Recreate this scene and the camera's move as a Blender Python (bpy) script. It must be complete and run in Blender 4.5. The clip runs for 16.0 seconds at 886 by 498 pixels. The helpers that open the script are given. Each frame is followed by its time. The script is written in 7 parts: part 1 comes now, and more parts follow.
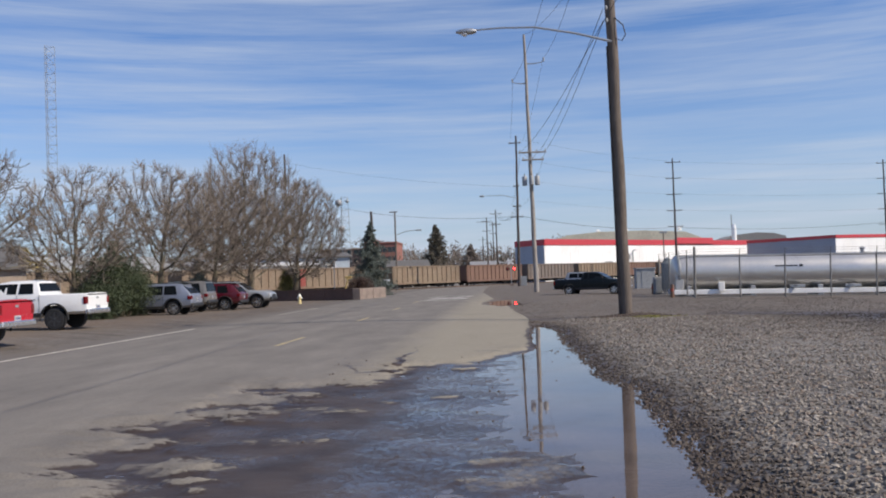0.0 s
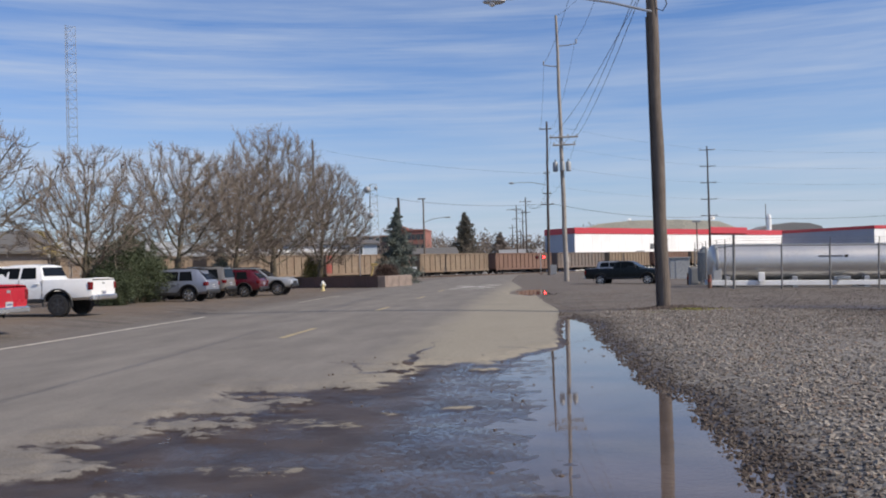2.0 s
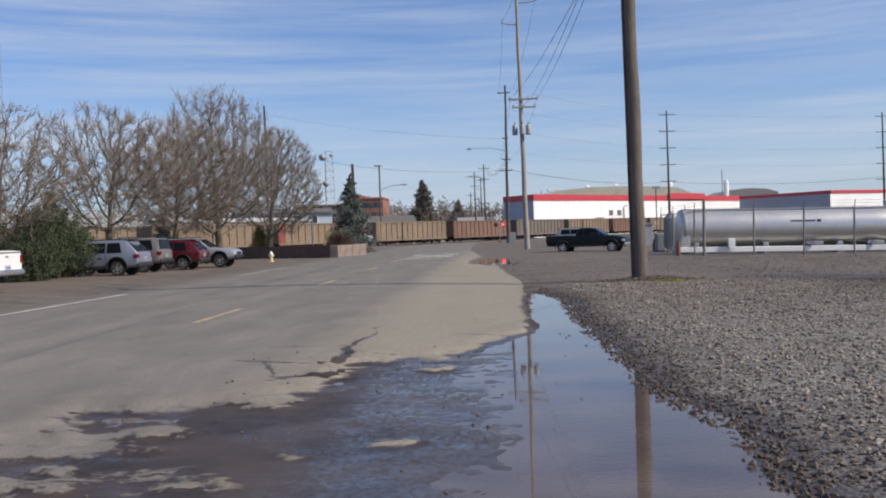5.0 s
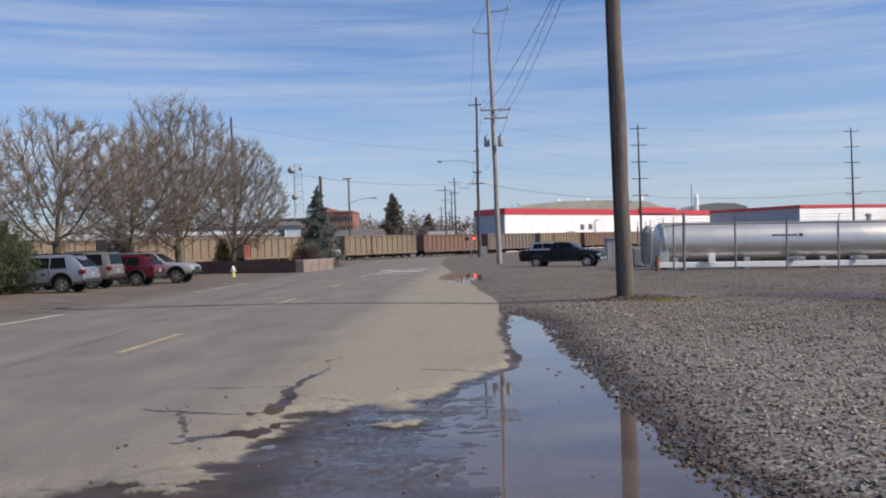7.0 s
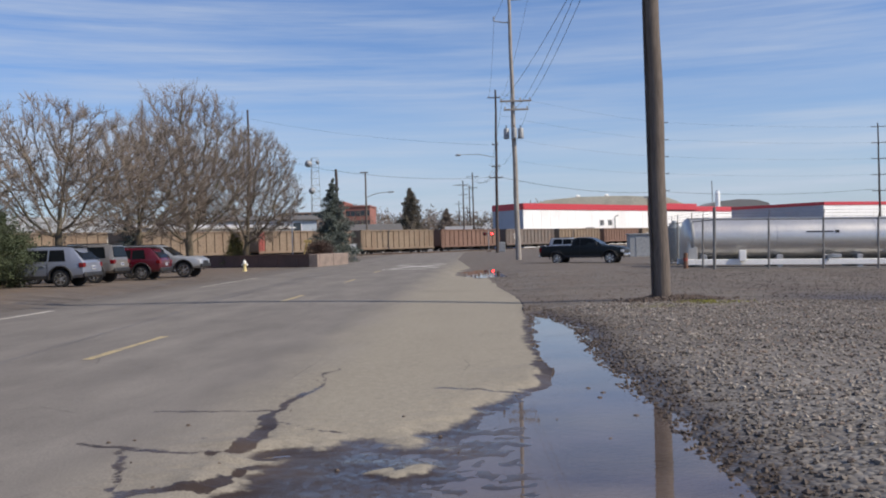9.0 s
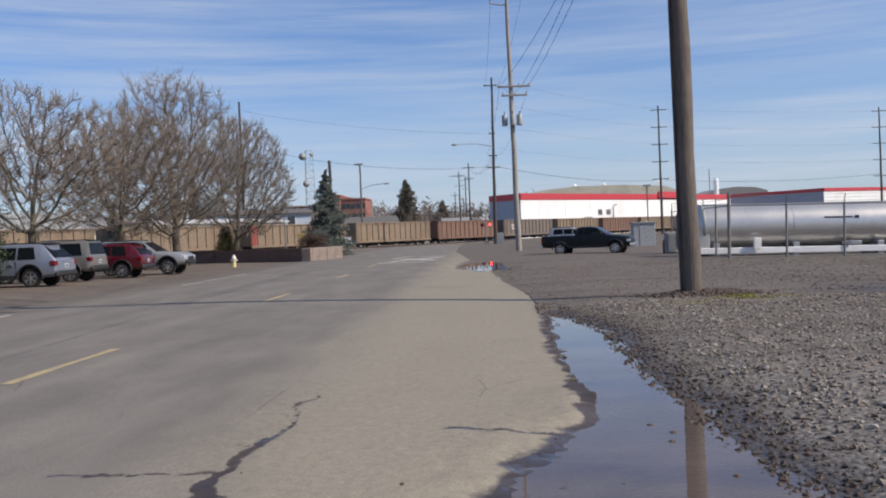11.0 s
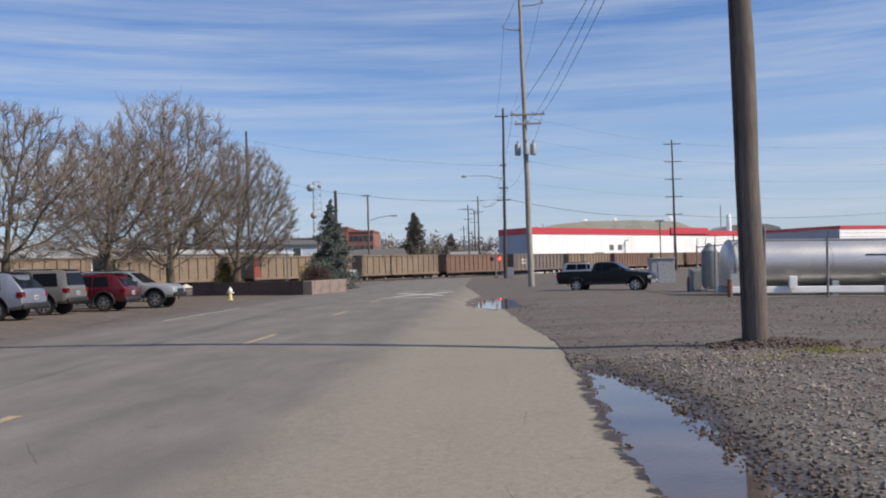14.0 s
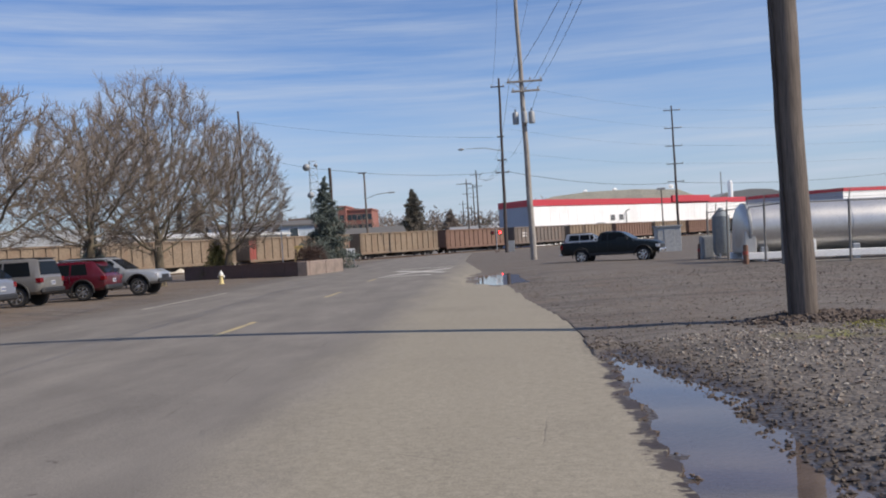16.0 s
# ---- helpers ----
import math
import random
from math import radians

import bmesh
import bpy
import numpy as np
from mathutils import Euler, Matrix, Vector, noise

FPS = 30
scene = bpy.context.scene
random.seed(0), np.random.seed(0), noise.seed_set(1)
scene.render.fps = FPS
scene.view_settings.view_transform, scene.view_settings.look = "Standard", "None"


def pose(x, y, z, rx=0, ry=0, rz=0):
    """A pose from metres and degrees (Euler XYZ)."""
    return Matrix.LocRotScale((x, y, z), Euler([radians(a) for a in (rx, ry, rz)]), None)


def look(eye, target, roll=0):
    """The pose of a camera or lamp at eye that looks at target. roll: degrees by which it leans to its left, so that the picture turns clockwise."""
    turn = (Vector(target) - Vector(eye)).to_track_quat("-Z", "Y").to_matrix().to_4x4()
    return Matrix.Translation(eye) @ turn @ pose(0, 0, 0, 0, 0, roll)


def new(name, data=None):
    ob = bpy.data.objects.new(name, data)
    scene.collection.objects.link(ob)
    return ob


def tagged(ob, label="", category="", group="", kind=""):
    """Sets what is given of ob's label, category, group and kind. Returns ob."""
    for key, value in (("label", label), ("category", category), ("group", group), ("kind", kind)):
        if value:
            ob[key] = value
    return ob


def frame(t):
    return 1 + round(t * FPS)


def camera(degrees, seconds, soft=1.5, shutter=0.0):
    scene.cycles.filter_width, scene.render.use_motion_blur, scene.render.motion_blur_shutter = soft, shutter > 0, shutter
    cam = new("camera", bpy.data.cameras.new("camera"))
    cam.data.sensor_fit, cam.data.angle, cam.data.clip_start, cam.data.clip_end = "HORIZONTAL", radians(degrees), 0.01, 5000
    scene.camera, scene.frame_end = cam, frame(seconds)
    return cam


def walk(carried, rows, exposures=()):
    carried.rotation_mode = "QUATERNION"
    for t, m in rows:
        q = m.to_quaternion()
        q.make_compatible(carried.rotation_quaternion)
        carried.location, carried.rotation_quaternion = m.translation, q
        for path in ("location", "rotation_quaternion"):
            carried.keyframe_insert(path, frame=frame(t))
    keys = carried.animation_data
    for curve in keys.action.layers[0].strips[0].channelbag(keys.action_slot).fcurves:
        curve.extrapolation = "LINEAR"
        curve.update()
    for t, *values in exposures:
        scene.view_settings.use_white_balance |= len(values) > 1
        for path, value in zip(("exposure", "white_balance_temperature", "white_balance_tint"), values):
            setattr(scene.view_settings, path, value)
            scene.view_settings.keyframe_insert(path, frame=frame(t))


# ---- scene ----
cam = camera(51.5, 16.0, soft=1.95)

PATH = [
    (0, (0.559, 5.063, 1.598), (0.426, 7.057, 1.662), -2.1),
    (0.5, (0.59, 5.597, 1.596), (0.441, 7.59, 1.678), -1.4),
    (1, (0.545, 6.262, 1.621), (0.4, 8.254, 1.726), -1.1),
    (1.5, (0.592, 6.709, 1.59), (0.431, 8.7, 1.685), -1.0),
    (2, (0.591, 7.211, 1.578), (0.393, 9.201, 1.618), -1.6),
    (2.5, (0.609, 7.782, 1.568), (0.459, 9.776, 1.583), -1.9),
    (3, (0.603, 8.322, 1.566), (0.454, 10.317, 1.544), -1.9),
    (3.5, (0.567, 8.942, 1.585), (0.441, 10.938, 1.54), -1.9),
    (4, (0.575, 9.474, 1.581), (0.455, 11.469, 1.515), -2.5),
    (4.2, (0.543, 9.708, 1.563), (0.423, 11.704, 1.507), -3.0),
    (6.3, (0.464, 12.125, 1.607), (0.373, 14.123, 1.581), -0.2),
    (6.5, (0.449, 12.369, 1.597), (0.357, 14.366, 1.57), -0.5),
    (7, (0.435, 13.013, 1.601), (0.39, 15.012, 1.597), -2.0),
    (7.5, (0.43, 13.48, 1.601), (0.37, 15.479, 1.615), -0.7),
    (8, (0.41, 14.065, 1.618), (0.348, 16.064, 1.628), -1.9),
    (8.5, (0.456, 14.647, 1.59), (0.386, 16.646, 1.61), -0.9),
    (8.7, (0.425, 14.83, 1.574), (0.341, 16.828, 1.579), -1.5),
    (10.8, (0.211, 17.457, 1.564), (0.129, 19.455, 1.52), -1.9),
    (11, (0.163, 17.721, 1.549), (0.087, 19.719, 1.518), -2.4),
    (11.5, (0.127, 18.312, 1.535), (0.106, 20.311, 1.51), -2.0),
    (12, (0.064, 18.894, 1.539), (0.014, 20.894, 1.512), -0.5),
    (12.5, (-0.008, 19.413, 1.559), (-0.072, 21.412, 1.578), -1.2),
    (13, (-0.016, 19.986, 1.55), (-0.13, 21.983, 1.573), -0.7),
    (13.5, (-0.066, 20.556, 1.571), (-0.183, 22.552, 1.6), -2.0),
    (14, (-0.019, 21.162, 1.553), (-0.11, 23.16, 1.596), -1.7),
    (14.5, (-0.02, 21.727, 1.545), (-0.108, 23.724, 1.59), -2.6),
    (15, (-0.024, 22.324, 1.534), (-0.063, 24.323, 1.584), -2.3),
    (15.5, (-0.047, 22.854, 1.505), (-0.115, 24.853, 1.508), -2.8),
    (16, (-0.031, 23.498, 1.509), (-0.125, 25.496, 1.5), -3.6),
]
walk(cam, [(t, look(e, g, r)) for t, e, g, r in PATH])
scene.view_settings.exposure = 0.0

# ---- world and sun ----
SUN = Vector((0.957 * math.cos(radians(40)), -0.29 * math.cos(radians(40)), math.sin(radians(40)))).normalized()
lamp = new("sun", bpy.data.lights.new("sun", "SUN"))
lamp.data.energy, lamp.data.angle, lamp.data.color = 4.8, radians(0.53), (1.0, 0.885, 0.74)
lamp.matrix_world = look((0, 0, 60), Vector((0, 0, 60)) - SUN)
world = bpy.data.worlds.new("world")
scene.world, world.use_nodes = world, True


class Nodes:
    """Short way to wire a node tree."""

    def __init__(self, tree):
        self.tree = tree

    def add(self, kind, props=None, **links):
        n = self.tree.nodes.new(kind)
        for k, v in (props or {}).items():
            if k == "data_type":
                n.data_type = v
            elif k == "blend_type":
                n.blend_type = v
            elif k == "operation":
                n.operation = v
            elif k == "feature":
                n.feature = v
            elif k == "sky_type":
                n.sky_type = v
            elif k == "use_clamp":
                n.use_clamp = v
        for k, v in links.items():
            key = int(k[1:]) if k[0] == "i" and k[1:].isdigit() else k.replace("_", " ")
            if isinstance(v, bpy.types.NodeSocket):
                self.tree.links.new(v, n.inputs[key])
            else:
                n.inputs[key].default_value = v
        return n

    def math(self, op, a, b=0.0, clamp=False):
        return self.add("ShaderNodeMath", {"operation": op, "use_clamp": clamp}, i0=a, i1=b).outputs[0]

    def mix(self, f, a, b, how="MIX"):
        n = self.add("ShaderNodeMixRGB", {"blend_type": how}, i0=f)
        for k, v in ((1, a), (2, b)):
            if isinstance(v, bpy.types.NodeSocket):
                self.tree.links.new(v, n.inputs[k])
            else:
                n.inputs[k].default_value = (*v, 1) if len(v) == 3 else v
        return n.outputs[0]

    def noise(self, vec, scale, detail=4.0, rough=0.55):
        return self.add("ShaderNodeTexNoise", Vector=vec, Scale=scale, Detail=detail, Roughness=rough).outputs[0]

    def ramp(self, v, lo, hi):
        n = self.add("ShaderNodeMapRange", Value=v, From_Min=lo, From_Max=hi)
        return n.outputs[0]

    def scaled(self, vec, sx, sy, sz, rot=(0, 0, 0)):
        return self.add("ShaderNodeMapping", Vector=vec, Scale=(sx, sy, sz), Rotation=rot).outputs[0]


w = Nodes(world.node_tree)
back = world.node_tree.nodes["Background"]
sky = w.add("ShaderNodeTexSky", {"sky_type": "NISHITA"})
sky.sun_disc, sky.sun_elevation, sky.sun_rotation = False, radians(40), math.atan2(SUN.x, SUN.y)
sky.air_density, sky.dust_density, sky.ozone_density = 1.0, 0.6, 1.6
gen = w.add("ShaderNodeTexCoord").outputs["Generated"]
streak = w.noise(w.scaled(gen, 0.9, 0.9, 19, (0, radians(0.3), 0)), 2.2, 7, 0.64)
veil = w.noise(w.scaled(gen, 0.7, 0.7, 9, (0, radians(-1), 0)), 2.0, 5, 0.55)
cover = w.math("MULTIPLY", w.ramp(streak, 0.36, 0.72), w.ramp(veil, 0.30, 0.62))
sep = w.add("ShaderNodeSeparateXYZ", Vector=gen).outputs
haze = w.ramp(sep[2], 0.22, 0.0)
cover = w.math("ADD", w.math("MULTIPLY", cover, 0.72), w.math("MULTIPLY", haze, 0.46), True)
blue = w.mix(1.0, sky.outputs[0], (0.70, 0.89, 1.25), "MULTIPLY")
world.node_tree.links.new(w.mix(cover, blue, (5.3, 6.0, 7.2)), back.inputs[0])
back.inputs[1].default_value = 0.103

# ---- materials ----
MATS = {}


def mat(name, col, rough=0.7, metal=0.0, vary=0.25, scale=3.0, bump=0.15, dirt=(0.10, 0.085, 0.07), dirty=0.15, rand=0.0, clear=0.0, spec=0.5):
    """A paint, metal, wood or stone surface with fine grain, broad stains and slight relief."""
    if name in MATS:
        return MATS[name]
    m = MATS[name] = bpy.data.materials.new(name)
    m.use_nodes = True
    n, p = Nodes(m.node_tree), m.node_tree.nodes["Principled BSDF"]
    vec = n.add("ShaderNodeTexCoord").outputs["Object"]
    fine, broad = n.noise(vec, scale * 9, 3), n.noise(vec, scale * 0.7, 5)
    dark, light = [c * (1 - vary) for c in col], [min(1, c * (1 + vary)) for c in col]
    c = n.mix(n.ramp(fine, 0.3, 0.7), dark, light)
    c = n.mix(n.math("MULTIPLY", n.ramp(broad, 0.48, 0.72), dirty), c, dirt)
    if rand:
        r = n.add("ShaderNodeObjectInfo").outputs["Random"]
        c = n.mix(n.math("MULTIPLY", r, rand), c, [v * 0.45 for v in col])
    m.node_tree.links.new(c, p.inputs["Base Color"])
    m.node_tree.links.new(n.math("ADD", n.math("MULTIPLY", n.ramp(broad, 0.35, 0.7), 0.15), rough - 0.07, True), p.inputs["Roughness"])
    p.inputs["Metallic"].default_value = metal
    p.inputs["Coat Weight"].default_value = clear
    p.inputs["Specular IOR Level"].default_value = spec
    if bump:
        b = n.add("ShaderNodeBump", Strength=bump, Distance=0.01, Height=fine)
        m.node_tree.links.new(b.outputs[0], p.inputs["Normal"])
    return m


def wood_mat(name, col, along=(8, 8, 0.5)):
    if name in MATS:
        return MATS[name]
    m = MATS[name] = bpy.data.materials.new(name)
    m.use_nodes = True
    n, p = Nodes(m.node_tree), m.node_tree.nodes["Principled BSDF"]
    vec = n.add("ShaderNodeTexCoord").outputs["Object"]
    grain = n.noise(n.scaled(vec, *along), 5, 6, 0.6)
    broad = n.noise(vec, 0.6, 4)
    c = n.mix(n.ramp(grain, 0.3, 0.7), [v * 0.5 for v in col], [v * 1.35 for v in col])
    c = n.mix(n.math("MULTIPLY", n.ramp(broad, 0.45, 0.7), 0.5), c, [col[0] * 0.55, col[1] * 0.5, col[2] * 0.45])
    m.node_tree.links.new(c, p.inputs["Base Color"])
    p.inputs["Roughness"].default_value = 0.85
    b = n.add("ShaderNodeBump", Strength=0.5, Distance=0.01, Height=grain)
    m.node_tree.links.new(b.outputs[0], p.inputs["Normal"])
    return m


def glow_mat(name, col, power):
    m = MATS[name] = bpy.data.materials.new(name)
    m.use_nodes = True
    p = m.node_tree.nodes["Principled BSDF"]
    p.inputs["Base Color"].default_value = (*col, 1)
    p.inputs["Emission Color"].default_value = (*col, 1)
    p.inputs["Emission Strength"].default_value = power
    return m


def water_mat():
    m = bpy.data.materials.new("still_water")
    m.use_nodes = True
    t = m.node_tree
    t.nodes.clear()
    n = Nodes(t)
    vec = n.add("ShaderNodeNewGeometry").outputs["Position"]
    ripple = n.add("ShaderNodeBump", Strength=0.012, Distance=0.02, Height=n.noise(vec, 9, 2)).outputs[0]
    fres = n.add("ShaderNodeFresnel", IOR=1.34, Normal=ripple).outputs[0]
    murk = n.ramp(n.noise(vec, 0.8, 3), 0.35, 0.65)
    clear = n.add("ShaderNodeBsdfTransparent", Color=n.mix(murk, (0.55, 0.50, 0.45), (0.70, 0.64, 0.57))).outputs[0]
    silt = n.add("ShaderNodeBsdfDiffuse", Color=(0.195, 0.152, 0.132, 1)).outputs[0]
    clear = n.add("ShaderNodeMixShader", i0=n.math("ADD", n.math("MULTIPLY", murk, 0.25), 0.42), i1=clear, i2=silt).outputs[0]
    gloss = n.add("ShaderNodeBsdfGlossy", Color=(1, 1, 1, 1), Roughness=0.012, Normal=ripple).outputs[0]
    out = n.add("ShaderNodeMixShader", i0=fres, i1=clear, i2=gloss).outputs[0]
    o = n.add("ShaderNodeOutputMaterial")
    t.links.new(out, o.inputs[0])
    return m


def road_mat():
    m = bpy.data.materials.new("worn_asphalt")
    m.use_nodes = True
    n, p = Nodes(m.node_tree), m.node_tree.nodes["Principled BSDF"]
    pos = n.add("ShaderNodeNewGeometry").outputs["Position"]
    x, y, z = n.add("ShaderNodeSeparateXYZ", Vector=pos).outputs
    wob = n.math("MULTIPLY", n.math("SUBTRACT", n.noise(n.scaled(pos, 1, 0.35, 1), 0.9, 5), 0.5), 1.6)
    xw = n.math("ADD", x, wob)
    fine = n.noise(pos, 55, 3, 0.7)
    grit = n.noise(pos, 12, 4, 0.7)
    broad = n.noise(n.scaled(pos, 1, 0.32, 1), 0.9, 7, 0.66)
    base = n.mix(n.ramp(broad, 0.32, 0.68), (0.148, 0.134, 0.119), (0.218, 0.198, 0.174))
    # the newer, sandy overlay along the edge of the lane
    sand = n.math("MULTIPLY", n.ramp(xw, -2.6, -1.2), n.ramp(y, 150, 60), True)
    base = n.mix(n.math("MULTIPLY", sand, 0.75), base, n.mix(n.ramp(grit, 0.3, 0.7), (0.235, 0.21, 0.158), (0.335, 0.298, 0.23)))
    # the shoulder past the edge line
    base = n.mix(n.math("MULTIPLY", n.ramp(xw, -11.2, -12.4), 0.65), base, n.mix(n.ramp(grit, 0.3, 0.7), (0.085, 0.075, 0.066), (0.14, 0.122, 0.105)))
    # tyre tracks and oil along the lanes
    for cx, half, amt in ((-7.9, 0.7, 0.14), (-4.2, 0.5, 0.10), (-2.5, 0.45, 0.10), (-9.6, 0.6, 0.12)):
        d = n.math("ABSOLUTE", n.math("SUBTRACT", n.math("ADD", x, n.math("MULTIPLY", wob, 0.35)), cx))
        base = n.mix(n.math("MULTIPLY", n.ramp(d, half, 0.0), amt), base, (0.085, 0.078, 0.072))
    base = n.mix(n.math("MULTIPLY", n.ramp(n.noise(pos, 0.35, 6, 0.65), 0.55, 0.75), 0.25), base, (0.11, 0.10, 0.09))
    base = n.mix(0.5, base, n.mix(n.ramp(fine, 0.25, 0.75), (0.45, 0.45, 0.45), (1.5, 1.5, 1.5)), "MULTIPLY")
    # cracks
    warp = n.mix(0.12, pos, n.add("ShaderNodeTexNoise", Vector=pos, Scale=1.3, Detail=4.0).outputs["Color"], "ADD")
    vor = n.add("ShaderNodeTexVoronoi", {"feature": "DISTANCE_TO_EDGE"}, Vector=n.scaled(warp, 0.55, 0.42, 0.0), Scale=1.0).outputs[0]
    line = n.math("MULTIPLY", n.ramp(vor, 0.007, 0.001), n.ramp(n.noise(pos, 0.35, 5, 0.7), 0.50, 0.62))
    base = n.mix(n.math("MULTIPLY", line, 0.36), base, (0.05, 0.043, 0.038))
    # ground that stands in or just above the water is soaked and muddy
    low = n.math("ADD", z, n.math("MULTIPLY", n.math("SUBTRACT", grit, 0.5), 0.028))
    wet = n.math("MULTIPLY", n.ramp(low, -0.030, -0.044), n.ramp(y, 40, 36), True)
    pool = n.math("MULTIPLY", n.ramp(low, -0.046, -0.056), n.math("MULTIPLY", n.ramp(y, 48, 51), n.ramp(y, 79, 76)), True)
    wet = n.math("MAXIMUM", wet, pool)
    soak = n.add("ShaderNodeAttribute")
    soak.attribute_name = "damp"
    soak = soak.outputs["Fac"]
    lace = n.noise(n.scaled(pos, 0.8, 1.25, 1), 4.2, 8, 0.68)
    fray = n.math("ADD", n.math("MULTIPLY", n.math("SUBTRACT", lace, 0.5), 2.3), n.math("MULTIPLY", n.math("SUBTRACT", grit, 0.5), 0.9))
    wet = n.math("MAXIMUM", wet, n.ramp(n.math("ADD", soak, fray), 0.40, 0.60))
    rift = n.add("ShaderNodeAttribute")
    rift.attribute_name = "rift"
    rift = n.ramp(n.math("ADD", rift.outputs["Fac"], n.math("MULTIPLY", n.math("SUBTRACT", n.noise(pos, 22, 4, 0.7), 0.5), 0.10)), -0.006, 0.008)
    wet = n.math("MAXIMUM", wet, rift)
    mud = n.mix(n.ramp(n.noise(pos, 1.1, 5), 0.38, 0.62), (0.030, 0.019, 0.015), (0.060, 0.043, 0.035))
    base = n.mix(n.math("MULTIPLY", wet, 0.96), base, mud)
    m.node_tree.links.new(base, p.inputs["Base Color"])
    # a thin skin of water broken by grit
    patchy = n.math("ADD", n.math("MULTIPLY", n.noise(n.scaled(pos, 1, 0.8, 1), 17, 6, 0.8), 0.75), n.math("MULTIPLY", n.noise(pos, 1.3, 4, 0.6), 0.25))
    # the film lies whole near the pool and in scattered pools over the mud
    pools = n.ramp(n.noise(n.scaled(pos, 0.7, 1.0, 1), 0.9, 4, 0.6), 0.50, 0.60)
    near = n.ramp(n.math("ADD", x, n.math("MULTIPLY", n.math("SUBTRACT", lace, 0.5), 1.6)), -1.25, -0.65)
    slick = n.math("MULTIPLY", n.math("MULTIPLY", n.ramp(patchy, 0.40, 0.56), n.ramp(y, 26.2, 24.8)), n.math("MAXIMUM", near, n.math("MULTIPLY", pools, 0.7)))
    m.node_tree.links.new(n.math("MULTIPLY", wet, n.math("ADD", n.math("MULTIPLY", slick, 0.85), 0.10)), p.inputs["Coat Weight"])
    m.node_tree.links.new(n.math("SUBTRACT", 0.42, n.math("MULTIPLY", slick, 0.34)), p.inputs["Coat Roughness"])
    p.inputs["Coat IOR"].default_value = 1.33
    m.node_tree.links.new(n.math("SUBTRACT", 0.93, n.math("MULTIPLY", wet, 0.35)), p.inputs["Roughness"])
    p.inputs["Specular IOR Level"].default_value = 0.3
    b = n.add("ShaderNodeBump", Strength=0.45, Distance=0.008, Height=n.math("ADD", n.math("ADD", fine, n.math("MULTIPLY", line, -1.0)), n.math("MULTIPLY", n.noise(pos, 24, 5, 0.7), n.math("MULTIPLY", wet, 1.6))))
    m.node_tree.links.new(b.outputs[0], p.inputs["Normal"])
    return m


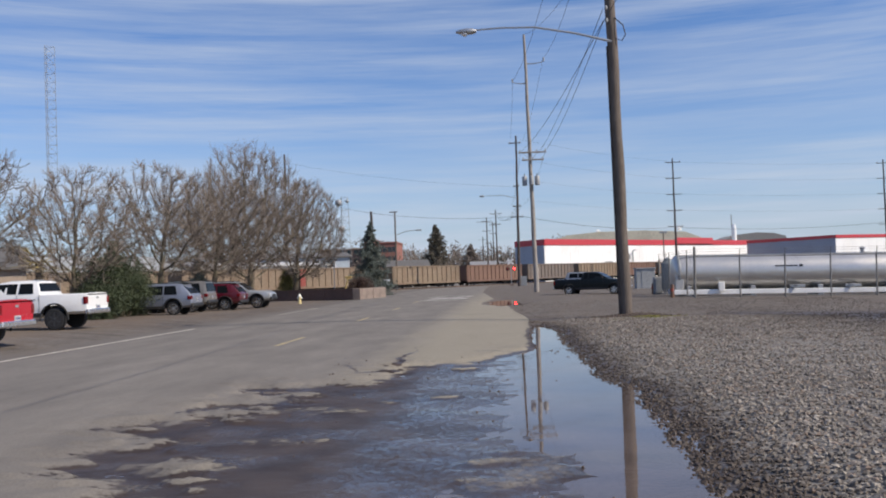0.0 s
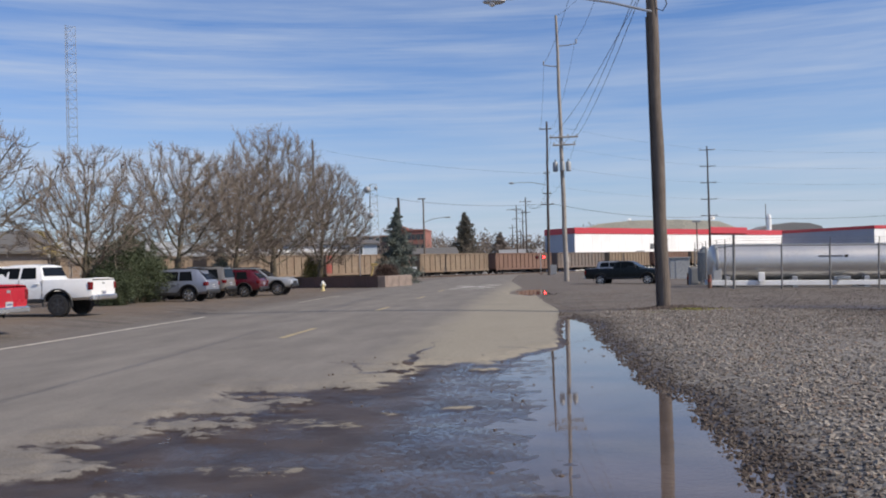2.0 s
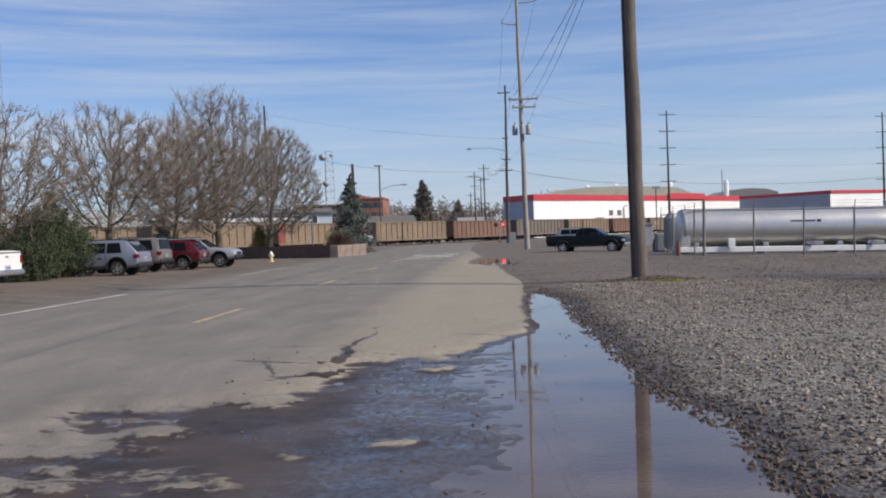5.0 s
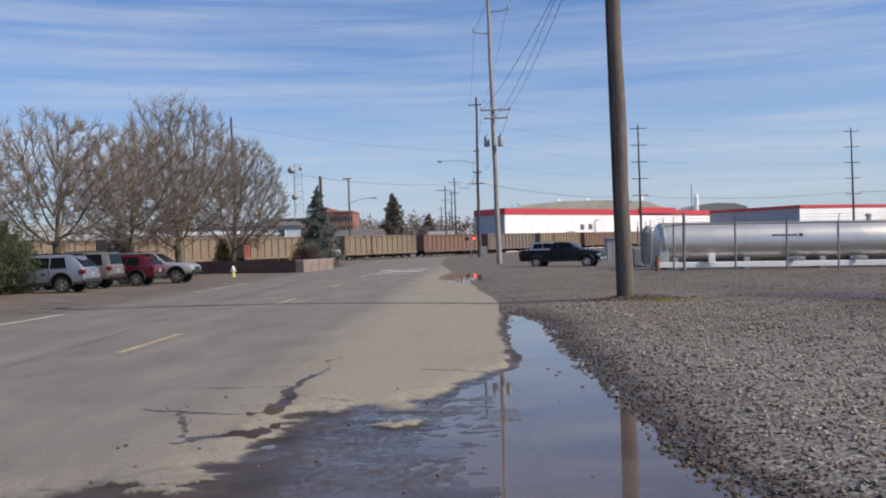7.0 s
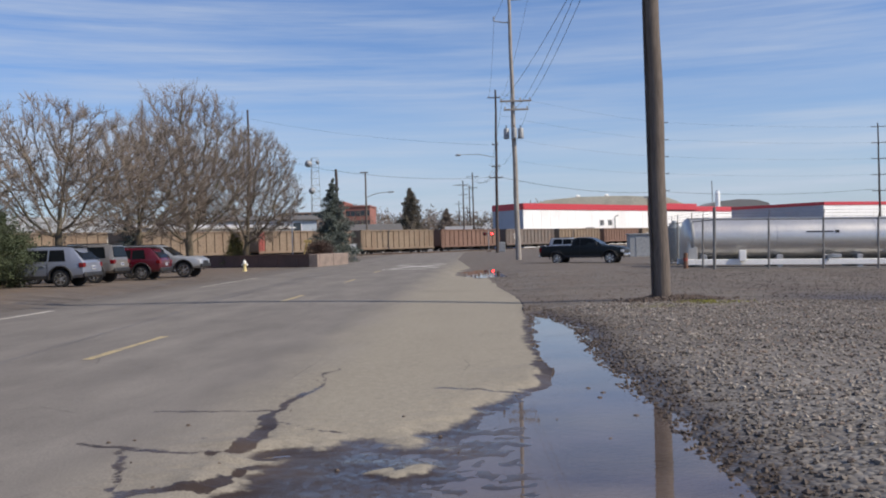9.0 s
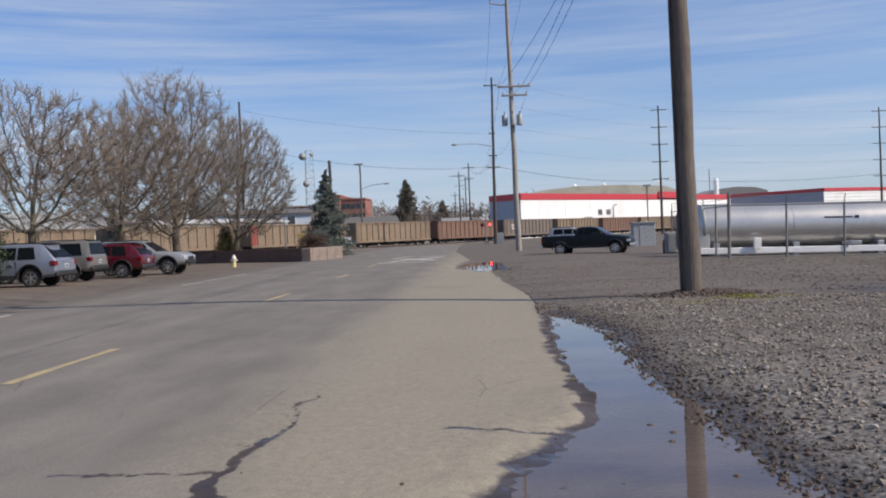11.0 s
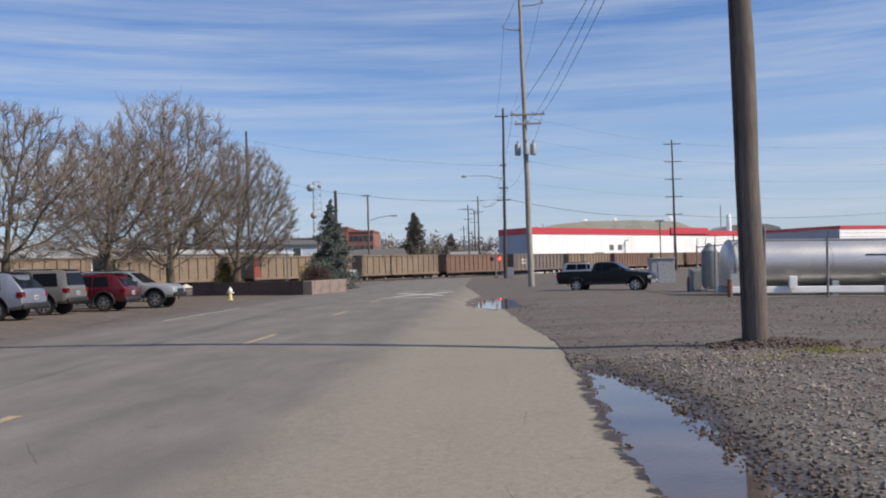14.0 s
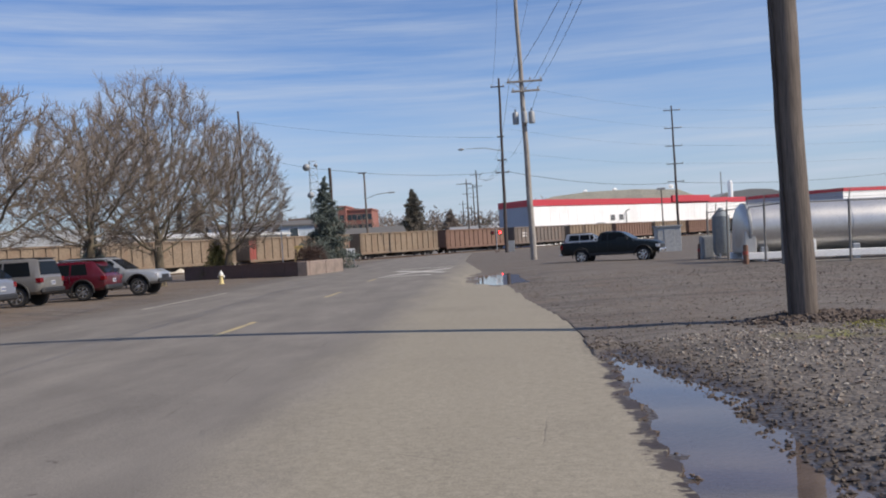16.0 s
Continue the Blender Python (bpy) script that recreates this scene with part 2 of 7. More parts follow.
def ground_mat():
    m = bpy.data.materials.new("gravel_and_dirt")
    m.use_nodes = True
    n, p = Nodes(m.node_tree), m.node_tree.nodes["Principled BSDF"]
    pos = n.add("ShaderNodeNewGeometry").outputs["Position"]
    x, y, z = n.add("ShaderNodeSeparateXYZ", Vector=pos).outputs
    v = n.add("ShaderNodeTexVoronoi", Vector=pos, Scale=17.0)
    pebble = n.math("MULTIPLY", n.add("ShaderNodeSeparateColor", Color=v.outputs[1]).outputs[0], 1.0)
    stone = n.mix(pebble, (0.085, 0.078, 0.070), (0.25, 0.235, 0.215))
    broad, mid = n.noise(pos, 0.16, 6, 0.6), n.noise(pos, 1.4, 5, 0.6)
    dirt = n.mix(n.ramp(n.noise(pos, 4.0, 6, 0.75), 0.35, 0.65), (0.075, 0.062, 0.052), (0.21, 0.18, 0.15))
    dirt = n.mix(n.ramp(mid, 0.4, 0.7), dirt, (0.10, 0.078, 0.062))
    coarse = n.math("MULTIPLY", n.ramp(n.math("ADD", y, n.math("MULTIPLY", broad, 14.0)), 38, 28), n.ramp(x, 1.0, 2.0), True)
    c = n.mix(n.math("ADD", n.math("MULTIPLY", coarse, 0.7), 0.25), dirt, stone)
    # damp and packed streaks
    lane = n.noise(n.scaled(pos, 0.10, 0.45, 1), 1.0, 5, 0.6)
    c = n.mix(n.math("MULTIPLY", n.ramp(lane, 0.50, 0.66), 0.55), c, (0.075, 0.062, 0.052))
    c = n.mix(n.math("MULTIPLY", n.ramp(n.noise(n.scaled(pos, 0.5, 0.22, 1), 1.3, 6, 0.65), 0.46, 0.60), n.math("MULTIPLY", n.ramp(y, 33, 40), 0.6)), c, (0.125, 0.098, 0.078))
    # wheel ruts across the lot, and rusty fines
    rut = n.noise(n.scaled(pos, 0.16, 1.5, 1), 1.0, 6, 0.7)
    c = n.mix(n.math("MULTIPLY", n.ramp(rut, 0.50, 0.58), n.math("MULTIPLY", n.ramp(y, 30, 36), 0.55)), c, (0.062, 0.050, 0.042))
    c = n.mix(n.math("MULTIPLY", n.ramp(n.noise(pos, 0.55, 5, 0.65), 0.56, 0.66), n.math("MULTIPLY", n.ramp(y, 30, 36), 0.45)), c, (0.16, 0.115, 0.08))
    # leaf litter under the trees, poor grass far off
    litter = n.math("MULTIPLY", n.ramp(x, -13.6, -16.0), n.ramp(n.noise(pos, 0.8, 5), 0.35, 0.6), True)
    c = n.mix(n.math("MULTIPLY", litter, 0.7), c, (0.15, 0.105, 0.07))
    far = n.math("MULTIPLY", n.ramp(y, 190, 260), 0.8)
    c = n.mix(far, c, (0.10, 0.095, 0.06))
    moss = n.math("MULTIPLY", n.ramp(n.add("ShaderNodeVectorMath", {"operation": "DISTANCE"}, i0=n.scaled(pos, 0.55, 1.3, 0), i1=(2.62, 46.2, 0)).outputs[1], 1.0, 0.2), n.ramp(mid, 0.45, 0.6))
    c = n.mix(n.math("MULTIPLY", moss, 0.8), c, (0.20, 0.20, 0.035))
    wet = n.math("MULTIPLY", n.ramp(z, -0.015, -0.055), n.ramp(y, 42, 37), True)
    c = n.mix(n.math("MULTIPLY", wet, 0.85), c, (0.045, 0.034, 0.027))
    m.node_tree.links.new(c, p.inputs["Base Color"])
    m.node_tree.links.new(n.math("SUBTRACT", 0.95, n.math("MULTIPLY", wet, 0.55)), p.inputs["Roughness"])
    h = n.math("ADD", n.math("MULTIPLY", v.outputs[0], -1.0), n.math("MULTIPLY", mid, 1.2))
    b = n.add("ShaderNodeBump", Strength=0.8, Distance=0.03, Height=h)
    m.node_tree.links.new(b.outputs[0], p.inputs["Normal"])
    return m


def pebble_mat():
    m = bpy.data.materials.new("crushed_stone")
    m.use_nodes = True
    n, p = Nodes(m.node_tree), m.node_tree.nodes["Principled BSDF"]
    g = n.add("ShaderNodeNewGeometry").outputs
    z = n.add("ShaderNodeSeparateXYZ", Vector=g["Position"]).outputs[2]
    r = g["Random Per Island"]
    c = n.mix(r, (0.09, 0.077, 0.067), (0.39, 0.35, 0.30))
    c = n.mix(n.ramp(n.math("FRACT", n.math("MULTIPLY", r, 7.3)), 0.7, 1.0), c, (0.24, 0.18, 0.14))
    c = n.mix(0.4, c, n.mix(n.noise(g["Position"], 70, 3), (0.4, 0.4, 0.4), (1.5, 1.5, 1.5)), "MULTIPLY")
    wet = n.ramp(z, 0.045, -0.03)
    c = n.mix(n.math("MULTIPLY", wet, 0.85), c, (0.05, 0.036, 0.028))
    m.node_tree.links.new(c, p.inputs["Base Color"])
    m.node_tree.links.new(n.math("SUBTRACT", 0.9, n.math("MULTIPLY", wet, 0.3)), p.inputs["Roughness"])
    p.inputs["Specular IOR Level"].default_value = 0.25
    return m


POLE = wood_mat("weathered_pole", (0.142, 0.115, 0.096))
POLE_GREY = wood_mat("silvered_pole", (0.34, 0.31, 0.28))
POLE_DARK = wood_mat("creosoted_pole", (0.075, 0.06, 0.055))
BARK = wood_mat("grey_bark", (0.13, 0.105, 0.07))
TWIG = mat("brown_twigs", (0.205, 0.165, 0.132), 0.9, bump=0, rand=0.3)
LIMB = mat("lichened_limbs", (0.125, 0.103, 0.075), 0.9, scale=2, dirt=(0.16, 0.16, 0.08), dirty=0.5)
FENCE = mat("dull_fence_steel", (0.22, 0.21, 0.195), 0.6, 0.3, scale=6)
STEEL = mat("galvanized_steel", (0.45, 0.46, 0.47), 0.45, 0.8, scale=6)
GREYMETAL = mat("dull_grey_metal", (0.30, 0.31, 0.32), 0.6, 0.3)
WIRE = mat("black_wire", (0.03, 0.03, 0.035), 0.7, bump=0)
CONCRETE = mat("rough_concrete", (0.25, 0.195, 0.165), 0.9, scale=1.5, dirty=0.5)
BROWNWALL = mat("brown_painted_wall", (0.16, 0.098, 0.08), 0.85, scale=1.2, dirty=0.4)
TANKSTEEL = mat("brushed_tank_steel", (0.60, 0.58, 0.55), 0.38, 0.65, vary=0.05, scale=0.8, bump=0.02, dirty=0.1)
PANEL_W = mat("white_metal_siding", (0.86, 0.86, 0.85), 0.6, vary=0.03, scale=0.2, dirt=(0.55, 0.53, 0.5), dirty=0.3)
# siding on the side away from the sun, its shade put into the colour
PANEL_SHADE = mat("shade_toned_siding", (0.34, 0.38, 0.46), 0.65, vary=0.05, scale=0.3)
RED_TRIM = mat("red_fascia", (0.50, 0.045, 0.06), 0.5, vary=0.08)
ROOF_TAN = mat("tan_gravel_roof", (0.62, 0.565, 0.44), 0.95, scale=0.3, dirty=0.3)
ROOF_GREY = mat("grey_metal_roof", (0.29, 0.29, 0.29), 0.6, 0.2, scale=0.4, dirty=0.3)
ROOF_DARK = mat("dark_shingle_roof", (0.12, 0.115, 0.11), 0.9, scale=1.0)
HOUSE_BLUE = mat("pale_blue_clapboard", (0.40, 0.46, 0.52), 0.8, scale=0.5)
HOUSE_CREAM = mat("cream_clapboard", (0.62, 0.58, 0.50), 0.8, scale=0.5)
BRICK = mat("red_brick_far", (0.29, 0.125, 0.10), 0.9, scale=0.4)
BRICK_BROWN = mat("brown_brick_far", (0.26, 0.18, 0.14), 0.9, scale=0.4)
PANE = mat("dark_window_glass", (0.03, 0.04, 0.05), 0.08, vary=0.1, bump=0, dirty=0.0)
CARGLASS = mat("tinted_car_glass", (0.008, 0.010, 0.012), 0.06, vary=0.1, bump=0, dirty=0.02, spec=0.08)
RUBBER = mat("tyre_rubber", (0.022, 0.022, 0.023), 0.85, dirty=0.3)
PLASTIC = mat("black_plastic_trim", (0.02, 0.02, 0.021), 0.6)
CHROME = mat("bright_alloy", (0.72, 0.72, 0.72), 0.25, 0.9, vary=0.05)
RIM_GREY = mat("grey_alloy", (0.42, 0.42, 0.43), 0.35, 0.8)
LENS_RED = mat("red_lamp_lens", (0.15, 0.005, 0.008), 0.15, vary=0.15, bump=0, dirty=0.05)
LENS_CLEAR = mat("clear_lamp_lens", (0.75, 0.76, 0.78), 0.1, 0.3, vary=0.05, bump=0, dirty=0.0)
PLATE = mat("plate_white", (0.42, 0.43, 0.45), 0.5)
BAR = mat("plate_bars", (0.06, 0.08, 0.20), 0.6)
YELLOW = mat("faded_yellow_paint", (0.40, 0.32, 0.17), 0.85, scale=3, dirt=(0.22, 0.20, 0.17), dirty=0.85)
WHITELINE = mat("worn_white_paint", (0.50, 0.465, 0.40), 0.85, scale=3, dirt=(0.22, 0.20, 0.17), dirty=0.8)
MARKWHITE = mat("white_road_paint", (0.62, 0.60, 0.55), 0.85, scale=3, dirt=(0.25, 0.23, 0.2), dirty=0.5)
HYDRANT = mat("cream_yellow_enamel", (0.75, 0.62, 0.30), 0.5, dirty=0.25)
HYDRANT_W = mat("white_enamel", (0.80, 0.78, 0.72), 0.5)
SPRUCE = mat("blue_green_needles", (0.125, 0.15, 0.132), 0.9, vary=0.5, scale=1.5, bump=0, rand=0.2)
SHRUB = mat("dark_green_leaves", (0.055, 0.072, 0.034), 0.85, vary=0.6, scale=1.5, bump=0)
HEDGE_BROWN = mat("winter_brown_hedge", (0.085, 0.052, 0.042), 0.9, vary=0.5, bump=0)
PALM = mat("yellowed_fronds", (0.32, 0.24, 0.06), 0.8, vary=0.4, bump=0)
FARBRUSH = mat("far_bare_brush", (0.19, 0.155, 0.13), 0.95, vary=0.3, scale=0.4, bump=0)
THICKET = mat("bare_thicket", (0.125, 0.10, 0.082), 0.95, vary=0.4, scale=0.4, bump=0)
FARDARK = mat("far_conifer", (0.12, 0.105, 0.08), 0.95, vary=0.4, scale=0.4, bump=0)
RAILSTEEL = mat("rusty_rail", (0.16, 0.10, 0.07), 0.6, 0.5)
BALLAST = mat("track_ballast", (0.16, 0.145, 0.13), 0.95, scale=4, bump=0.6)
UNDERFRAME = mat("grimy_underframe", (0.03, 0.026, 0.024), 0.85)
REDLIGHT = glow_mat("lit_red_signal", (1.0, 0.03, 0.03), 12.0)
CAR_TAN = mat("sunbleached_tan_steel", (0.22, 0.165, 0.115), 0.8, scale=0.9, dirt=(0.16, 0.09, 0.06), dirty=0.55)
CAR_BROWN = mat("oxide_brown_steel", (0.18, 0.105, 0.078), 0.8, scale=0.9, dirt=(0.10, 0.07, 0.05), dirty=0.5)
CAR_GREY = mat("sooty_grey_steel", (0.15, 0.125, 0.11), 0.8, scale=0.9, dirt=(0.22, 0.13, 0.09), dirty=0.5)
CAR_RED = mat("oxide_red_end", (0.30, 0.075, 0.06), 0.8, scale=0.9, dirty=0.4)
PAINT = {
    "white": mat("white_car_paint", (0.80, 0.80, 0.79), 0.3, vary=0.02, scale=1, bump=0, dirty=0.05, clear=0.6),
    "red": mat("red_truck_paint", (0.42, 0.008, 0.022), 0.3, vary=0.05, scale=1, bump=0, dirty=0.05, clear=0.6),
    "maroon": mat("dark_red_car_paint", (0.075, 0.003, 0.010), 0.3, vary=0.05, scale=1, bump=0, dirty=0.05, clear=0.6),
    "silver": mat("silver_car_paint", (0.38, 0.39, 0.40), 0.35, 0.45, vary=0.04, scale=1, bump=0, dirty=0.05, clear=0.5),
    "blue_silver": mat("blue_silver_car_paint", (0.24, 0.265, 0.325), 0.35, 0.4, vary=0.04, scale=1, bump=0, dirty=0.05, clear=0.5),
    "taupe": mat("grey_taupe_car_paint", (0.20, 0.19, 0.178), 0.4, 0.35, vary=0.04, scale=1, bump=0, dirty=0.1, clear=0.4),
    "black": mat("black_green_car_paint", (0.006, 0.009, 0.010), 0.35, vary=0.1, scale=1, bump=0, dirty=0.03, clear=0.0, spec=0.3),
}

# ---- mesh tools ----


class Geo:
    """Collects the faces of one mesh."""

    def __init__(self):
        self.v, self.f, self.mi = [], [], []

    def add(self, verts, faces, mi=0):
        o = len(self.v)
        self.v.extend(tuple(p) for p in verts)
        self.f.extend(tuple(i + o for i in q) for q in faces)
        self.mi.extend([mi] * len(faces))

    def box(self, x0, x1, y0, y1, z0, z1, bevel=0.0, m=None, mi=0):
        b = min(bevel, 0.45 * min(x1 - x0, y1 - y0, z1 - z0))
        if b <= 0:
            v = [(x, y, z) for x in (x0, x1) for y in (y0, y1) for z in (z0, z1)]
            f = [(0, 1, 3, 2), (4, 6, 7, 5), (0, 4, 5, 1), (2, 3, 7, 6), (0, 2, 6, 4), (1, 5, 7, 3)]
        else:
            bm = bmesh.new()
            bmesh.ops.create_cube(bm, size=1, matrix=Matrix.Translation(((x0 + x1) / 2, (y0 + y1) / 2, (z0 + z1) / 2)) @ Matrix.Diagonal((x1 - x0, y1 - y0, z1 - z0, 1)))
            bmesh.ops.bevel(bm, geom=bm.edges[:], offset=b, segments=1, affect="EDGES")
            bm.verts.index_update()
            v, f = [p.co.copy() for p in bm.verts], [[p.index for p in q.verts] for q in bm.faces]
            bm.free()
        if m is not None:
            v = [m @ Vector(p) for p in v]
        self.add(v, f, mi)

    def tube(self, pts, radii, sides=8, caps=True, mi=0):
        pts = [Vector(p) for p in pts]
        if isinstance(radii, (int, float)):
            radii = [radii] * len(pts)
        v, f, k = [], [], len(pts)
        d0 = (pts[-1] - pts[0]).normalized()
        ref = Vector((1, 0, 0)) if abs(d0.x) < 0.8 else Vector((0, 1, 0))
        for i, (p, r) in enumerate(zip(pts, radii)):
            d = (pts[min(i + 1, k - 1)] - pts[max(i - 1, 0)]).normalized()
            a = d.cross(ref).normalized()
            b = d.cross(a)
            for s in range(sides):
                t = 2 * math.pi * s / sides
                v.append(p + a * (r * math.cos(t)) + b * (r * math.sin(t)))
        for i in range(k - 1):
            for s in range(sides):
                t = (s + 1) % sides
                f.append((i * sides + s, i * sides + t, (i + 1) * sides + t, (i + 1) * sides + s))
        if caps:
            f.append(tuple(range(sides)))
            f.append(tuple(range((k - 1) * sides, k * sides))[::-1])
        self.add(v, f, mi)

    def lathe(self, prof, sides=16, m=None, mi=0, caps=True):
        """prof: (radius, height) from bottom to top, about z."""
        v, f = [], []
        for r, z in prof:
            for s in range(sides):
                t = 2 * math.pi * s / sides
                v.append(Vector((r * math.cos(t), r * math.sin(t), z)))
        k = len(prof)
        for i in range(k - 1):
            for s in range(sides):
                t = (s + 1) % sides
                f.append((i * sides + s, i * sides + t, (i + 1) * sides + t, (i + 1) * sides + s))
        if caps:
            f.append(tuple(range(sides))[::-1])
            f.append(tuple(range((k - 1) * sides, k * sides)))
        if m is not None:
            v = [m @ p for p in v]
        self.add(v, f, mi)

    def plate(self, pts, thick):
        """A flat polygon with thickness."""
        pts = [Vector(p) for p in pts]
        nrm = (pts[1] - pts[0]).cross(pts[2] - pts[0]).normalized() * (thick / 2)
        k = len(pts)
        v = [p + nrm for p in pts] + [p - nrm for p in pts]
        f = [tuple(range(k)), tuple(range(2 * k - 1, k - 1, -1))] + [(i, i + k, (i + 1) % k + k, (i + 1) % k) for i in range(k)]
        self.add(v, f)

    def mesh(self, name, mats, smooth=True, angle=35):
        me = bpy.data.meshes.new(name)
        me.from_pydata(self.v, [], self.f)
        for m in mats if isinstance(mats, (list, tuple)) else [mats]:
            me.materials.append(m)
        if any(self.mi):
            me.polygons.foreach_set("material_index", self.mi)
        me.polygons.foreach_set("use_smooth", [smooth] * len(me.polygons))
        if smooth:
            me.set_sharp_from_angle(angle=radians(angle))
        me.update()
        return me


def part(name, g, material, parent=None, label="", smooth=True):
    """One mesh object under a thing or a part."""
    ob = new(name, g.mesh(name, material, smooth))
    ob.parent = parent
    if label:
        ob["label"] = label
    return ob


def shared(name, me, parent, at=None):
    ob = new(name, me)
    ob.parent = parent
    if at is not None:
        ob.matrix_basis = at
    return ob


def thing(name, label, category, at=None, group="", kind=""):
    ob = new(name)
    ob.empty_display_size = 0.2
    if at is not None:
        ob.matrix_basis = at
    return tagged(ob, label, category, group, kind)


def single(name, g, material, label, category, at=None, group="", kind="", smooth=True):
    ob = new(name, g.mesh(name, material, smooth))
    if at is not None:
        ob.matrix_basis = at
    return tagged(ob, label, category, group, kind)


def lerp(x, pts):
    return float(np.interp(x, [p[0] for p in pts], [p[1] for p in pts]))


def smooth(x, a, b):
    t = min(1.0, max(0.0, (x - a) / (b - a)))
    return t * t * (3 - 2 * t)


def n2(x, y, s, octaves=3):
    return noise.fractal(Vector((x * s, y * s, 3.7)), 1.0, 2.1, octaves)


# ---- the lie of the land ----
WATER = -0.060
SHORE = [(0, 2.2), (12, 2.12), (14.3, 2.2), (17.7, 2.33), (20.3, 2.05), (24.6, 2.02), (29.2, 1.94), (31.8, 2.12), (34, 1.80), (35.4, 1.50), (36.5, 1.40)]
EDGE = [(-40, 1.5), (12, 1.5), (14, 1.25), (16, 1.0), (22.5, 0.95), (25.5, 1.05), (28, 1.10), (30, 1.08), (32, 1.17), (35, 1.33), (38.3, 1.47), (41.7, 1.38), (45.4, 1.1), (54, 0.62), (73.5, -0.5), (99, -1.9), (130, -2.2), (400, -2.2)]
FILM = [(1.6, 6.0), (1.5, 25.6), (0.98, 24.9), (0.9, 24.45), (0.64, 24.2), (0.8, 23.8), (0.66, 23.4), (0.53, 23.9), (0.38, 23.2), (0.2, 22.05), (-0.42, 22.1), (-0.83, 22.3), (-1.2, 22.1), (-1.2, 21.0), (-1.36, 20.2), (-2.05, 19.75), (-2.84, 19.3), (-3.4, 19.3), (-3.1, 17.9), (-3.45, 17.3), (-3.75, 17.0), (-3.3, 16.0), (-3.85, 15.4), (-3.5, 14.0), (-3.9, 13.2), (-2.9, 12.7), (-2.7, 12.3), (-3.0, 6.0)]
# patches that stand dry in the film of water: x, y, half widths, how whole they are
ISLES = [(0.68, 12.7, 0.62, 0.85, 0.62), (-0.36, 17.68, 0.26, 0.12, 0.8), (-1.0, 17.4, 0.22, 0.14, 0.65), (-1.62, 16.78, 0.62, 0.36, 0.5), (-2.6, 16.6, 0.55, 0.36, 0.5), (-2.75, 18.2, 0.62, 0.28, 0.45), (-0.12, 21.63, 0.34, 0.30, 1.2), (-2.45, 13.3, 0.6, 0.5, 0.55), (-1.85, 14.5, 0.45, 0.22, 0.5), (-3.4, 14.7, 0.4, 0.3, 0.5)]


def inside(x, y, poly):
    """Signed distance to the outline, positive inside."""
    d, odd, k = 1e9, False, len(poly)
    for i in range(k):
        (x0, y0), (x1, y1) = poly[i], poly[(i + 1) % k]
        dx, dy = x1 - x0, y1 - y0
        t = max(0.0, min(1.0, ((x - x0) * dx + (y - y0) * dy) / (dx * dx + dy * dy)))
        d = min(d, math.hypot(x - x0 - t * dx, y - y0 - t * dy))
        if (y0 > y) != (y1 > y) and x < x0 + dx * (y - y0) / dy:
            odd = not odd
    return d if odd else -d


# open cracks: the points along each, and half its width
CRACKS = [([(-1.48, 26.7), (-1.50, 26.2), (-1.46, 25.15), (-1.52, 24.6)], 0.022), ([(-1.52, 24.8), (-1.6, 24.4), (-1.6, 23.5)], 0.05), ([(-1.6, 23.6), (-1.55, 22.9), (-1.5, 22.3), (-1.66, 21.98)], 0.085), ([(-1.5, 22.1), (-2.33, 22.17), (-2.92, 22.36)], 0.035), ([(-1.3, 21.75), (-1.54, 21.1), (-1.93, 20.96), (-2.08, 20.65)], 0.06), ([(-2.42, 22.11), (-2.13, 21.34), (-2.08, 20.89)], 0.028), ([(-0.1, 25.02), (0.34, 24.85), (0.98, 24.75)], 0.03), ([(-2.8, 23.74), (-1.66, 23.79)], 0.022), ([(-2.07, 25.9), (-1.55, 25.7)], 0.016), ([(-2.02, 26.34), (-1.5, 26.2)], 0.014), ([(-2.37, 24.76), (-1.63, 24.58)], 0.018), ([(-1.56, 23.3), (-1.1, 22.95), (-0.8, 22.8)], 0.022), ([(-1.3, 22.15), (-0.8, 22.35), (0.2, 22.1)], 0.05)]


def crack(x, y):
    """How deep inside an open crack a place lies, below zero outside."""
    best = -0.3
    if -3.3 < x < 1.3 and 20 < y < 27.2:
        x, y = x + 0.10 * n2(x, y, 2.3, 4), y + 0.12 * n2(x + 7, y, 2.3, 4)
        for line, wd in CRACKS:
            for (xa, ya), (xb, yb) in zip(line, line[1:]):
                dx, dy = xb - xa, yb - ya
                t = max(0.0, min(1.0, ((x - xa) * dx + (y - ya) * dy) / (dx * dx + dy * dy)))
                best = max(best, wd - math.hypot(x - xa - t * dx, y - ya - t * dy))
    return best


def isle(x, y):
    """How dry a place is inside the film."""
    best = 0.0
    for cx, cy, ax, ay, k in ISLES:
        if abs(x - cx) < ax * 1.6 and abs(y - cy) < ay * 1.6:
            best = max(best, k * smooth(math.hypot((x - cx) / ax, (y - cy) / ay) + 1.1 * n2(x + 4, y * 1.5, 2.6, 4), 1.1, 0.40))
    return min(1.0, best)


def dry(x, y, f):
    """Dry streaks left standing in the outer band of the mud."""
    return smooth(n2(x * 0.6, y * 1.7, 1.8, 5), 0.06, 0.26) * smooth(f, 1.1, 0.25) * smooth(x, -0.9, -1.7)


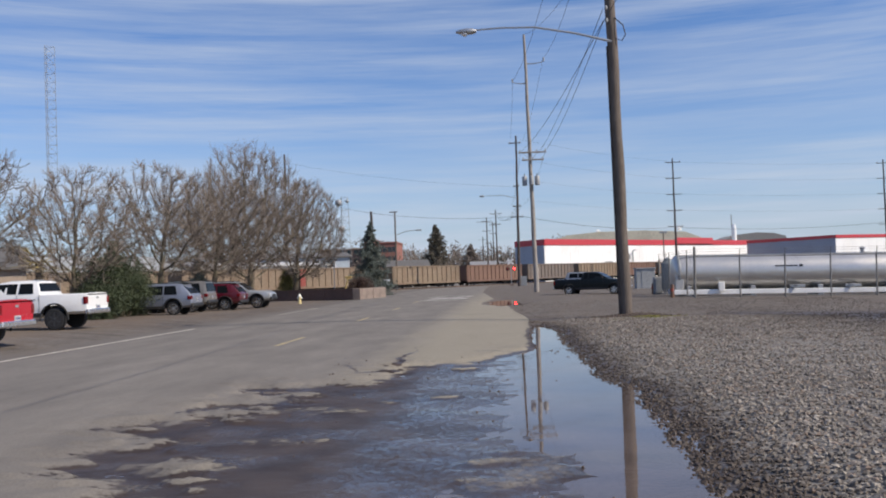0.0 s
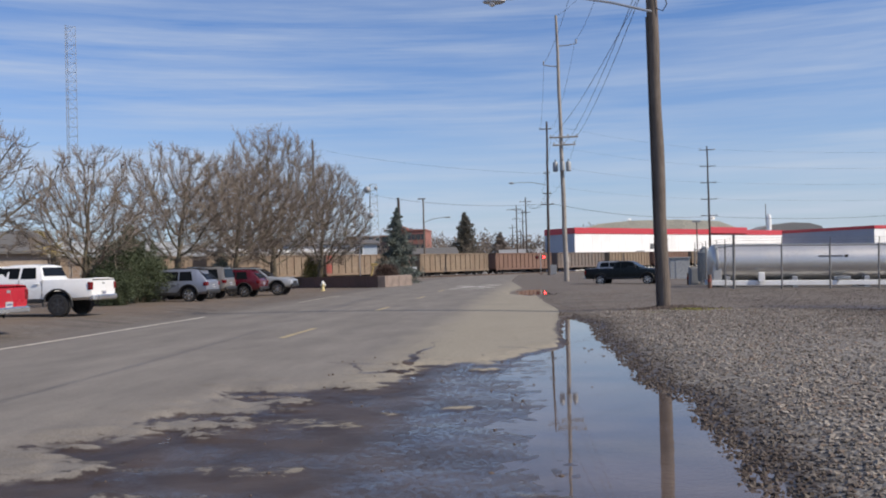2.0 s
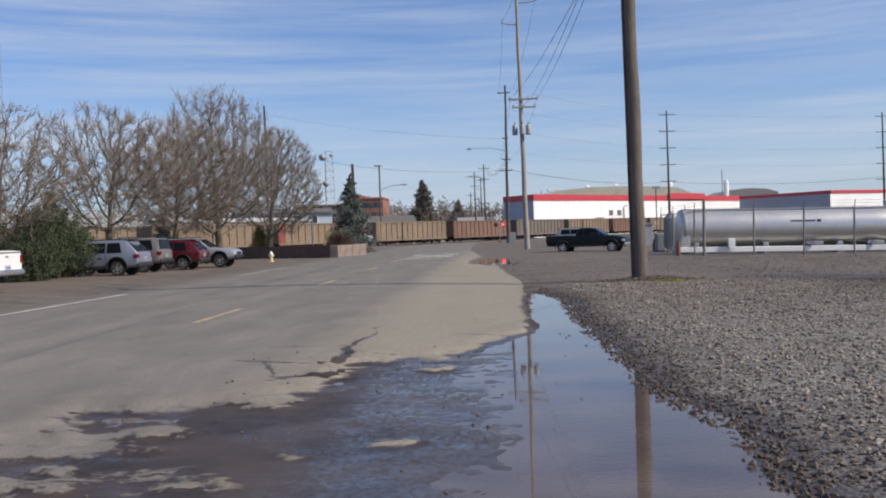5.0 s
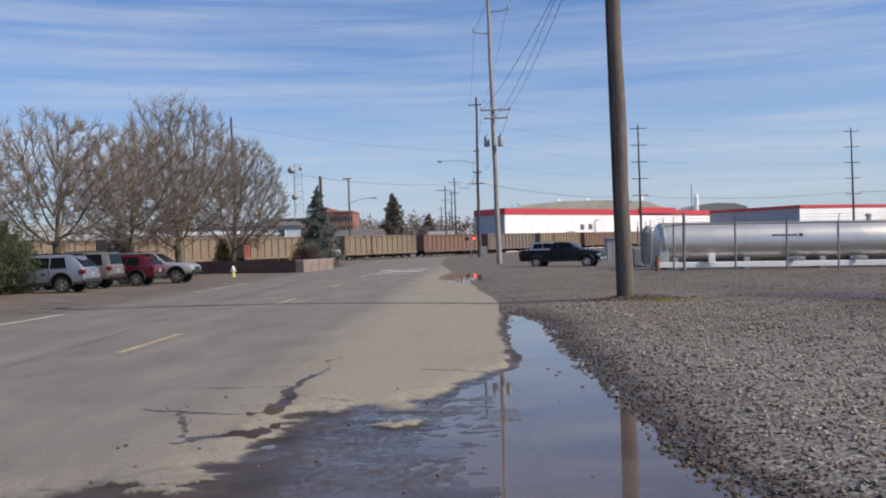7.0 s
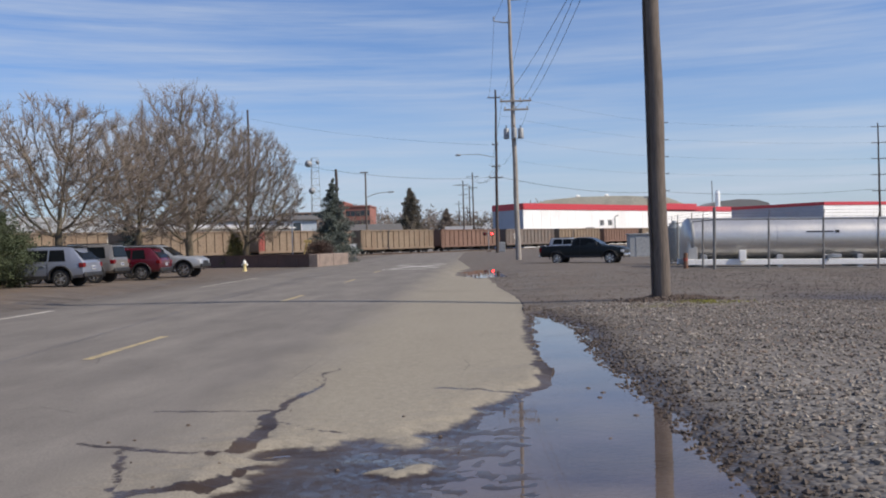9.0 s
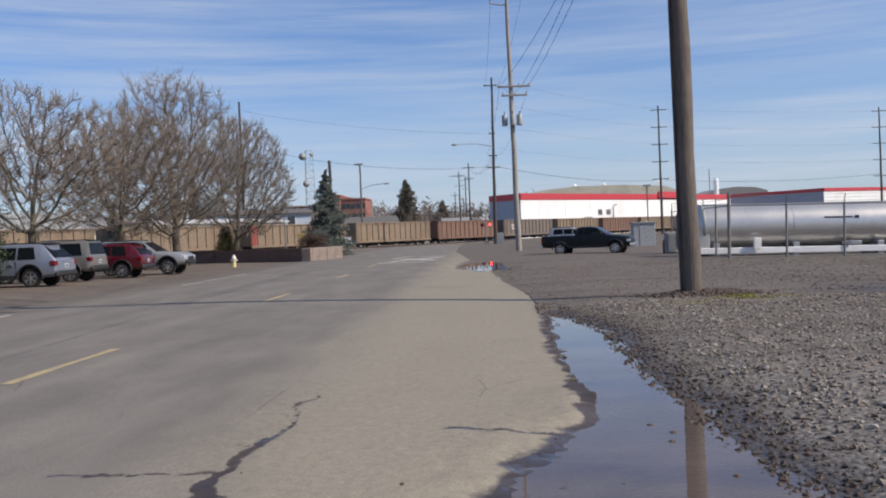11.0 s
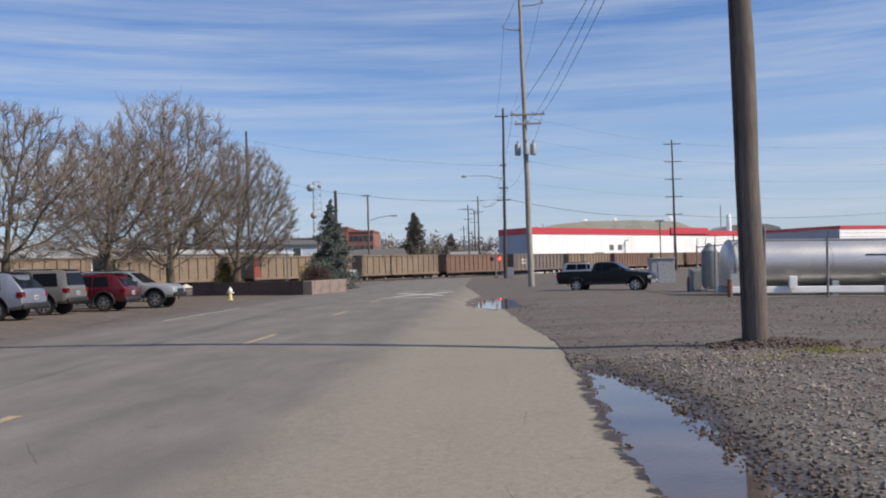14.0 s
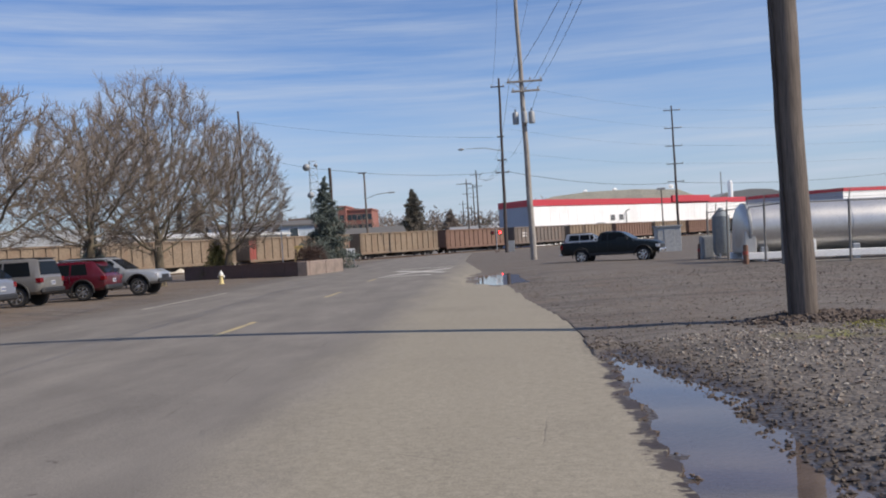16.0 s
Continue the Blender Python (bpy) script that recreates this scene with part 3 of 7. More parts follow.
def road_z(x, y):
    crown = 0.05 - 0.083 * min(1.3, ((x + 5.3) / 6.6) ** 2) * (1 - smooth(y, 60, 120))
    if x < -11.5:
        crown = min(crown, 0.3) + lot(x, y) * smooth(x, -11.5, -16)
    if x > -5.5 and 5 < y < 29:
        f = inside(x, y, FILM) + 0.34 * n2(x, y * 0.8, 1.3, 4) - 0.28 * smooth(x, -1.0, -2.4)
        u = smooth(x + 0.6 * n2(x, y, 0.5, 2), -0.9, 1.0)
        e = lerp(y, EDGE)
        film = WATER + (0.017 - 0.021 * u) * smooth(f, -0.2, 0.5) - 0.035 * smooth(x - e + 0.2 * n2(x, y, 1.4, 3), -0.25, 0.15) + 0.006 * n2(x, y, 8.5, 3) + 0.005 * n2(x + 3, y, 3.1, 3) + 0.009 * n2(x + 9, y * 0.7, 0.9, 3) + 0.075 * smooth(-f, 0.0, 0.75) + 0.040 * dry(x, y, f) + 0.030 * isle(x, y)
        k = smooth(f, -1.6, -0.5) * smooth(y, 29, 27)
        crown = crown * (1 - k) + film * k
    if 20 < y < 27.2:
        crown -= 0.010 * smooth(crack(x, y), -0.01, 0.05)
    if x > 0 and y < 25:
        crown -= 0.012 * smooth(x + 0.3 * n2(x, y, 1.5, 3), lerp(y, EDGE) - 0.35, lerp(y, EDGE) + 0.1)
    if 48 < y < 78:
        crown -= 0.082 * smooth(math.hypot((x - 0.45) / 2.5, (y - 63.0) / 10.0) + 0.25 * n2(x, y * 0.4, 1.1), 0.92, 0.42)
    return crown + 0.003 * n2(x, y, 0.8)


def damp(x, y):
    """How soaked the asphalt is: a broad fringe to the left, a narrow one by the pool."""
    if not (-5.0 < x and 5 < y < 37.5):
        return 0.0
    if y > 24.6:
        e = lerp(y, EDGE) + 0.05 + 0.10 * n2(x, y, 2.6, 4)
        return 0.75 * smooth(x, e - 0.22, e - 0.03) * smooth(y, 37.5, 36)
    f = inside(x, y, FILM) + 0.30 * n2(x, y * 0.8, 1.3, 4) + 0.22 * n2(x, y * 1.6, 3.2, 4)
    w = 0.12 + 0.55 * smooth(x, -0.9, -2.4) * smooth(y, 20.5, 19.0)
    return smooth(f, -w, w) * (1 - 0.8 * dry(x, y, f)) * (1 - isle(x, y))


def lot(x, y):
    return 0.26 * (1 - smooth(y, 50, 62)) + 0.14 * smooth(y, 50, 62) * (1 - smooth(y, 66, 80))


def ground_z(x, y):
    e = lerp(y, EDGE)
    if x < -13.5:
        z = lot(x, y) * smooth(x, -11.5, -16) - 0.03 * smooth(x, -20, -13.5)
    elif x < e - 0.1:
        z = road_z(x, y) - 0.05
    else:
        s = lerp(y, SHORE) + 0.10 * n2(3.0, y, 0.9, 4)
        bank = WATER + 0.13 * smooth(x - s, 0.0, 1.4) - 0.055 * smooth(s - x, 0.0, 0.35) + 0.068 * smooth(e + 0.15 + 0.25 * n2(8, y, 1.3, 4) + 0.12 * n2(x, y, 5, 3) - x, -0.06, 0.14) * smooth(y, 25, 28) + 0.02 * n2(x, y, 1.6, 3) * smooth(x - s, -0.2, 0.4)
        k = smooth(y, 38.5, 35.5)
        flat = -0.02 + 0.03 * smooth(x, e, e + 1.5)
        z = bank * k + flat * (1 - k)
        if 48 < y < 78:
            z -= 0.078 * smooth(math.hypot((x - 0.45) / 2.5, (y - 63.0) / 10.0) + 0.25 * n2(x, y * 0.4, 1.1), 0.92, 0.42)
        z -= 0.022 * max(0.0, min(x, 24) - 6) * (1 - smooth(y, 75, 120))
        z += 0.012 * n2(x, y, 0.5, 4) * smooth(x, e + 0.5, e + 2)
        z += 0.07 * smooth(math.hypot((x - 5.0) / 1.2, y - 37.8), 1.2, 0.2)
    return z


def grid(xs, ys, fz):
    g = Geo()
    nx = len(xs)
    g.v = [(x, y, fz(x, y)) for y in ys for x in xs]
    g.f = [(j * nx + i, j * nx + i + 1, (j + 1) * nx + i + 1, (j + 1) * nx + i) for j in range(len(ys) - 1) for i in range(nx - 1)]
    g.mi = [0] * len(g.f)
    return g


def steps(*runs):
    out = []
    for a, b, s in runs:
        out += list(np.arange(a, b - 1e-6, s))
    return out + [runs[-1][1]]


gx = steps((-1500, -300, 200), (-300, -60, 40), (-60, -12, 3), (-12, 0.6, 2.1), (0.6, 0.9, 0.15), (0.9, 2.4, 0.06), (2.4, 5, 0.2), (5, 15, 1.0), (15, 40, 5), (40, 300, 40), (300, 1500, 200))
gy = steps((-60, 0, 10), (0, 8, 1), (8, 40, 0.3), (40, 75, 0.8), (75, 200, 8), (200, 600, 60), (600, 3000, 400))
single("ground", grid(gx, gy, ground_z), ground_mat(), "grey gravel and dirt lot stretching to the horizon", "ground", kind="structure")

# road sheet, ragged along its right edge
rx = steps((-13.6, -5, 0.6), (-5, -3.6, 0.12), (-3.6, 1.3, 0.055))
ry = steps((-40, 6, 4), (6, 10, 0.16), (10, 20.4, 0.07), (20.4, 27, 0.045), (27, 28, 0.075), (28, 37, 0.10), (37, 46, 0.4), (46, 76, 0.7), (76, 168, 6), (168, 420, 30))
road_g = Geo()
for y in ry:
    e = lerp(y, EDGE) + 0.05 + (0.12 * n2(1.3, y, 1.1, 4) + 0.09 * n2(9, y, 4, 4)) * (1 - 0.7 * smooth(y, 35, 39))
    left = -13.6 + 0.5 * n2(5.0, y, 0.3, 3)
    for x in rx:
        X = left + (x + 13.6) / (1.3 + 13.6) * (e - left)
        road_g.v.append((X, y, road_z(X, y)))
    road_g.v.append((X + 0.015, y, road_z(X, y) - 0.08))
k = len(rx) + 1
road_g.f = [(j * k + i, j * k + i + 1, (j + 1) * k + i + 1, (j + 1) * k + i) for j in range(len(ry) - 1) for i in range(k - 1)]
road_g.mi = [0] * len(road_g.f)
road = single("road", road_g, road_mat(), "worn grey asphalt road with a muddy broken edge", "road", kind="structure")

soak = road.data.attributes.new("damp", "FLOAT", "POINT")
soak.data.foreach_set("value", [damp(p[0], p[1]) for p in road_g.v])
rift = road.data.attributes.new("rift", "FLOAT", "POINT")
rift.data.foreach_set("value", [crack(p[0], p[1]) for p in road_g.v])

# standing water
WATERMAT = water_mat()
wg = Geo()
wx, wy = steps((-5.0, 2.8, 0.6)), steps((4, 37, 1.0))
wg = grid(wx, wy, lambda x, y: WATER)
single("water", wg, WATERMAT, "long muddy puddle along the road edge", "puddle", kind="structure")
wg = grid(steps((-2.2, 3.6, 0.6)), steps((50, 77, 1.0)), lambda x, y: -0.062)
single("water", wg, WATERMAT, "small dark puddle at the road edge", "puddle", kind="structure")

# painted lines
for name, x0, x1, y0, y1, m, lab in (
    ("center_line", -5.36, -5.22, 28.0, 31.2, YELLOW, "faded yellow dash painted on the asphalt"),
    ("center_line", -5.36, -5.22, 40.7, 43.8, YELLOW, "faded yellow dash painted on the asphalt"),
    ("center_line", -5.40, -5.26, 53.0, 56.2, YELLOW, "faded yellow dash painted on the asphalt"),
    ("center_line", -5.60, -5.46, 65.2, 68.4, YELLOW, "faded yellow dash painted on the asphalt"),
    ("edge_line", -11.80, -11.60, 20.0, 40.4, WHITELINE, "worn white edge line on the asphalt"),
    ("edge_line", -11.74, -11.60, 53.9, 64.0, WHITELINE, "worn white edge line on the asphalt"),
):
    g = Geo()
    ys = list(np.linspace(y0, y1, max(3, int((y1 - y0) / 0.4))))
    for y in ys:
        a, b = 0.03 * n2(1, y, 3), 0.03 * n2(7, y, 3)
        g.v += [(x0 + a, y, road_z(x0, y) + 0.004), (x1 + b, y, road_z(x1, y) + 0.004)]
    g.f = [(2 * i, 2 * i + 1, 2 * i + 3, 2 * i + 2) for i in range(len(ys) - 1)]
    g.mi = [0] * len(g.f)
    single(name, g, m, lab, "road marking", kind="structure", group="painted road lines")
# the railway crossing cross on the lane
for k, (a, b, wd) in enumerate((((-5.3, 72.4), (-2.3, 80.3), 0.45), ((-5.6, 80.0), (-2.4, 73.0), 0.45), ((-5.6, 70.0), (-2.9, 70.0), 0.5), ((-5.6, 83.0), (-2.2, 83.0), 0.5))):
    g = Geo()
    a, b = Vector((*a, 0)), Vector((*b, 0))
    s = (b - a).cross(Vector((0, 0, 1))).normalized() * wd / 2
    for i in range(9):
        p = a.lerp(b, i / 8)
        for q in (p - s, p + s):
            g.v.append((q.x, q.y, road_z(q.x, q.y) + 0.005 + 0.004 * k))
    g.f = [(2 * i, 2 * i + 1, 2 * i + 3, 2 * i + 2) for i in range(8)]
    g.mi = [0] * len(g.f)
    single("crossing_mark", g, MARKWHITE, "worn white railway crossing mark painted on asphalt", "road marking", kind="structure", group="crossing marks")

# ---- railway ----
TRACK = Vector((0.555, 0.832, 0)).normalized()
SIDE = Vector((TRACK.y, -TRACK.x, 0))
T0 = Vector((0, 170, 0))


def on_track(s, off=0.0, z=0.0):
    p = T0 + TRACK * s + SIDE * off
    return (p.x, p.y, z)


heading = math.degrees(math.atan2(TRACK.y, TRACK.x))
g = Geo()
m = Matrix.Translation(T0) @ pose(0, 0, 0, 0, 0, heading)
g.add([m @ Vector(p) for p in ((-160, -2.6, -0.2), (240, -2.6, -0.2), (240, -1.6, 0.12), (-160, -1.6, 0.12), (-160, 1.6, 0.12), (240, 1.6, 0.12), (240, 2.6, -0.2), (-160, 2.6, -0.2))], [(0, 1, 2, 3), (3, 2, 5, 4), (4, 5, 6, 7)])
single("track_bed", g, BALLAST, "low grey ballast bed under the railway track", "track bed", kind="structure")
rail_track = thing("railway_track", "rusty steel rails on a ballast bed", "railway track", kind="structure")
for off in (-0.7175, 0.7175):
    g = Geo()
    g.box(-160, 240, off - 0.037, off + 0.037, 0.12, 0.27, 0.01, m)
    part("rail", g, RAILSTEEL, rail_track)


def hopper_meshes(body_mat, end_mat):
    L, W, H0, H1 = 17.0, 1.55, 0.98, 3.62
    g = Geo()
    g.box(0, L, -W + 0.12, -W + 0.16, H0 + 0.15, H1)
    g.box(0, L, W - 0.16, W - 0.12, H0 + 0.15, H1)
    g.box(0.9, L - 0.9, -W + 0.16, W - 0.16, H0, H0 + 0.3)
    g.add([(0, -W + .14, H1), (0, W - .14, H1), (0.0, W - .14, H0 + .15), (0, -W + .14, H0 + .15)], [(0, 1, 2, 3)])
    g.add([(L, -W + .14, H1), (L, W - .14, H1), (L, W - .14, H0 + .15), (L, -W + .14, H0 + .15)], [(3, 2, 1, 0)])
    body = g.mesh("hopper_body", body_mat)
    g = Geo()
    g.box(-0.05, L + 0.05, -W, -W + 0.2, H1 - 0.12, H1 + 0.06, 0.02)
    g.box(-0.05, L + 0.05, W - 0.2, W, H1 - 0.12, H1 + 0.06, 0.02)
    g.box(-0.05, 0.15, -W, W, H1 - 0.12, H1 + 0.06, 0.02)
    g.box(L - 0.15, L + 0.05, -W, W, H1 - 0.12, H1 + 0.06, 0.02)
    chord = g.mesh("top_chord", body_mat)
    g = Geo()
    g.box(0, L, -W, -W + 0.2, H0 - 0.1, H0 + 0.2, 0.02)
    g.box(0, L, W - 0.2, W, H0 - 0.1, H0 + 0.2, 0.02)
    sill = g.mesh("side_sill", body_mat)
    g = Geo()
    g.box(-0.07, 0.07, -W + 0.0, -W + 0.12, H0 + 0.2, H1 - 0.12, 0.02)
    rib = g.mesh("rib", body_mat)
    g = Geo()
    g.box(0.03, 1.0, -W + 0.085, -W + 0.125, H0 + 0.22, H1 - 0.14)
    end = g.mesh("end_panel", end_mat)
    g = Geo()
    for i in range(3):
        x = 4.6 + i * 3.9
        g.add([(x - 1.6, -1.1, H0), (x + 1.6, -1.1, H0), (x + 1.6, 1.1, H0), (x - 1.6, 1.1, H0), (x - 0.5, -0.9, 0.42), (x + 0.5, -0.9, 0.42), (x + 0.5, 0.9, 0.42), (x - 0.5, 0.9, 0.42)],
              [(0, 1, 5, 4), (1, 2, 6, 5), (2, 3, 7, 6), (3, 0, 4, 7), (4, 5, 6, 7)])
    g.box(-0.7, L + 0.7, -0.2, 0.2, 0.72, 1.0)
    under = g.mesh("underframe", UNDERFRAME)
    g = Geo()
    for x in (-0.9, 0.9):
        for y in (-0.76, 0.76):
            g.lathe([(0.10, -0.08), (0.44, -0.06), (0.46, 0.05), (0.40, 0.07), (0.12, 0.08)], 14, Matrix.Translation((x, y, 0.46 + 0.27 - 0.0)) @ pose(0, 0, 0, 90))
    for y in (-1.0, 1.0):
        g.box(-1.25, 1.25, y - 0.09, y + 0.09, 0.62, 0.86, 0.04)
        g.box(-0.35, 0.35, y - 0.1, y + 0.1, 0.38, 0.7, 0.04)
    truck = g.mesh("bogie", UNDERFRAME)
    g = Geo()
    for i in range(7):
        g.box(-0.02, 0.02, -W + 0.03, -W + 0.06, 1.0 + i * 0.36, 1.03 + i * 0.36)
    g.box(-0.22, -0.19, -W + 0.03, -W + 0.06, 0.7, 3.5)
    g.box(0.19, 0.22, -W + 0.03, -W + 0.06, 0.7, 3.5)
    for i in range(7):
        g.box(-0.22, 0.22, -W + 0.02, -W + 0.05, 1.0 + i * 0.36, 1.03 + i * 0.36)
    ladder = g.mesh("ladder", end_mat)
    return body, chord, sill, rib, end, under, truck, ladder


SETS = {"tan": hopper_meshes(CAR_TAN, CAR_TAN), "brown": hopper_meshes(CAR_BROWN, CAR_BROWN), "grey": hopper_meshes(CAR_GREY, CAR_GREY), "red": hopper_meshes(CAR_TAN, CAR_RED)}
MARK_W = mat("faded_white_stencil", (0.62, 0.60, 0.56), 0.8)
g = Geo(); g.box(0, 0.28, -1.438, -1.425, 2.5, 2.82)
STENCIL = g.mesh("stencil_bar", MARK_W)
PITCH = 19.0
S0 = math.hypot(-17.6, 143.6 - 170) * -1
for i, tint in zip(range(-4, 8), ("brown", "tan", "tan", "red", "tan", "brown", "grey", "tan", "brown", "tan", "brown", "tan")):
    # index 0 is the car whose end stands at S0
    body, chord, sill, rib, end, under, truck, ladder = SETS[tint]
    car = thing("hopper_car", {"tan": "sun-bleached tan ribbed railway hopper car", "brown": "rusty brown ribbed railway hopper car", "grey": "sooty dark grey ribbed railway hopper car", "red": "tan railway hopper car with red end panel"}[tint] + " on the track", "railway car",
                Matrix.Translation(on_track(S0 + i * PITCH)) @ pose(0, 0, 0, 0, 0, heading), "train of hopper cars")
    for nm, me in (("hopper_body", body), ("top_chord", chord), ("side_sill", sill), ("end_panel", end), ("underframe", under)):
        shared(nm, me, car)
    for k in range(13):
        shared("rib", rib, car, pose(1.1 + k * 1.235, 0, 0))
    for x in (2.0, 15.0):
        shared("bogie", truck, car, pose(x, 0, -0.27 + 0.27))
    for x in (0.35, 16.65):
        shared("ladder", ladder, car, pose(x, -0.03, 0))
    for k in range(4 if i in (2, 5) else 0):
        shared("stencil_bar", STENCIL, car, pose(2.4 + k * 0.42, 0, 0))
        shared("stencil_bar", STENCIL, car, pose(2.4 + k * 0.42, 0, -0.5))

# crossing signals
sig = thing("crossing_signal", "railway crossing signal mast with lit red lamps and crossbuck", "crossing signal", pose(1.5, 153, 0))
g = Geo(); g.tube([(0, 0, -0.1), (0, 0, 4.3)], 0.06, 10); part("mast", g, STEEL, sig)
g = Geo(); g.box(-0.35, 0.35, -0.35, 0.35, -0.1, 0.35, 0.03); part("base", g, CONCRETE, sig)
for a in (45, -45):
    g = Geo(); g.box(-0.6, 0.6, -0.1, -0.08, -0.115, 0.115, 0.01, pose(0, 0, 3.9, 0, a, 0)); part("crossbuck_blade", g, PANEL_W, sig)
g = Geo(); g.box(-0.75, 0.75, -0.03, 0.03, 2.72, 2.78); part("lamp_bar", g, PLASTIC, sig)
for x in (-0.55, 0.55):
    g = Geo(); g.lathe([(0.30, 0), (0.30, 0.03), (0.12, 0.08)], 18, pose(x, -0.06, 2.75, 90)); hood = part("lamp_back", g, PLASTIC, sig)
    g = Geo(); g.lathe([(0.17, 0.085), (0.15, 0.12), (0.05, 0.14)], 16, pose(x, -0.06, 2.75, 90)); part("lens", g, REDLIGHT if x > 0 else LENS_RED, hood, "lit red lens" if x > 0 else "unlit red lens")
cab = thing("signal_cabinet", "small grey steel signal cabinet near the track", "cabinet", pose(3.4, 150, 0))
g = Geo(); g.box(-0.5, 0.5, -0.4, 0.4, -0.1, 1.5, 0.03); part("body", g, GREYMETAL, cab)
g = Geo(); g.box(-0.45, 0.45, -0.43, -0.39, 0.1, 1.4, 0.01); part("door", g, GREYMETAL, cab)

# ---- poles and wires ----


def utility_pole(name, x, y, h, r0, r1, m, label, lean=(0, 0)):
    t = thing(name, label, "utility pole", pose(x, y, 0))
    g = Geo()
    n = 14
    g.tube([(lean[0] * i / n + 0.02 * math.sin(i * 1.7), lean[1] * i / n, -0.3 + (h + 0.3) * i / n) for i in range(n + 1)], [r0 + (r1 - r0) * i / n for i in range(n + 1)], 18)
    part("shaft", g, m, t)
    return t


def crossarm(t, z, x0, x1, n_ins, m=POLE_GREY, y=-0.2):
    g = Geo(); g.box(x0, x1, y - 0.06, y + 0.06, z - 0.07, z + 0.07, 0.015); arm = part("crossarm", g, m, t)
    for i in range(n_ins):
        x = x0 + 0.12 + (x1 - x0 - 0.24) * i / max(1, n_ins - 1)
        g = Geo(); g.lathe([(0.02, 0), (0.06, 0.03), (0.035, 0.08), (0.07, 0.11), (0.03, 0.2)], 8, pose(x, y, z + 0.07)); part("insulator", g, GREYMETAL, arm)
    return arm


def wire(pts_a, pts_b, sag, r=0.012, name="overhead_wire"):
    a, b = Vector(pts_a), Vector(pts_b)
    g = Geo()
    n = 20
    g.tube([a.lerp(b, i / n) - Vector((0, 0, sag * 4 * (i / n) * (1 - i / n))) for i in range(n + 1)], r, 5)
    single(name, g, WIRE, "thin black overhead wire strung between poles", "overhead wire", group="overhead wires")


p1 = utility_pole("street_light_pole", 4.75, 37.8, 15.5, 0.217, 0.165, POLE, "weathered brown wooden utility pole with a street lamp arm", (-0.14, 0))
g = Geo(); g.tube([(-0.12, -0.16, 9.75), (-1.4, -0.15, 10.12), (-2.8, -0.1, 10.42), (-4.0, -0.05, 10.48), (-4.95, 0, 10.46)], [0.042, 0.04, 0.036, 0.032, 0.03], 10)
lamp_arm = part("lamp_arm", g, STEEL, p1, "curved galvanized lamp arm")
g = Geo(); g.lathe([(0.05, -0.38), (0.11, -0.25), (0.15, 0.0), (0.14, 0.22), (0.07, 0.36)], 14, Matrix.Translation((-5.25, 0, 10.42)) @ Matrix.Diagonal((1, 1, 0.75, 1)) @ pose(0, 0, 0, 0, 90, 0))
part("lamp_head", g, STEEL, p1, "grey cobra-head street lamp")
g = Geo(); g.lathe([(0.13, 0), (0.11, -0.07), (0.04, -0.11)][::-1], 14, pose(-5.32, 0, 10.36)); part("lamp_lens", g, LENS_CLEAR, p1)
g = Geo(); g.tube([(-0.235, -0.1, -0.1), (-0.265, -0.1, 5), (-0.29, -0.09, 9.6)], 0.028, 8); part("conduit", g, POLE_DARK, p1, "dark conduit strapped to the shaft")
g = Geo(); g.tube([(0.0, -0.15, 10.6), (0.28, -0.25, 10.3), (0.36, -0.25, 9.95), (0.24, -0.2, 9.75), (0.02, -0.15, 9.85)], 0.02, 6); part("service_loop", g, WIRE, p1)
g = Geo(); g.tube([(-0.22, -0.1, 11.2), (-0.48, -0.3, 11.7), (-0.25, -0.1, 12.3)], 0.02, 6); part("service_loop", g, WIRE, p1)
for z in (10.45, 10.9):
    g = Geo(); g.lathe([(0.05, 0), (0.06, 0.05), (0.04, 0.14)], 8, pose(-0.27, -0.15, z)); part("insulator", g, GREYMETAL, p1)
crossarm(p1, 15.0, -1.55, 0.85, 3)

p2 = utility_pole("transformer_pole", 3.42, 91, 24.2, 0.24, 0.11, POLE_GREY, "tall silvered utility pole with transformers and crossarms", (-0.25, 0))
crossarm(p2, 13.05, -1.2, 1.4, 4)
crossarm(p2, 12.35, -0.9, 1.15, 3)
for x in (-0.75, 0.55):
    g = Geo(); g.tube([(x, -0.2, 13.0), (0, -0.2, 12.3)], 0.02, 6); part("brace", g, GREYMETAL, p2)
for x, y in ((-0.62, -0.25), (0.0, -0.5), (0.55, -0.3)):
    g = Geo(); g.lathe([(0.20, 0), (0.23, 0.04), (0.23, 0.78), (0.18, 0.86), (0.05, 0.9)], 14, pose(x - 0.1, y, 9.95)); can = part("transformer", g, GREYMETAL, p2, "pale grey transformer can")
    g = Geo(); g.lathe([(0.03, 0), (0.05, 0.06), (0.03, 0.22)], 8, pose(x - 0.1, y, 10.85)); part("bushing", g, POLE_DARK, can)
for z, x in ((19.55, -1.5), (21.4, 1.5)):
    g = Geo(); g.tube([(-0.15, 0, z), (x * 0.5, 0, z + 0.02), (x, 0, z + 0.16)], [0.06, 0.05, 0.035], 8); arm = part("davit_arm", g, GREYMETAL, p2)
    g = Geo(); g.lathe([(0.03, 0), (0.08, 0.06), (0.05, 0.2), (0.08, 0.3), (0.03, 0.4)], 8, pose(x, 0, z + 0.14)); part("insulator", g, GREYMETAL, arm)

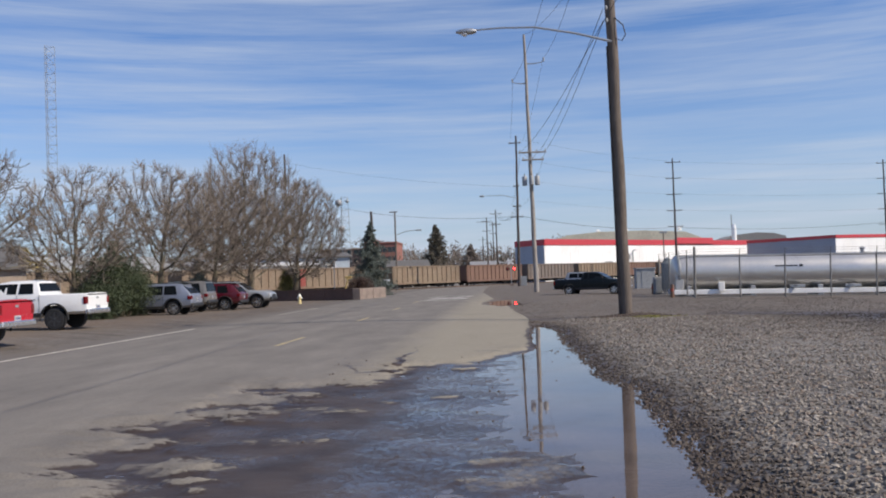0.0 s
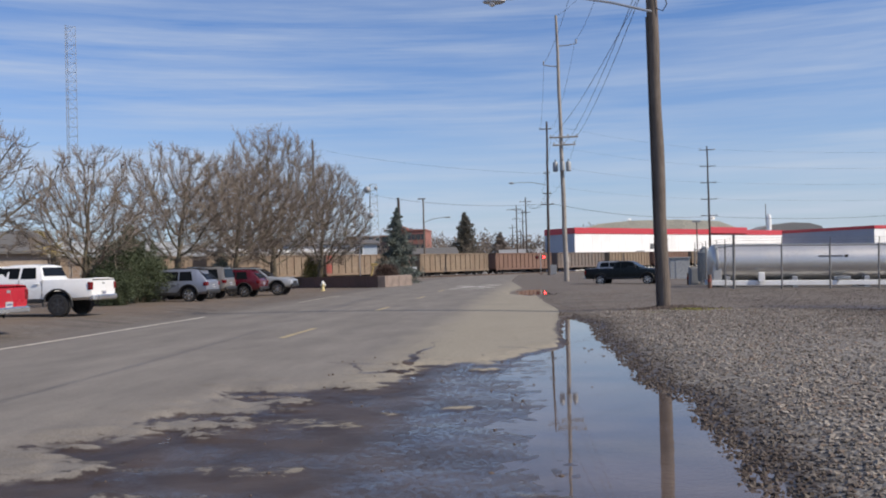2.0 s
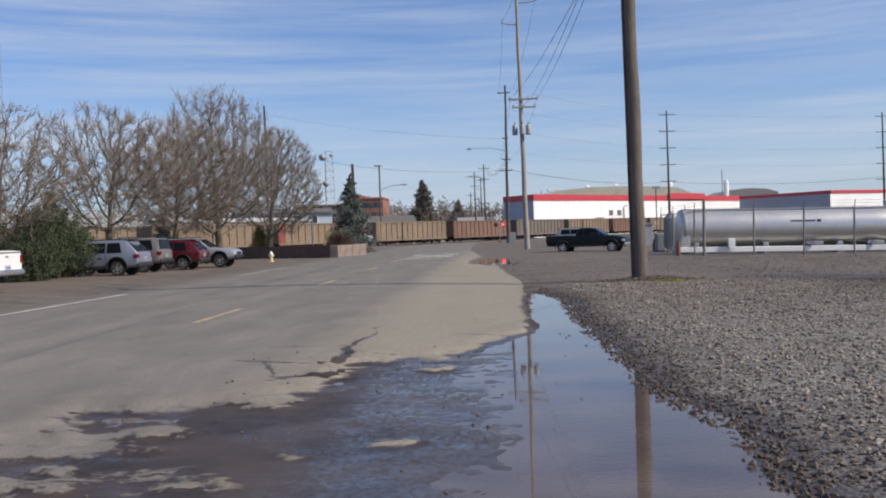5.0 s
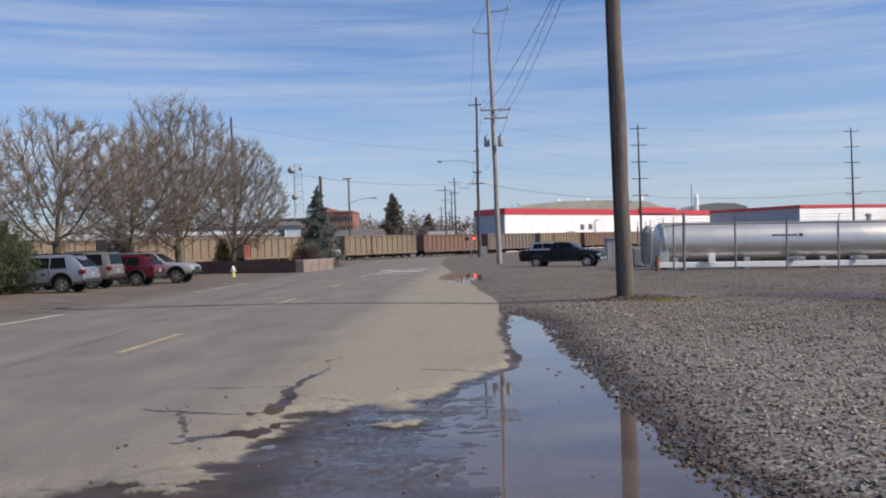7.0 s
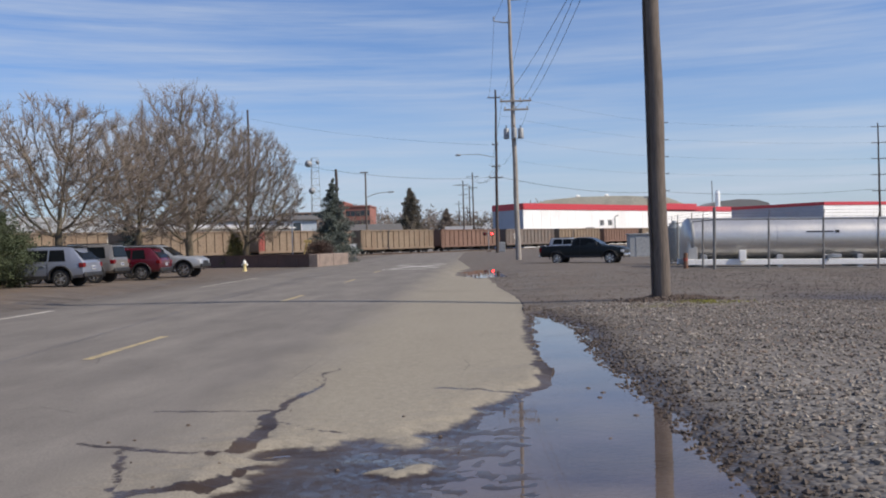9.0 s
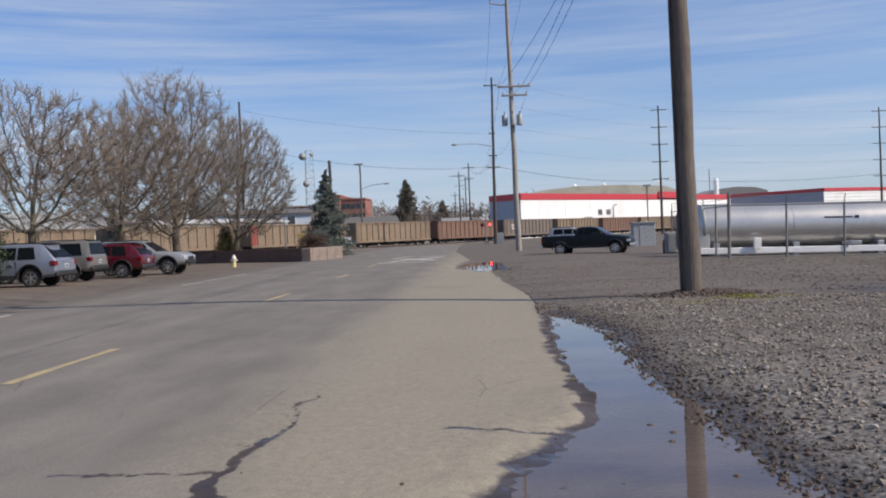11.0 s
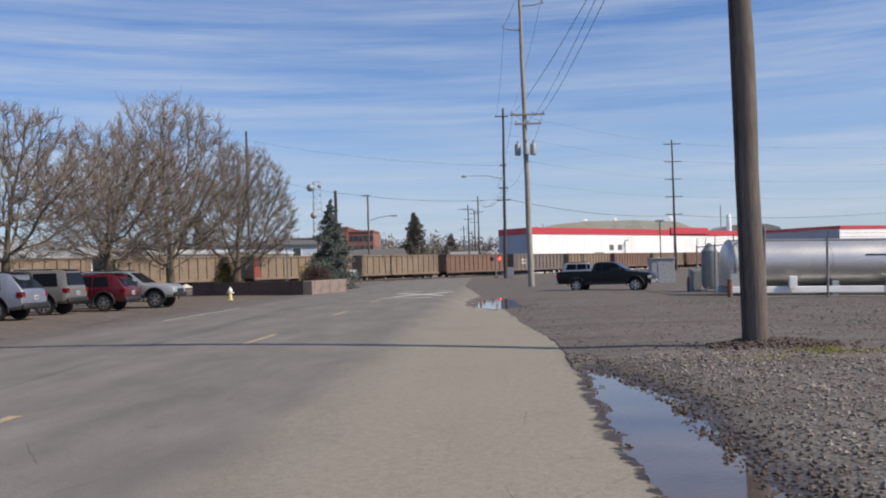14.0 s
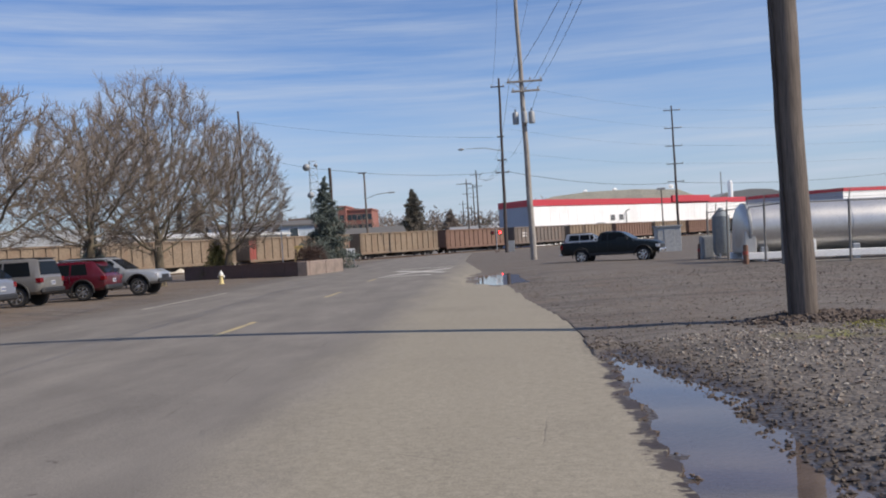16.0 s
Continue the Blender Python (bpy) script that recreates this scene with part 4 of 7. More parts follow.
p3 = utility_pole("dark_utility_pole", 2.6, 143, 22.6, 0.24, 0.13, POLE_DARK, "dark creosoted utility pole near the railway crossing", (0.35, 0))
for z, w_ in ((21.5, 0.9), (12.0, 0.6), (10.4, 0.9), (15.0, 0.45)):
    crossarm(p3, z, 0.1 - w_, 0.1 + w_, 2, POLE_DARK)
g = Geo(); g.tube([(0.2, -0.2, 13.2), (-2, -0.2, 13.7), (-4.6, -0.2, 13.75)], [0.05, 0.045, 0.035], 8); part("lamp_arm", g, GREYMETAL, p3)
g = Geo(); g.lathe([(0.05, -0.4), (0.15, -0.1), (0.15, 0.2), (0.06, 0.4)], 12, Matrix.Translation((-5.1, -0.2, 13.7)) @ pose(0, 0, 0, 0, 90, 0)); part("lamp_head", g, GREYMETAL, p3)

p4 = utility_pole("transmission_pole", 34.6, 190, 23.8, 0.26, 0.12, POLE_DARK, "tall dark transmission pole with short arms")
p5 = utility_pole("transmission_pole", 80.5, 203, 23.2, 0.26, 0.12, POLE_DARK, "tall dark transmission pole with short arms")
for p in (p4, p5):
    for k in range(5):
        crossarm(p, (23.0 if p is p4 else 22.4) - k * 3.2, -1.5, 1.5, 2, POLE_DARK)
p6 = utility_pole("plain_wooden_pole", -41.9, 182.8, 27.1, 0.28, 0.17, POLE_DARK, "plain dark wooden pole behind bare trees")
p7 = utility_pole("plain_wooden_pole", -16.1, 120.5, 10.4, 0.2, 0.16, POLE_DARK, "short dark wooden pole behind the spruce")
p8 = utility_pole("road_lamp_pole", -20.5, 183, 15.0, 0.2, 0.14, POLE, "brown wooden pole with long street lamp arm")
g = Geo(); g.box(-1.0, 0.5, -0.15, 0.15, 14.8, 15.0, 0.02); part("crossarm", g, POLE, p8)
g = Geo(); g.tube([(0, -0.2, 10.3), (2, -0.2, 11.0), (4.2, -0.2, 11.2)], 0.06, 8); part("lamp_arm", g, GREYMETAL, p8)
g = Geo(); g.box(4.0, 5.2, -0.4, 0.0, 11.05, 11.3, 0.08); part("lamp_head", g, GREYMETAL, p8)
for x, y, h in ((-1.5, 265, 20.5), (-4.6, 290, 20), (-3.2, 330, 21), (-8, 380, 18), (-5.5, 430, 18)):
    p = utility_pole("far_utility_pole", x, y, h, 0.25, 0.15, POLE_DARK, "distant wooden utility pole along the road")
    crossarm(p, h - 1.2, -1.6, 1.6, 3, POLE_DARK); crossarm(p, h - 4.2, -1.3, 1.3, 2, POLE_DARK)
g = Geo(); g.tube([(-3.0, 265, 16.5), (-5, 265, 17), (-8.5, 265, 17.2)], 0.08, 6)
single("far_lamp_arm", g, GREYMETAL, "distant grey street lamp arm on a pole", "street lamp", at=pose(1.6, 0, 0))
for x0, z0, x1, z1, s in ((1.95, 19.9, 3.4, 15.2, 1.0), (4.85, 21.9, 4.45, 15.2, 1.0), (3.2, 24.2, 5.5, 15.2, 1.0), (4.7, 13.15, 4.40, 10.55, 0.5), (4.0, 12.9, 4.40, 11.0, 0.5), (2.4, 13.15, 4.38, 10.55, 0.6)):
    wire((x0, 91, z0), (x1, 37.9, z1), s)
for x0, z0, x1, z1 in ((3.4, 15.2, 3.0, 16), (4.45, 15.2, 4.6, 16), (5.5, 15.2, 6.2, 16), (4.4, 10.55, 4.8, 10.3)):
    wire((x0, 37.9, z0), (x1, -12, z1), 1.0)
for x0, z0, x1, z1 in ((1.95, 19.9, 2.0, 21.6), (4.85, 21.9, 3.8, 21.6), (2.4, 13.1, 1.8, 12.1), (4.7, 13.1, 3.6, 12.1)):
    wire((x0, 91, z0), (x1, 142.8, z1), 1.0)
for k in range(4):
    z = 23.0 - k * 3.2
    wire((36, 189.8, z), (81.9, 202.8, z - 0.6), 0.4, 0.010); wire((36, 189.8, z), (3.6, 142.8, 22 - k * 3.0), 0.5, 0.009)
wire((2.0, 143, 10.5), (-16.1, 120.5, 10.2), 0.5, 0.02); wire((-16.1, 120.5, 10.2), (-41.8, 182.6, 20.5), 0.6, 0.015); wire((-41.8, 182.6, 25.5), (1.8, 143, 15), 0.8, 0.012)
wire((3.2, 143, 10.5), (33.4, 189.8, 10.0), 0.8, 0.03); wire((35.4, 189.8, 10.0), (80.5, 202.8, 10.0), 0.8, 0.03); wire((81.5, 203, 10.0), (140, 215, 12), 0.8, 0.03)
for k in range(3):
    wire((2.6 + 0.4 * k, 143, 12), (-1.5 + 0.4 * k, 265, 19.2), 2.0, 0.02)

# ---- buildings ----


def framed_box(t, name, m, pts, z0, z1):
    """An upright prism on a ground outline."""
    g = Geo()
    k = len(pts)
    v = [(x, y, z0) for x, y in pts] + [(x, y, z1) for x, y in pts]
    g.add(v, [tuple(range(k))[::-1], tuple(range(k, 2 * k))] + [(i, (i + 1) % k, (i + 1) % k + k, i + k) for i in range(k)])
    return part(name, g, m, t, smooth=False)


def along(a, b, t):
    return (a[0] + (b[0] - a[0]) * t, a[1] + (b[1] - a[1]) * t)


def shed(name, label, c0, c1, c3, h, front_mat, side_mat, trim_mat, trim_h, rib_step):
    """A flat-roofed metal building: c0 the near corner, c1 along the front, c3 along the side."""
    t = thing(name, label, "building")
    c0, c1, c3 = Vector(c0), Vector(c1), Vector(c3)
    c2 = c1 + c3 - c0
    mid = (c0 + c1 + c2 + c3) / 4
    framed_box(t, "wall", front_mat, [c0, c1, c2, c3], -0.3, h)
    out = (c0 - c3).normalized()
    left = (c0 - c1).normalized()
    g = Geo()
    for p, q, o in ((c0, c1, out), (c0, c3, left)):
        a, b = p + o * 0.15 + (p - q).normalized() * 0.15, q + o * 0.15
        g.add([(*(a), h - trim_h), (*(b), h - trim_h), (*(b), h + 0.3), (*(a), h + 0.3), (*(a - o * 0.3), h - trim_h), (*(b - o * 0.3), h - trim_h), (*(b - o * 0.3), h + 0.3), (*(a - o * 0.3), h + 0.3)],
              [(0, 1, 2, 3), (7, 6, 5, 4), (3, 2, 6, 7), (0, 4, 5, 1), (1, 5, 6, 2), (0, 3, 7, 4)])
    part("fascia", g, trim_mat, t, "red metal fascia", False)
    # thin sheet over the side wall, coloured blue-grey to stand in for shade
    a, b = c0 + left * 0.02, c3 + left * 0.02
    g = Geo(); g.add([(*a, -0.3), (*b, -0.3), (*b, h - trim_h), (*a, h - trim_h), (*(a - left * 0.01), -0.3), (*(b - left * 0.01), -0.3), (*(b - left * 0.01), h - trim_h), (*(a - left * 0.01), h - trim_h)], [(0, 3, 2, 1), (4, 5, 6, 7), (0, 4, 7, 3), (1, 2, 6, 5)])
    part("side_wall", g, side_mat, t, "side cladding with its shade coloured in blue-grey", False)
    n = int((c1 - c0).length / rib_step)
    g = Geo(); g.box(-0.02, 0.02, -0.025, 0.0, 0, h - trim_h)
    rib = g.mesh("cladding_rib", front_mat)
    ang = math.degrees(math.atan2((c1 - c0).y, (c1 - c0).x))
    for i in range(1, n):
        p = c0.lerp(c1, i / n) + out * 0.01
        shared("cladding_rib", rib, t, pose(p.x, p.y, 0, 0, 0, ang))
    return t, c0, c1, out, ang


wh, c0, c1, out, ang = shed("warehouse", "long white metal warehouse with red roof fascia", (9.2, 205), (71.8, 275), (3.0, 213), 9.0, PANEL_W, PANEL_SHADE, RED_TRIM, 1.0, 3.0)
for k, t in enumerate((0.30, 0.335)):
    p = c0.lerp(c1, t) + out * 0.05
    g = Geo(); g.box(-0.7, 0.7, -0.12, 0.02, 4.6, 5.8, 0.03); v = part("wall_vent", g, GREYMETAL, wh); v.matrix_basis = pose(p.x, p.y, 0, 0, 0, ang)
    for j in range(4):
        g = Geo(); g.box(-0.62, 0.62, -0.16, -0.11, 4.72 + j * 0.27, 4.84 + j * 0.27); part("slat", g, PLASTIC, v)
p = c0.lerp(c1, 0.352) + out * 0.4
g = Geo(); g.tube([(0, 0, 0), (0, 0, 6.4), (0.3, 0, 6.7), (0.8, 0, 6.8)], 0.12, 8); part("roof_pipe", g, GREYMETAL, wh).matrix_basis = pose(p.x, p.y, 0)
g = Geo(); g.box(-9, 9, -0.25, 0.25, 8.3, 9.9, 0.05); q = c0.lerp(c1, 0.66) + out * 0.3; part("raised_parapet", g, RED_TRIM, wh).matrix_basis = pose(q.x, q.y, 0, 0, 0, ang)
for t, hh in ((0.25, 5.2), (0.78, 5.2)):
    p = c0.lerp(c1, t) + out * 0.05
    g = Geo(); g.box(-1.6, 1.6, -0.08, 0.02, -0.2, 4.2, 0.02); d = part("roller_door", g, GREYMETAL, wh); d.matrix_basis = pose(p.x, p.y, 0, 0, 0, ang)
shed("warehouse", "white metal warehouse with blue-grey shade coloured on its side and thin red trim", (83, 240), (128, 268), (67, 262), 8.6, PANEL_W, PANEL_SHADE, RED_TRIM, 0.5, 3.0)

hall = thing("far_hall", "far tan low-domed roof behind the white warehouse", "building")
g = Geo()
prof = [(0, 9), (3, 12.5), (8, 13.9), (18, 14.6), (32, 14.5), (45, 13.6), (50, 11.5), (54, 9)]
for y in (300, 340):
    g.v += [(13 + x, y, z) for x, z in prof] + [(13 + x, y, 0) for x in (54, 0)]
k = len(prof) + 2
g.f = [(i, (i + 1) % k, (i + 1) % k + k, i + k) for i in range(k)] + [tuple(range(k))[::-1], tuple(range(k, 2 * k))]
g.mi = [0] * len(g.f)
part("shell", g, ROOF_TAN, hall)
for x in (18, 27, 44):
    g = Geo(); g.lathe([(0.7, 0), (0.7, 0.7), (0.9, 0.75), (0.3, 1.2)], 10, pose(13 + x, 305, 14.3)); part("roof_vent", g, PANEL_W, hall)
g = Geo(); g.lathe([(0.72, 0), (0.72, 14.0), (0.5, 14.1), (0.5, 14.6)], 14, pose(69.5, 285.7, 0))
single("white_stack", g, PANEL_W, "round white stack rising behind the warehouse", "chimney")
g = Geo(); g.tube([(104, 430, 0), (104, 430, 25.8)], 0.22, 8)
single("antenna_mast", g, GREYMETAL, "thin grey antenna mast behind the warehouse", "mast")
g = Geo()
prof = [(0, 0), (1, 11.5), (5, 13.0), (12, 13.6), (18, 13.2), (22, 12), (24, 0)]
for y in (330, 350):
    g.v += [(76 + x, y, z) for x, z in prof]
k = len(prof)
g.f = [(i, (i + 1) % k, (i + 1) % k + k, i + k) for i in range(k)] + [tuple(range(k))[::-1], tuple(range(k, 2 * k))]
g.mi = [0] * len(g.f)
single("far_hall", g, mat("slate_grey_roof", (0.24, 0.235, 0.23), 0.9), "far dark grey roof behind the warehouses", "building")
lamp2 = thing("yard_lamp", "thin grey yard lamp pole in front of the warehouse", "street lamp", pose(34.4, 203, 0))
g = Geo(); g.tube([(0, 0, -0.2), (0, 0, 9.6)], 0.12, 8); part("pole", g, POLE, lamp2)
g = Geo(); g.box(-0.8, 0.8, -0.25, 0.25, 9.5, 9.9, 0.06); part("lamp_head", g, GREYMETAL, lamp2)


def house(name, label, x, y, rz, w_, d, h, rh, wall, roof, wins, door=True):
    """A gabled house, its long front to -y."""
    t = thing(name, label, "house", pose(x, y, 0, 0, 0, rz))
    g = Geo(); g.box(-w_ / 2, w_ / 2, 0, d, -0.3, h); part("wall", g, wall, t, smooth=False)
    g = Geo()
    o = 0.5
    v = [(-w_ / 2 - o, -o, h - 0.1), (w_ / 2 + o, -o, h - 0.1), (w_ / 2 + o, d / 2, h + rh), (-w_ / 2 - o, d / 2, h + rh), (-w_ / 2 - o, d + o, h - 0.1), (w_ / 2 + o, d + o, h - 0.1)]
    v += [(a, b, c + 0.22) for a, b, c in v]
    g.add(v, [(0, 3, 2, 1), (3, 4, 5, 2), (6, 7, 8, 9), (9, 8, 11, 10), (0, 1, 7, 6), (4, 10, 11, 5), (0, 6, 9, 3), (3, 9, 10, 4), (1, 2, 8, 7), (2, 5, 11, 8)])
    part("roof", g, roof, t, smooth=False)
    for e in (-w_ / 2 + 0.1, w_ / 2 - 0.1):
        g = Geo(); g.plate([(e, 0.01, h), (e, d - 0.01, h), (e, d / 2, h + rh - 0.05)], 0.2); part("gable", g, wall, t, smooth=False)
    for wx, wz, ww, wh_ in wins:
        g = Geo(); g.box(wx - ww / 2 - 0.1, wx + ww / 2 + 0.1, -0.08, 0.02, wz - 0.1, wz + wh_ + 0.1, 0.02); f = part("window", g, PANEL_W, t)
        g = Geo(); g.box(wx - ww / 2, wx + ww / 2, -0.10, -0.075, wz, wz + wh_); part("pane", g, PANE, f, "dark glass", False)
    return t


TR = heading  # buildings on the far side stand square to the track
house("long_shed", "long low shed with a pale metal roof", -59.2, 116.0, TR, 46, 14, 3.9, 2.3, HOUSE_CREAM, mat("pale_metal_roof", (0.33, 0.34, 0.33), 0.6, 0.1, scale=0.4, dirty=0.3), [(-20 + i * 5, 1.4, 1.2, 1.1) for i in range(9)])
house("flat_shop", "low white shop with a flat pale roof", -36.5, 147, TR, 26, 12, 4.6, 0.5, HOUSE_CREAM, mat("pale_flat_roof", (0.5, 0.5, 0.49), 0.8), [(-8 + i * 4, 1.6, 1.5, 1.4) for i in range(5)])
house("two_storey_house", "pale blue two-storey house with a low roof", -37, 176, 20, 17, 11, 6.4, 0.8, HOUSE_BLUE, ROOF_DARK, [(-5, 4.5, 1.4, 1.4), (-1.5, 4.5, 1.4, 1.4), (2, 4.5, 1.4, 1.4), (5, 4.5, 1.4, 1.4), (-4, 1.2, 1.6, 1.4), (3, 1.2, 1.6, 1.4)])
house("bungalow", "cream bungalow with a dark low roof", -22.5, 205, 12, 13, 10, 4.0, 1.8, HOUSE_CREAM, ROOF_DARK, [(-4, 1.6, 1.3, 1.2), (0, 1.6, 1.3, 1.2), (4, 1.6, 1.3, 1.2)])
house("dark_roof_store", "low brown building with a broad dark roof", -47.0, 72.5, 32, 20, 12, 3.7, 1.8, mat("tan_stucco", (0.36, 0.29, 0.23), 0.9), ROOF_DARK, [(-7 + i * 4.5, 1.2, 1.6, 1.3) for i in range(4)])
house("far_cottage", "far white cottage with a grey roof", -4, 300, 5, 12, 9, 4.5, 2.0, HOUSE_CREAM, ROOF_GREY, [(-3, 1.6, 1.3, 1.2), (3, 1.6, 1.3, 1.2)])


def brick_block(x0, x1, y, h, m, label, cols, rows):
    t = thing("brick_building", label, "building", pose(0, 0, 0))
    g = Geo(); g.box(x0, x1, y, y + 20, -0.3, h); part("wall", g, m, t, smooth=False)
    g = Geo(); g.box(x0 - 0.3, x1 + 0.3, y - 0.3, y + 20.3, h, h + 0.6, 0.05); part("parapet", g, m, t, smooth=False)
    me = Geo(); me.box(-0.8, 0.8, -0.06, 0.02, -1.0, 1.0, 0.02); me = me.mesh("window", PANE)
    for i in range(cols):
        for j in range(rows):
            shared("window", me, t, pose(x0 + (i + 0.5) * (x1 - x0) / cols, y, 2.5 + j * 3.6))


brick_block(-49, -40, 350, 15.6, BRICK, "far red brick building of four storeys", 5, 4)
brick_block(-72, -50.5, 360, 14.0, BRICK_BROWN, "far brown brick building with a flat roof", 8, 4)
brick_block(-52, -49, 348, 17.0, BRICK, "narrow red brick stair tower", 1, 4)

# microwave tower and radio mast


def lattice(name, label, x, y, h, w0, w1, r, n, dishes):
    t = thing(name, label, "tower", pose(x, y, 0))
    sides = 3
    leg = []
    for k in range(sides):
        a = 2 * math.pi * k / sides + 0.3
        leg.append([Vector((math.cos(a) * (w0 + (w1 - w0) * i / n), math.sin(a) * (w0 + (w1 - w0) * i / n), -0.2 + (h + 0.2) * i / n)) for i in range(n + 1)])
    for k in range(sides):
        g = Geo(); g.tube([leg[k][0], leg[k][-1]], r, 6); part("leg", g, GREYMETAL, t)
    g = Geo()
    for i in range(n):
        for k in range(sides):
            g.tube([leg[k][i], leg[(k + 1) % sides][i + 1]], r * 0.6, 4, False)
            g.tube([leg[k][i + 1], leg[(k + 1) % sides][i + 1]], r * 0.6, 4, False)
    part("bracing", g, GREYMETAL, t)["kind"] = "stuff"
    for dx, z, rad in dishes:
        g = Geo(); g.lathe([(rad, 0), (rad, 0.35), (rad * 0.6, 0.9), (0.2, 1.1)], 16, pose(dx, -1.0, z, 90)); part("dish", g, GREYMETAL, t, "grey microwave dish")
    return t


lattice("microwave_tower", "grey lattice tower carrying white microwave dishes", -46.1, 272.2, 26.5, 2.0, 1.3, 0.06, 14, [(-1.3, 24.8, 1.0), (1.3, 25.2, 0.5), (-0.5, 17.2, 0.9)])
lattice("radio_mast", "slender grey lattice radio mast behind bare trees", -33.8, 73, 20.5, 0.47, 0.44, 0.017, 30, [])

# ---- tank yard ----
YARD = Matrix.Translation((11.84, 60.95, -0.13)) @ pose(0, 0, 0, 0, 1.2, 0) @ Matrix.Scale(1.08, 4)
tank = thing("steel_tank", "long horizontal stainless steel tank on a white beam", "tank", YARD @ pose(-0.2, 4.6, 0))
g = Geo()
r = 1.03
g.lathe([(0.30, -0.24), (0.80, -0.21), (0.95, -0.14), (r, -0.02), (r, 0.0), (r, 4.2), (r + 0.012, 4.201), (r + 0.012, 4.34), (r, 4.341), (r, 9.0), (r + 0.012, 9.001), (r + 0.012, 9.14), (r, 9.141), (r, 15.5), (0.85, 15.7), (0.4, 16.1)], 40, Matrix.Translation((0, 0, 1.42)) @ pose(0, 0, 0, 0, 90, 0))
part("shell", g, TANKSTEEL, tank)
g = Geo(); g.lathe([(r + 0.02, 0), (r + 0.03, 0.02), (r + 0.03, 0.12), (r + 0.02, 0.14)], 40, Matrix.Translation((-0.02, 0, 1.42)) @ pose(0, 0, 0, 0, 90, 0)); part("end_ring", g, GREYMETAL, tank)
g = Geo(); g.box(-0.3, 16, -1.05, -0.85, 0.12, 0.40, 0.02); part("base_beam", g, PANEL_W, tank, "white painted base beam")
g = Geo(); g.box(-0.3, 16, 0.85, 1.05, 0.12, 0.40, 0.02); part("base_beam", g, PANEL_W, tank, "white painted base beam")
for x in (0.6, 4.3, 8.2, 12.2, 15.2):
    g = Geo(); g.box(x - 0.15, x + 0.15, -1.0, 1.0, -0.05, 0.62, 0.03); part("saddle", g, STEEL, tank)
g = Geo(); g.box(-0.20, 0.30, -0.96, 0.96, 0.38, 1.30, 0.04); part("end_skirt", g, TANKSTEEL, tank, "upright steel skirt under the tank end")
g = Geo(); g.box(2.25, 2.6, -1.25, -1.1, 0.3, 0.85, 0.03); part("valve_box", g, PANEL_W, tank)
for x in (6.4, 9.6):
    g = Geo(); g.box(x, x + 0.9, -1.05, -0.95, 0.45, 0.62, 0.02); g.tube([(x + 0.2, -1.1, 0.3), (x + 0.2, -1.1, 0.6), (x + 0.5, -1.1, 0.62)], 0.04, 8); part("valve", g, STEEL, tank)
g = Geo(); g.box(5.6, 6.9, -1.005, -0.985, 1.72, 1.78); g.box(7.0, 7.2, -1.005, -0.985, 1.68, 1.82); part("marking_bars", g, PLASTIC, tank)
g = Geo(); g.box(0.8, 1.2, -1.02, -1.0, 1.3, 1.45); part("name_plate", g, PLATE, tank)
g = Geo(); g.tube([(0.1, -0.3, 2.44), (15.4, -0.3, 2.44)], 0.03, 6); part("top_pipe", g, STEEL, tank)
for x in (11.0, 13.4):
    g = Geo(); g.lathe([(0.12, 0), (0.12, 0.25), (0.2, 0.3), (0.08, 0.4)], 10, pose(x, 0, 2.43)); part("relief_valve", g, STEEL, tank)
sm = thing("small_tank", "short pale blue steel vessel behind the fence", "tank", YARD @ pose(0.2, 9.7, -0.2))
g = Geo(); g.lathe([(0.15, 0), (0.32, 0.08), (0.4, 0.3), (0.4, 1.9), (0.2, 2.15), (0.08, 2.3)], 24, pose(0, 0, 0.35)); part("shell", g, mat("pale_blue_steel", (0.20, 0.23, 0.25), 0.55, 0.4), sm)
for a in range(3):
    g = Geo(); g.tube([(0.3 * math.cos(a * 2.1), 0.3 * math.sin(a * 2.1), -0.25), (0.3 * math.cos(a * 2.1), 0.3 * math.sin(a * 2.1), 0.6)], 0.05, 8); part("leg", g, STEEL, sm)
bx = thing("utility_box", "grey steel utility box inside the yard", "cabinet", YARD @ pose(-0.3, 10.6, 0))
g = Geo(); g.box(-0.3, 0.3, -0.25, 0.25, -0.2, 1.15, 0.03); part("body", g, GREYMETAL, bx)
g = Geo(); g.box(-0.26, 0.26, -0.28, -0.24, 0.1, 1.05, 0.01); part("door", g, GREYMETAL, bx)

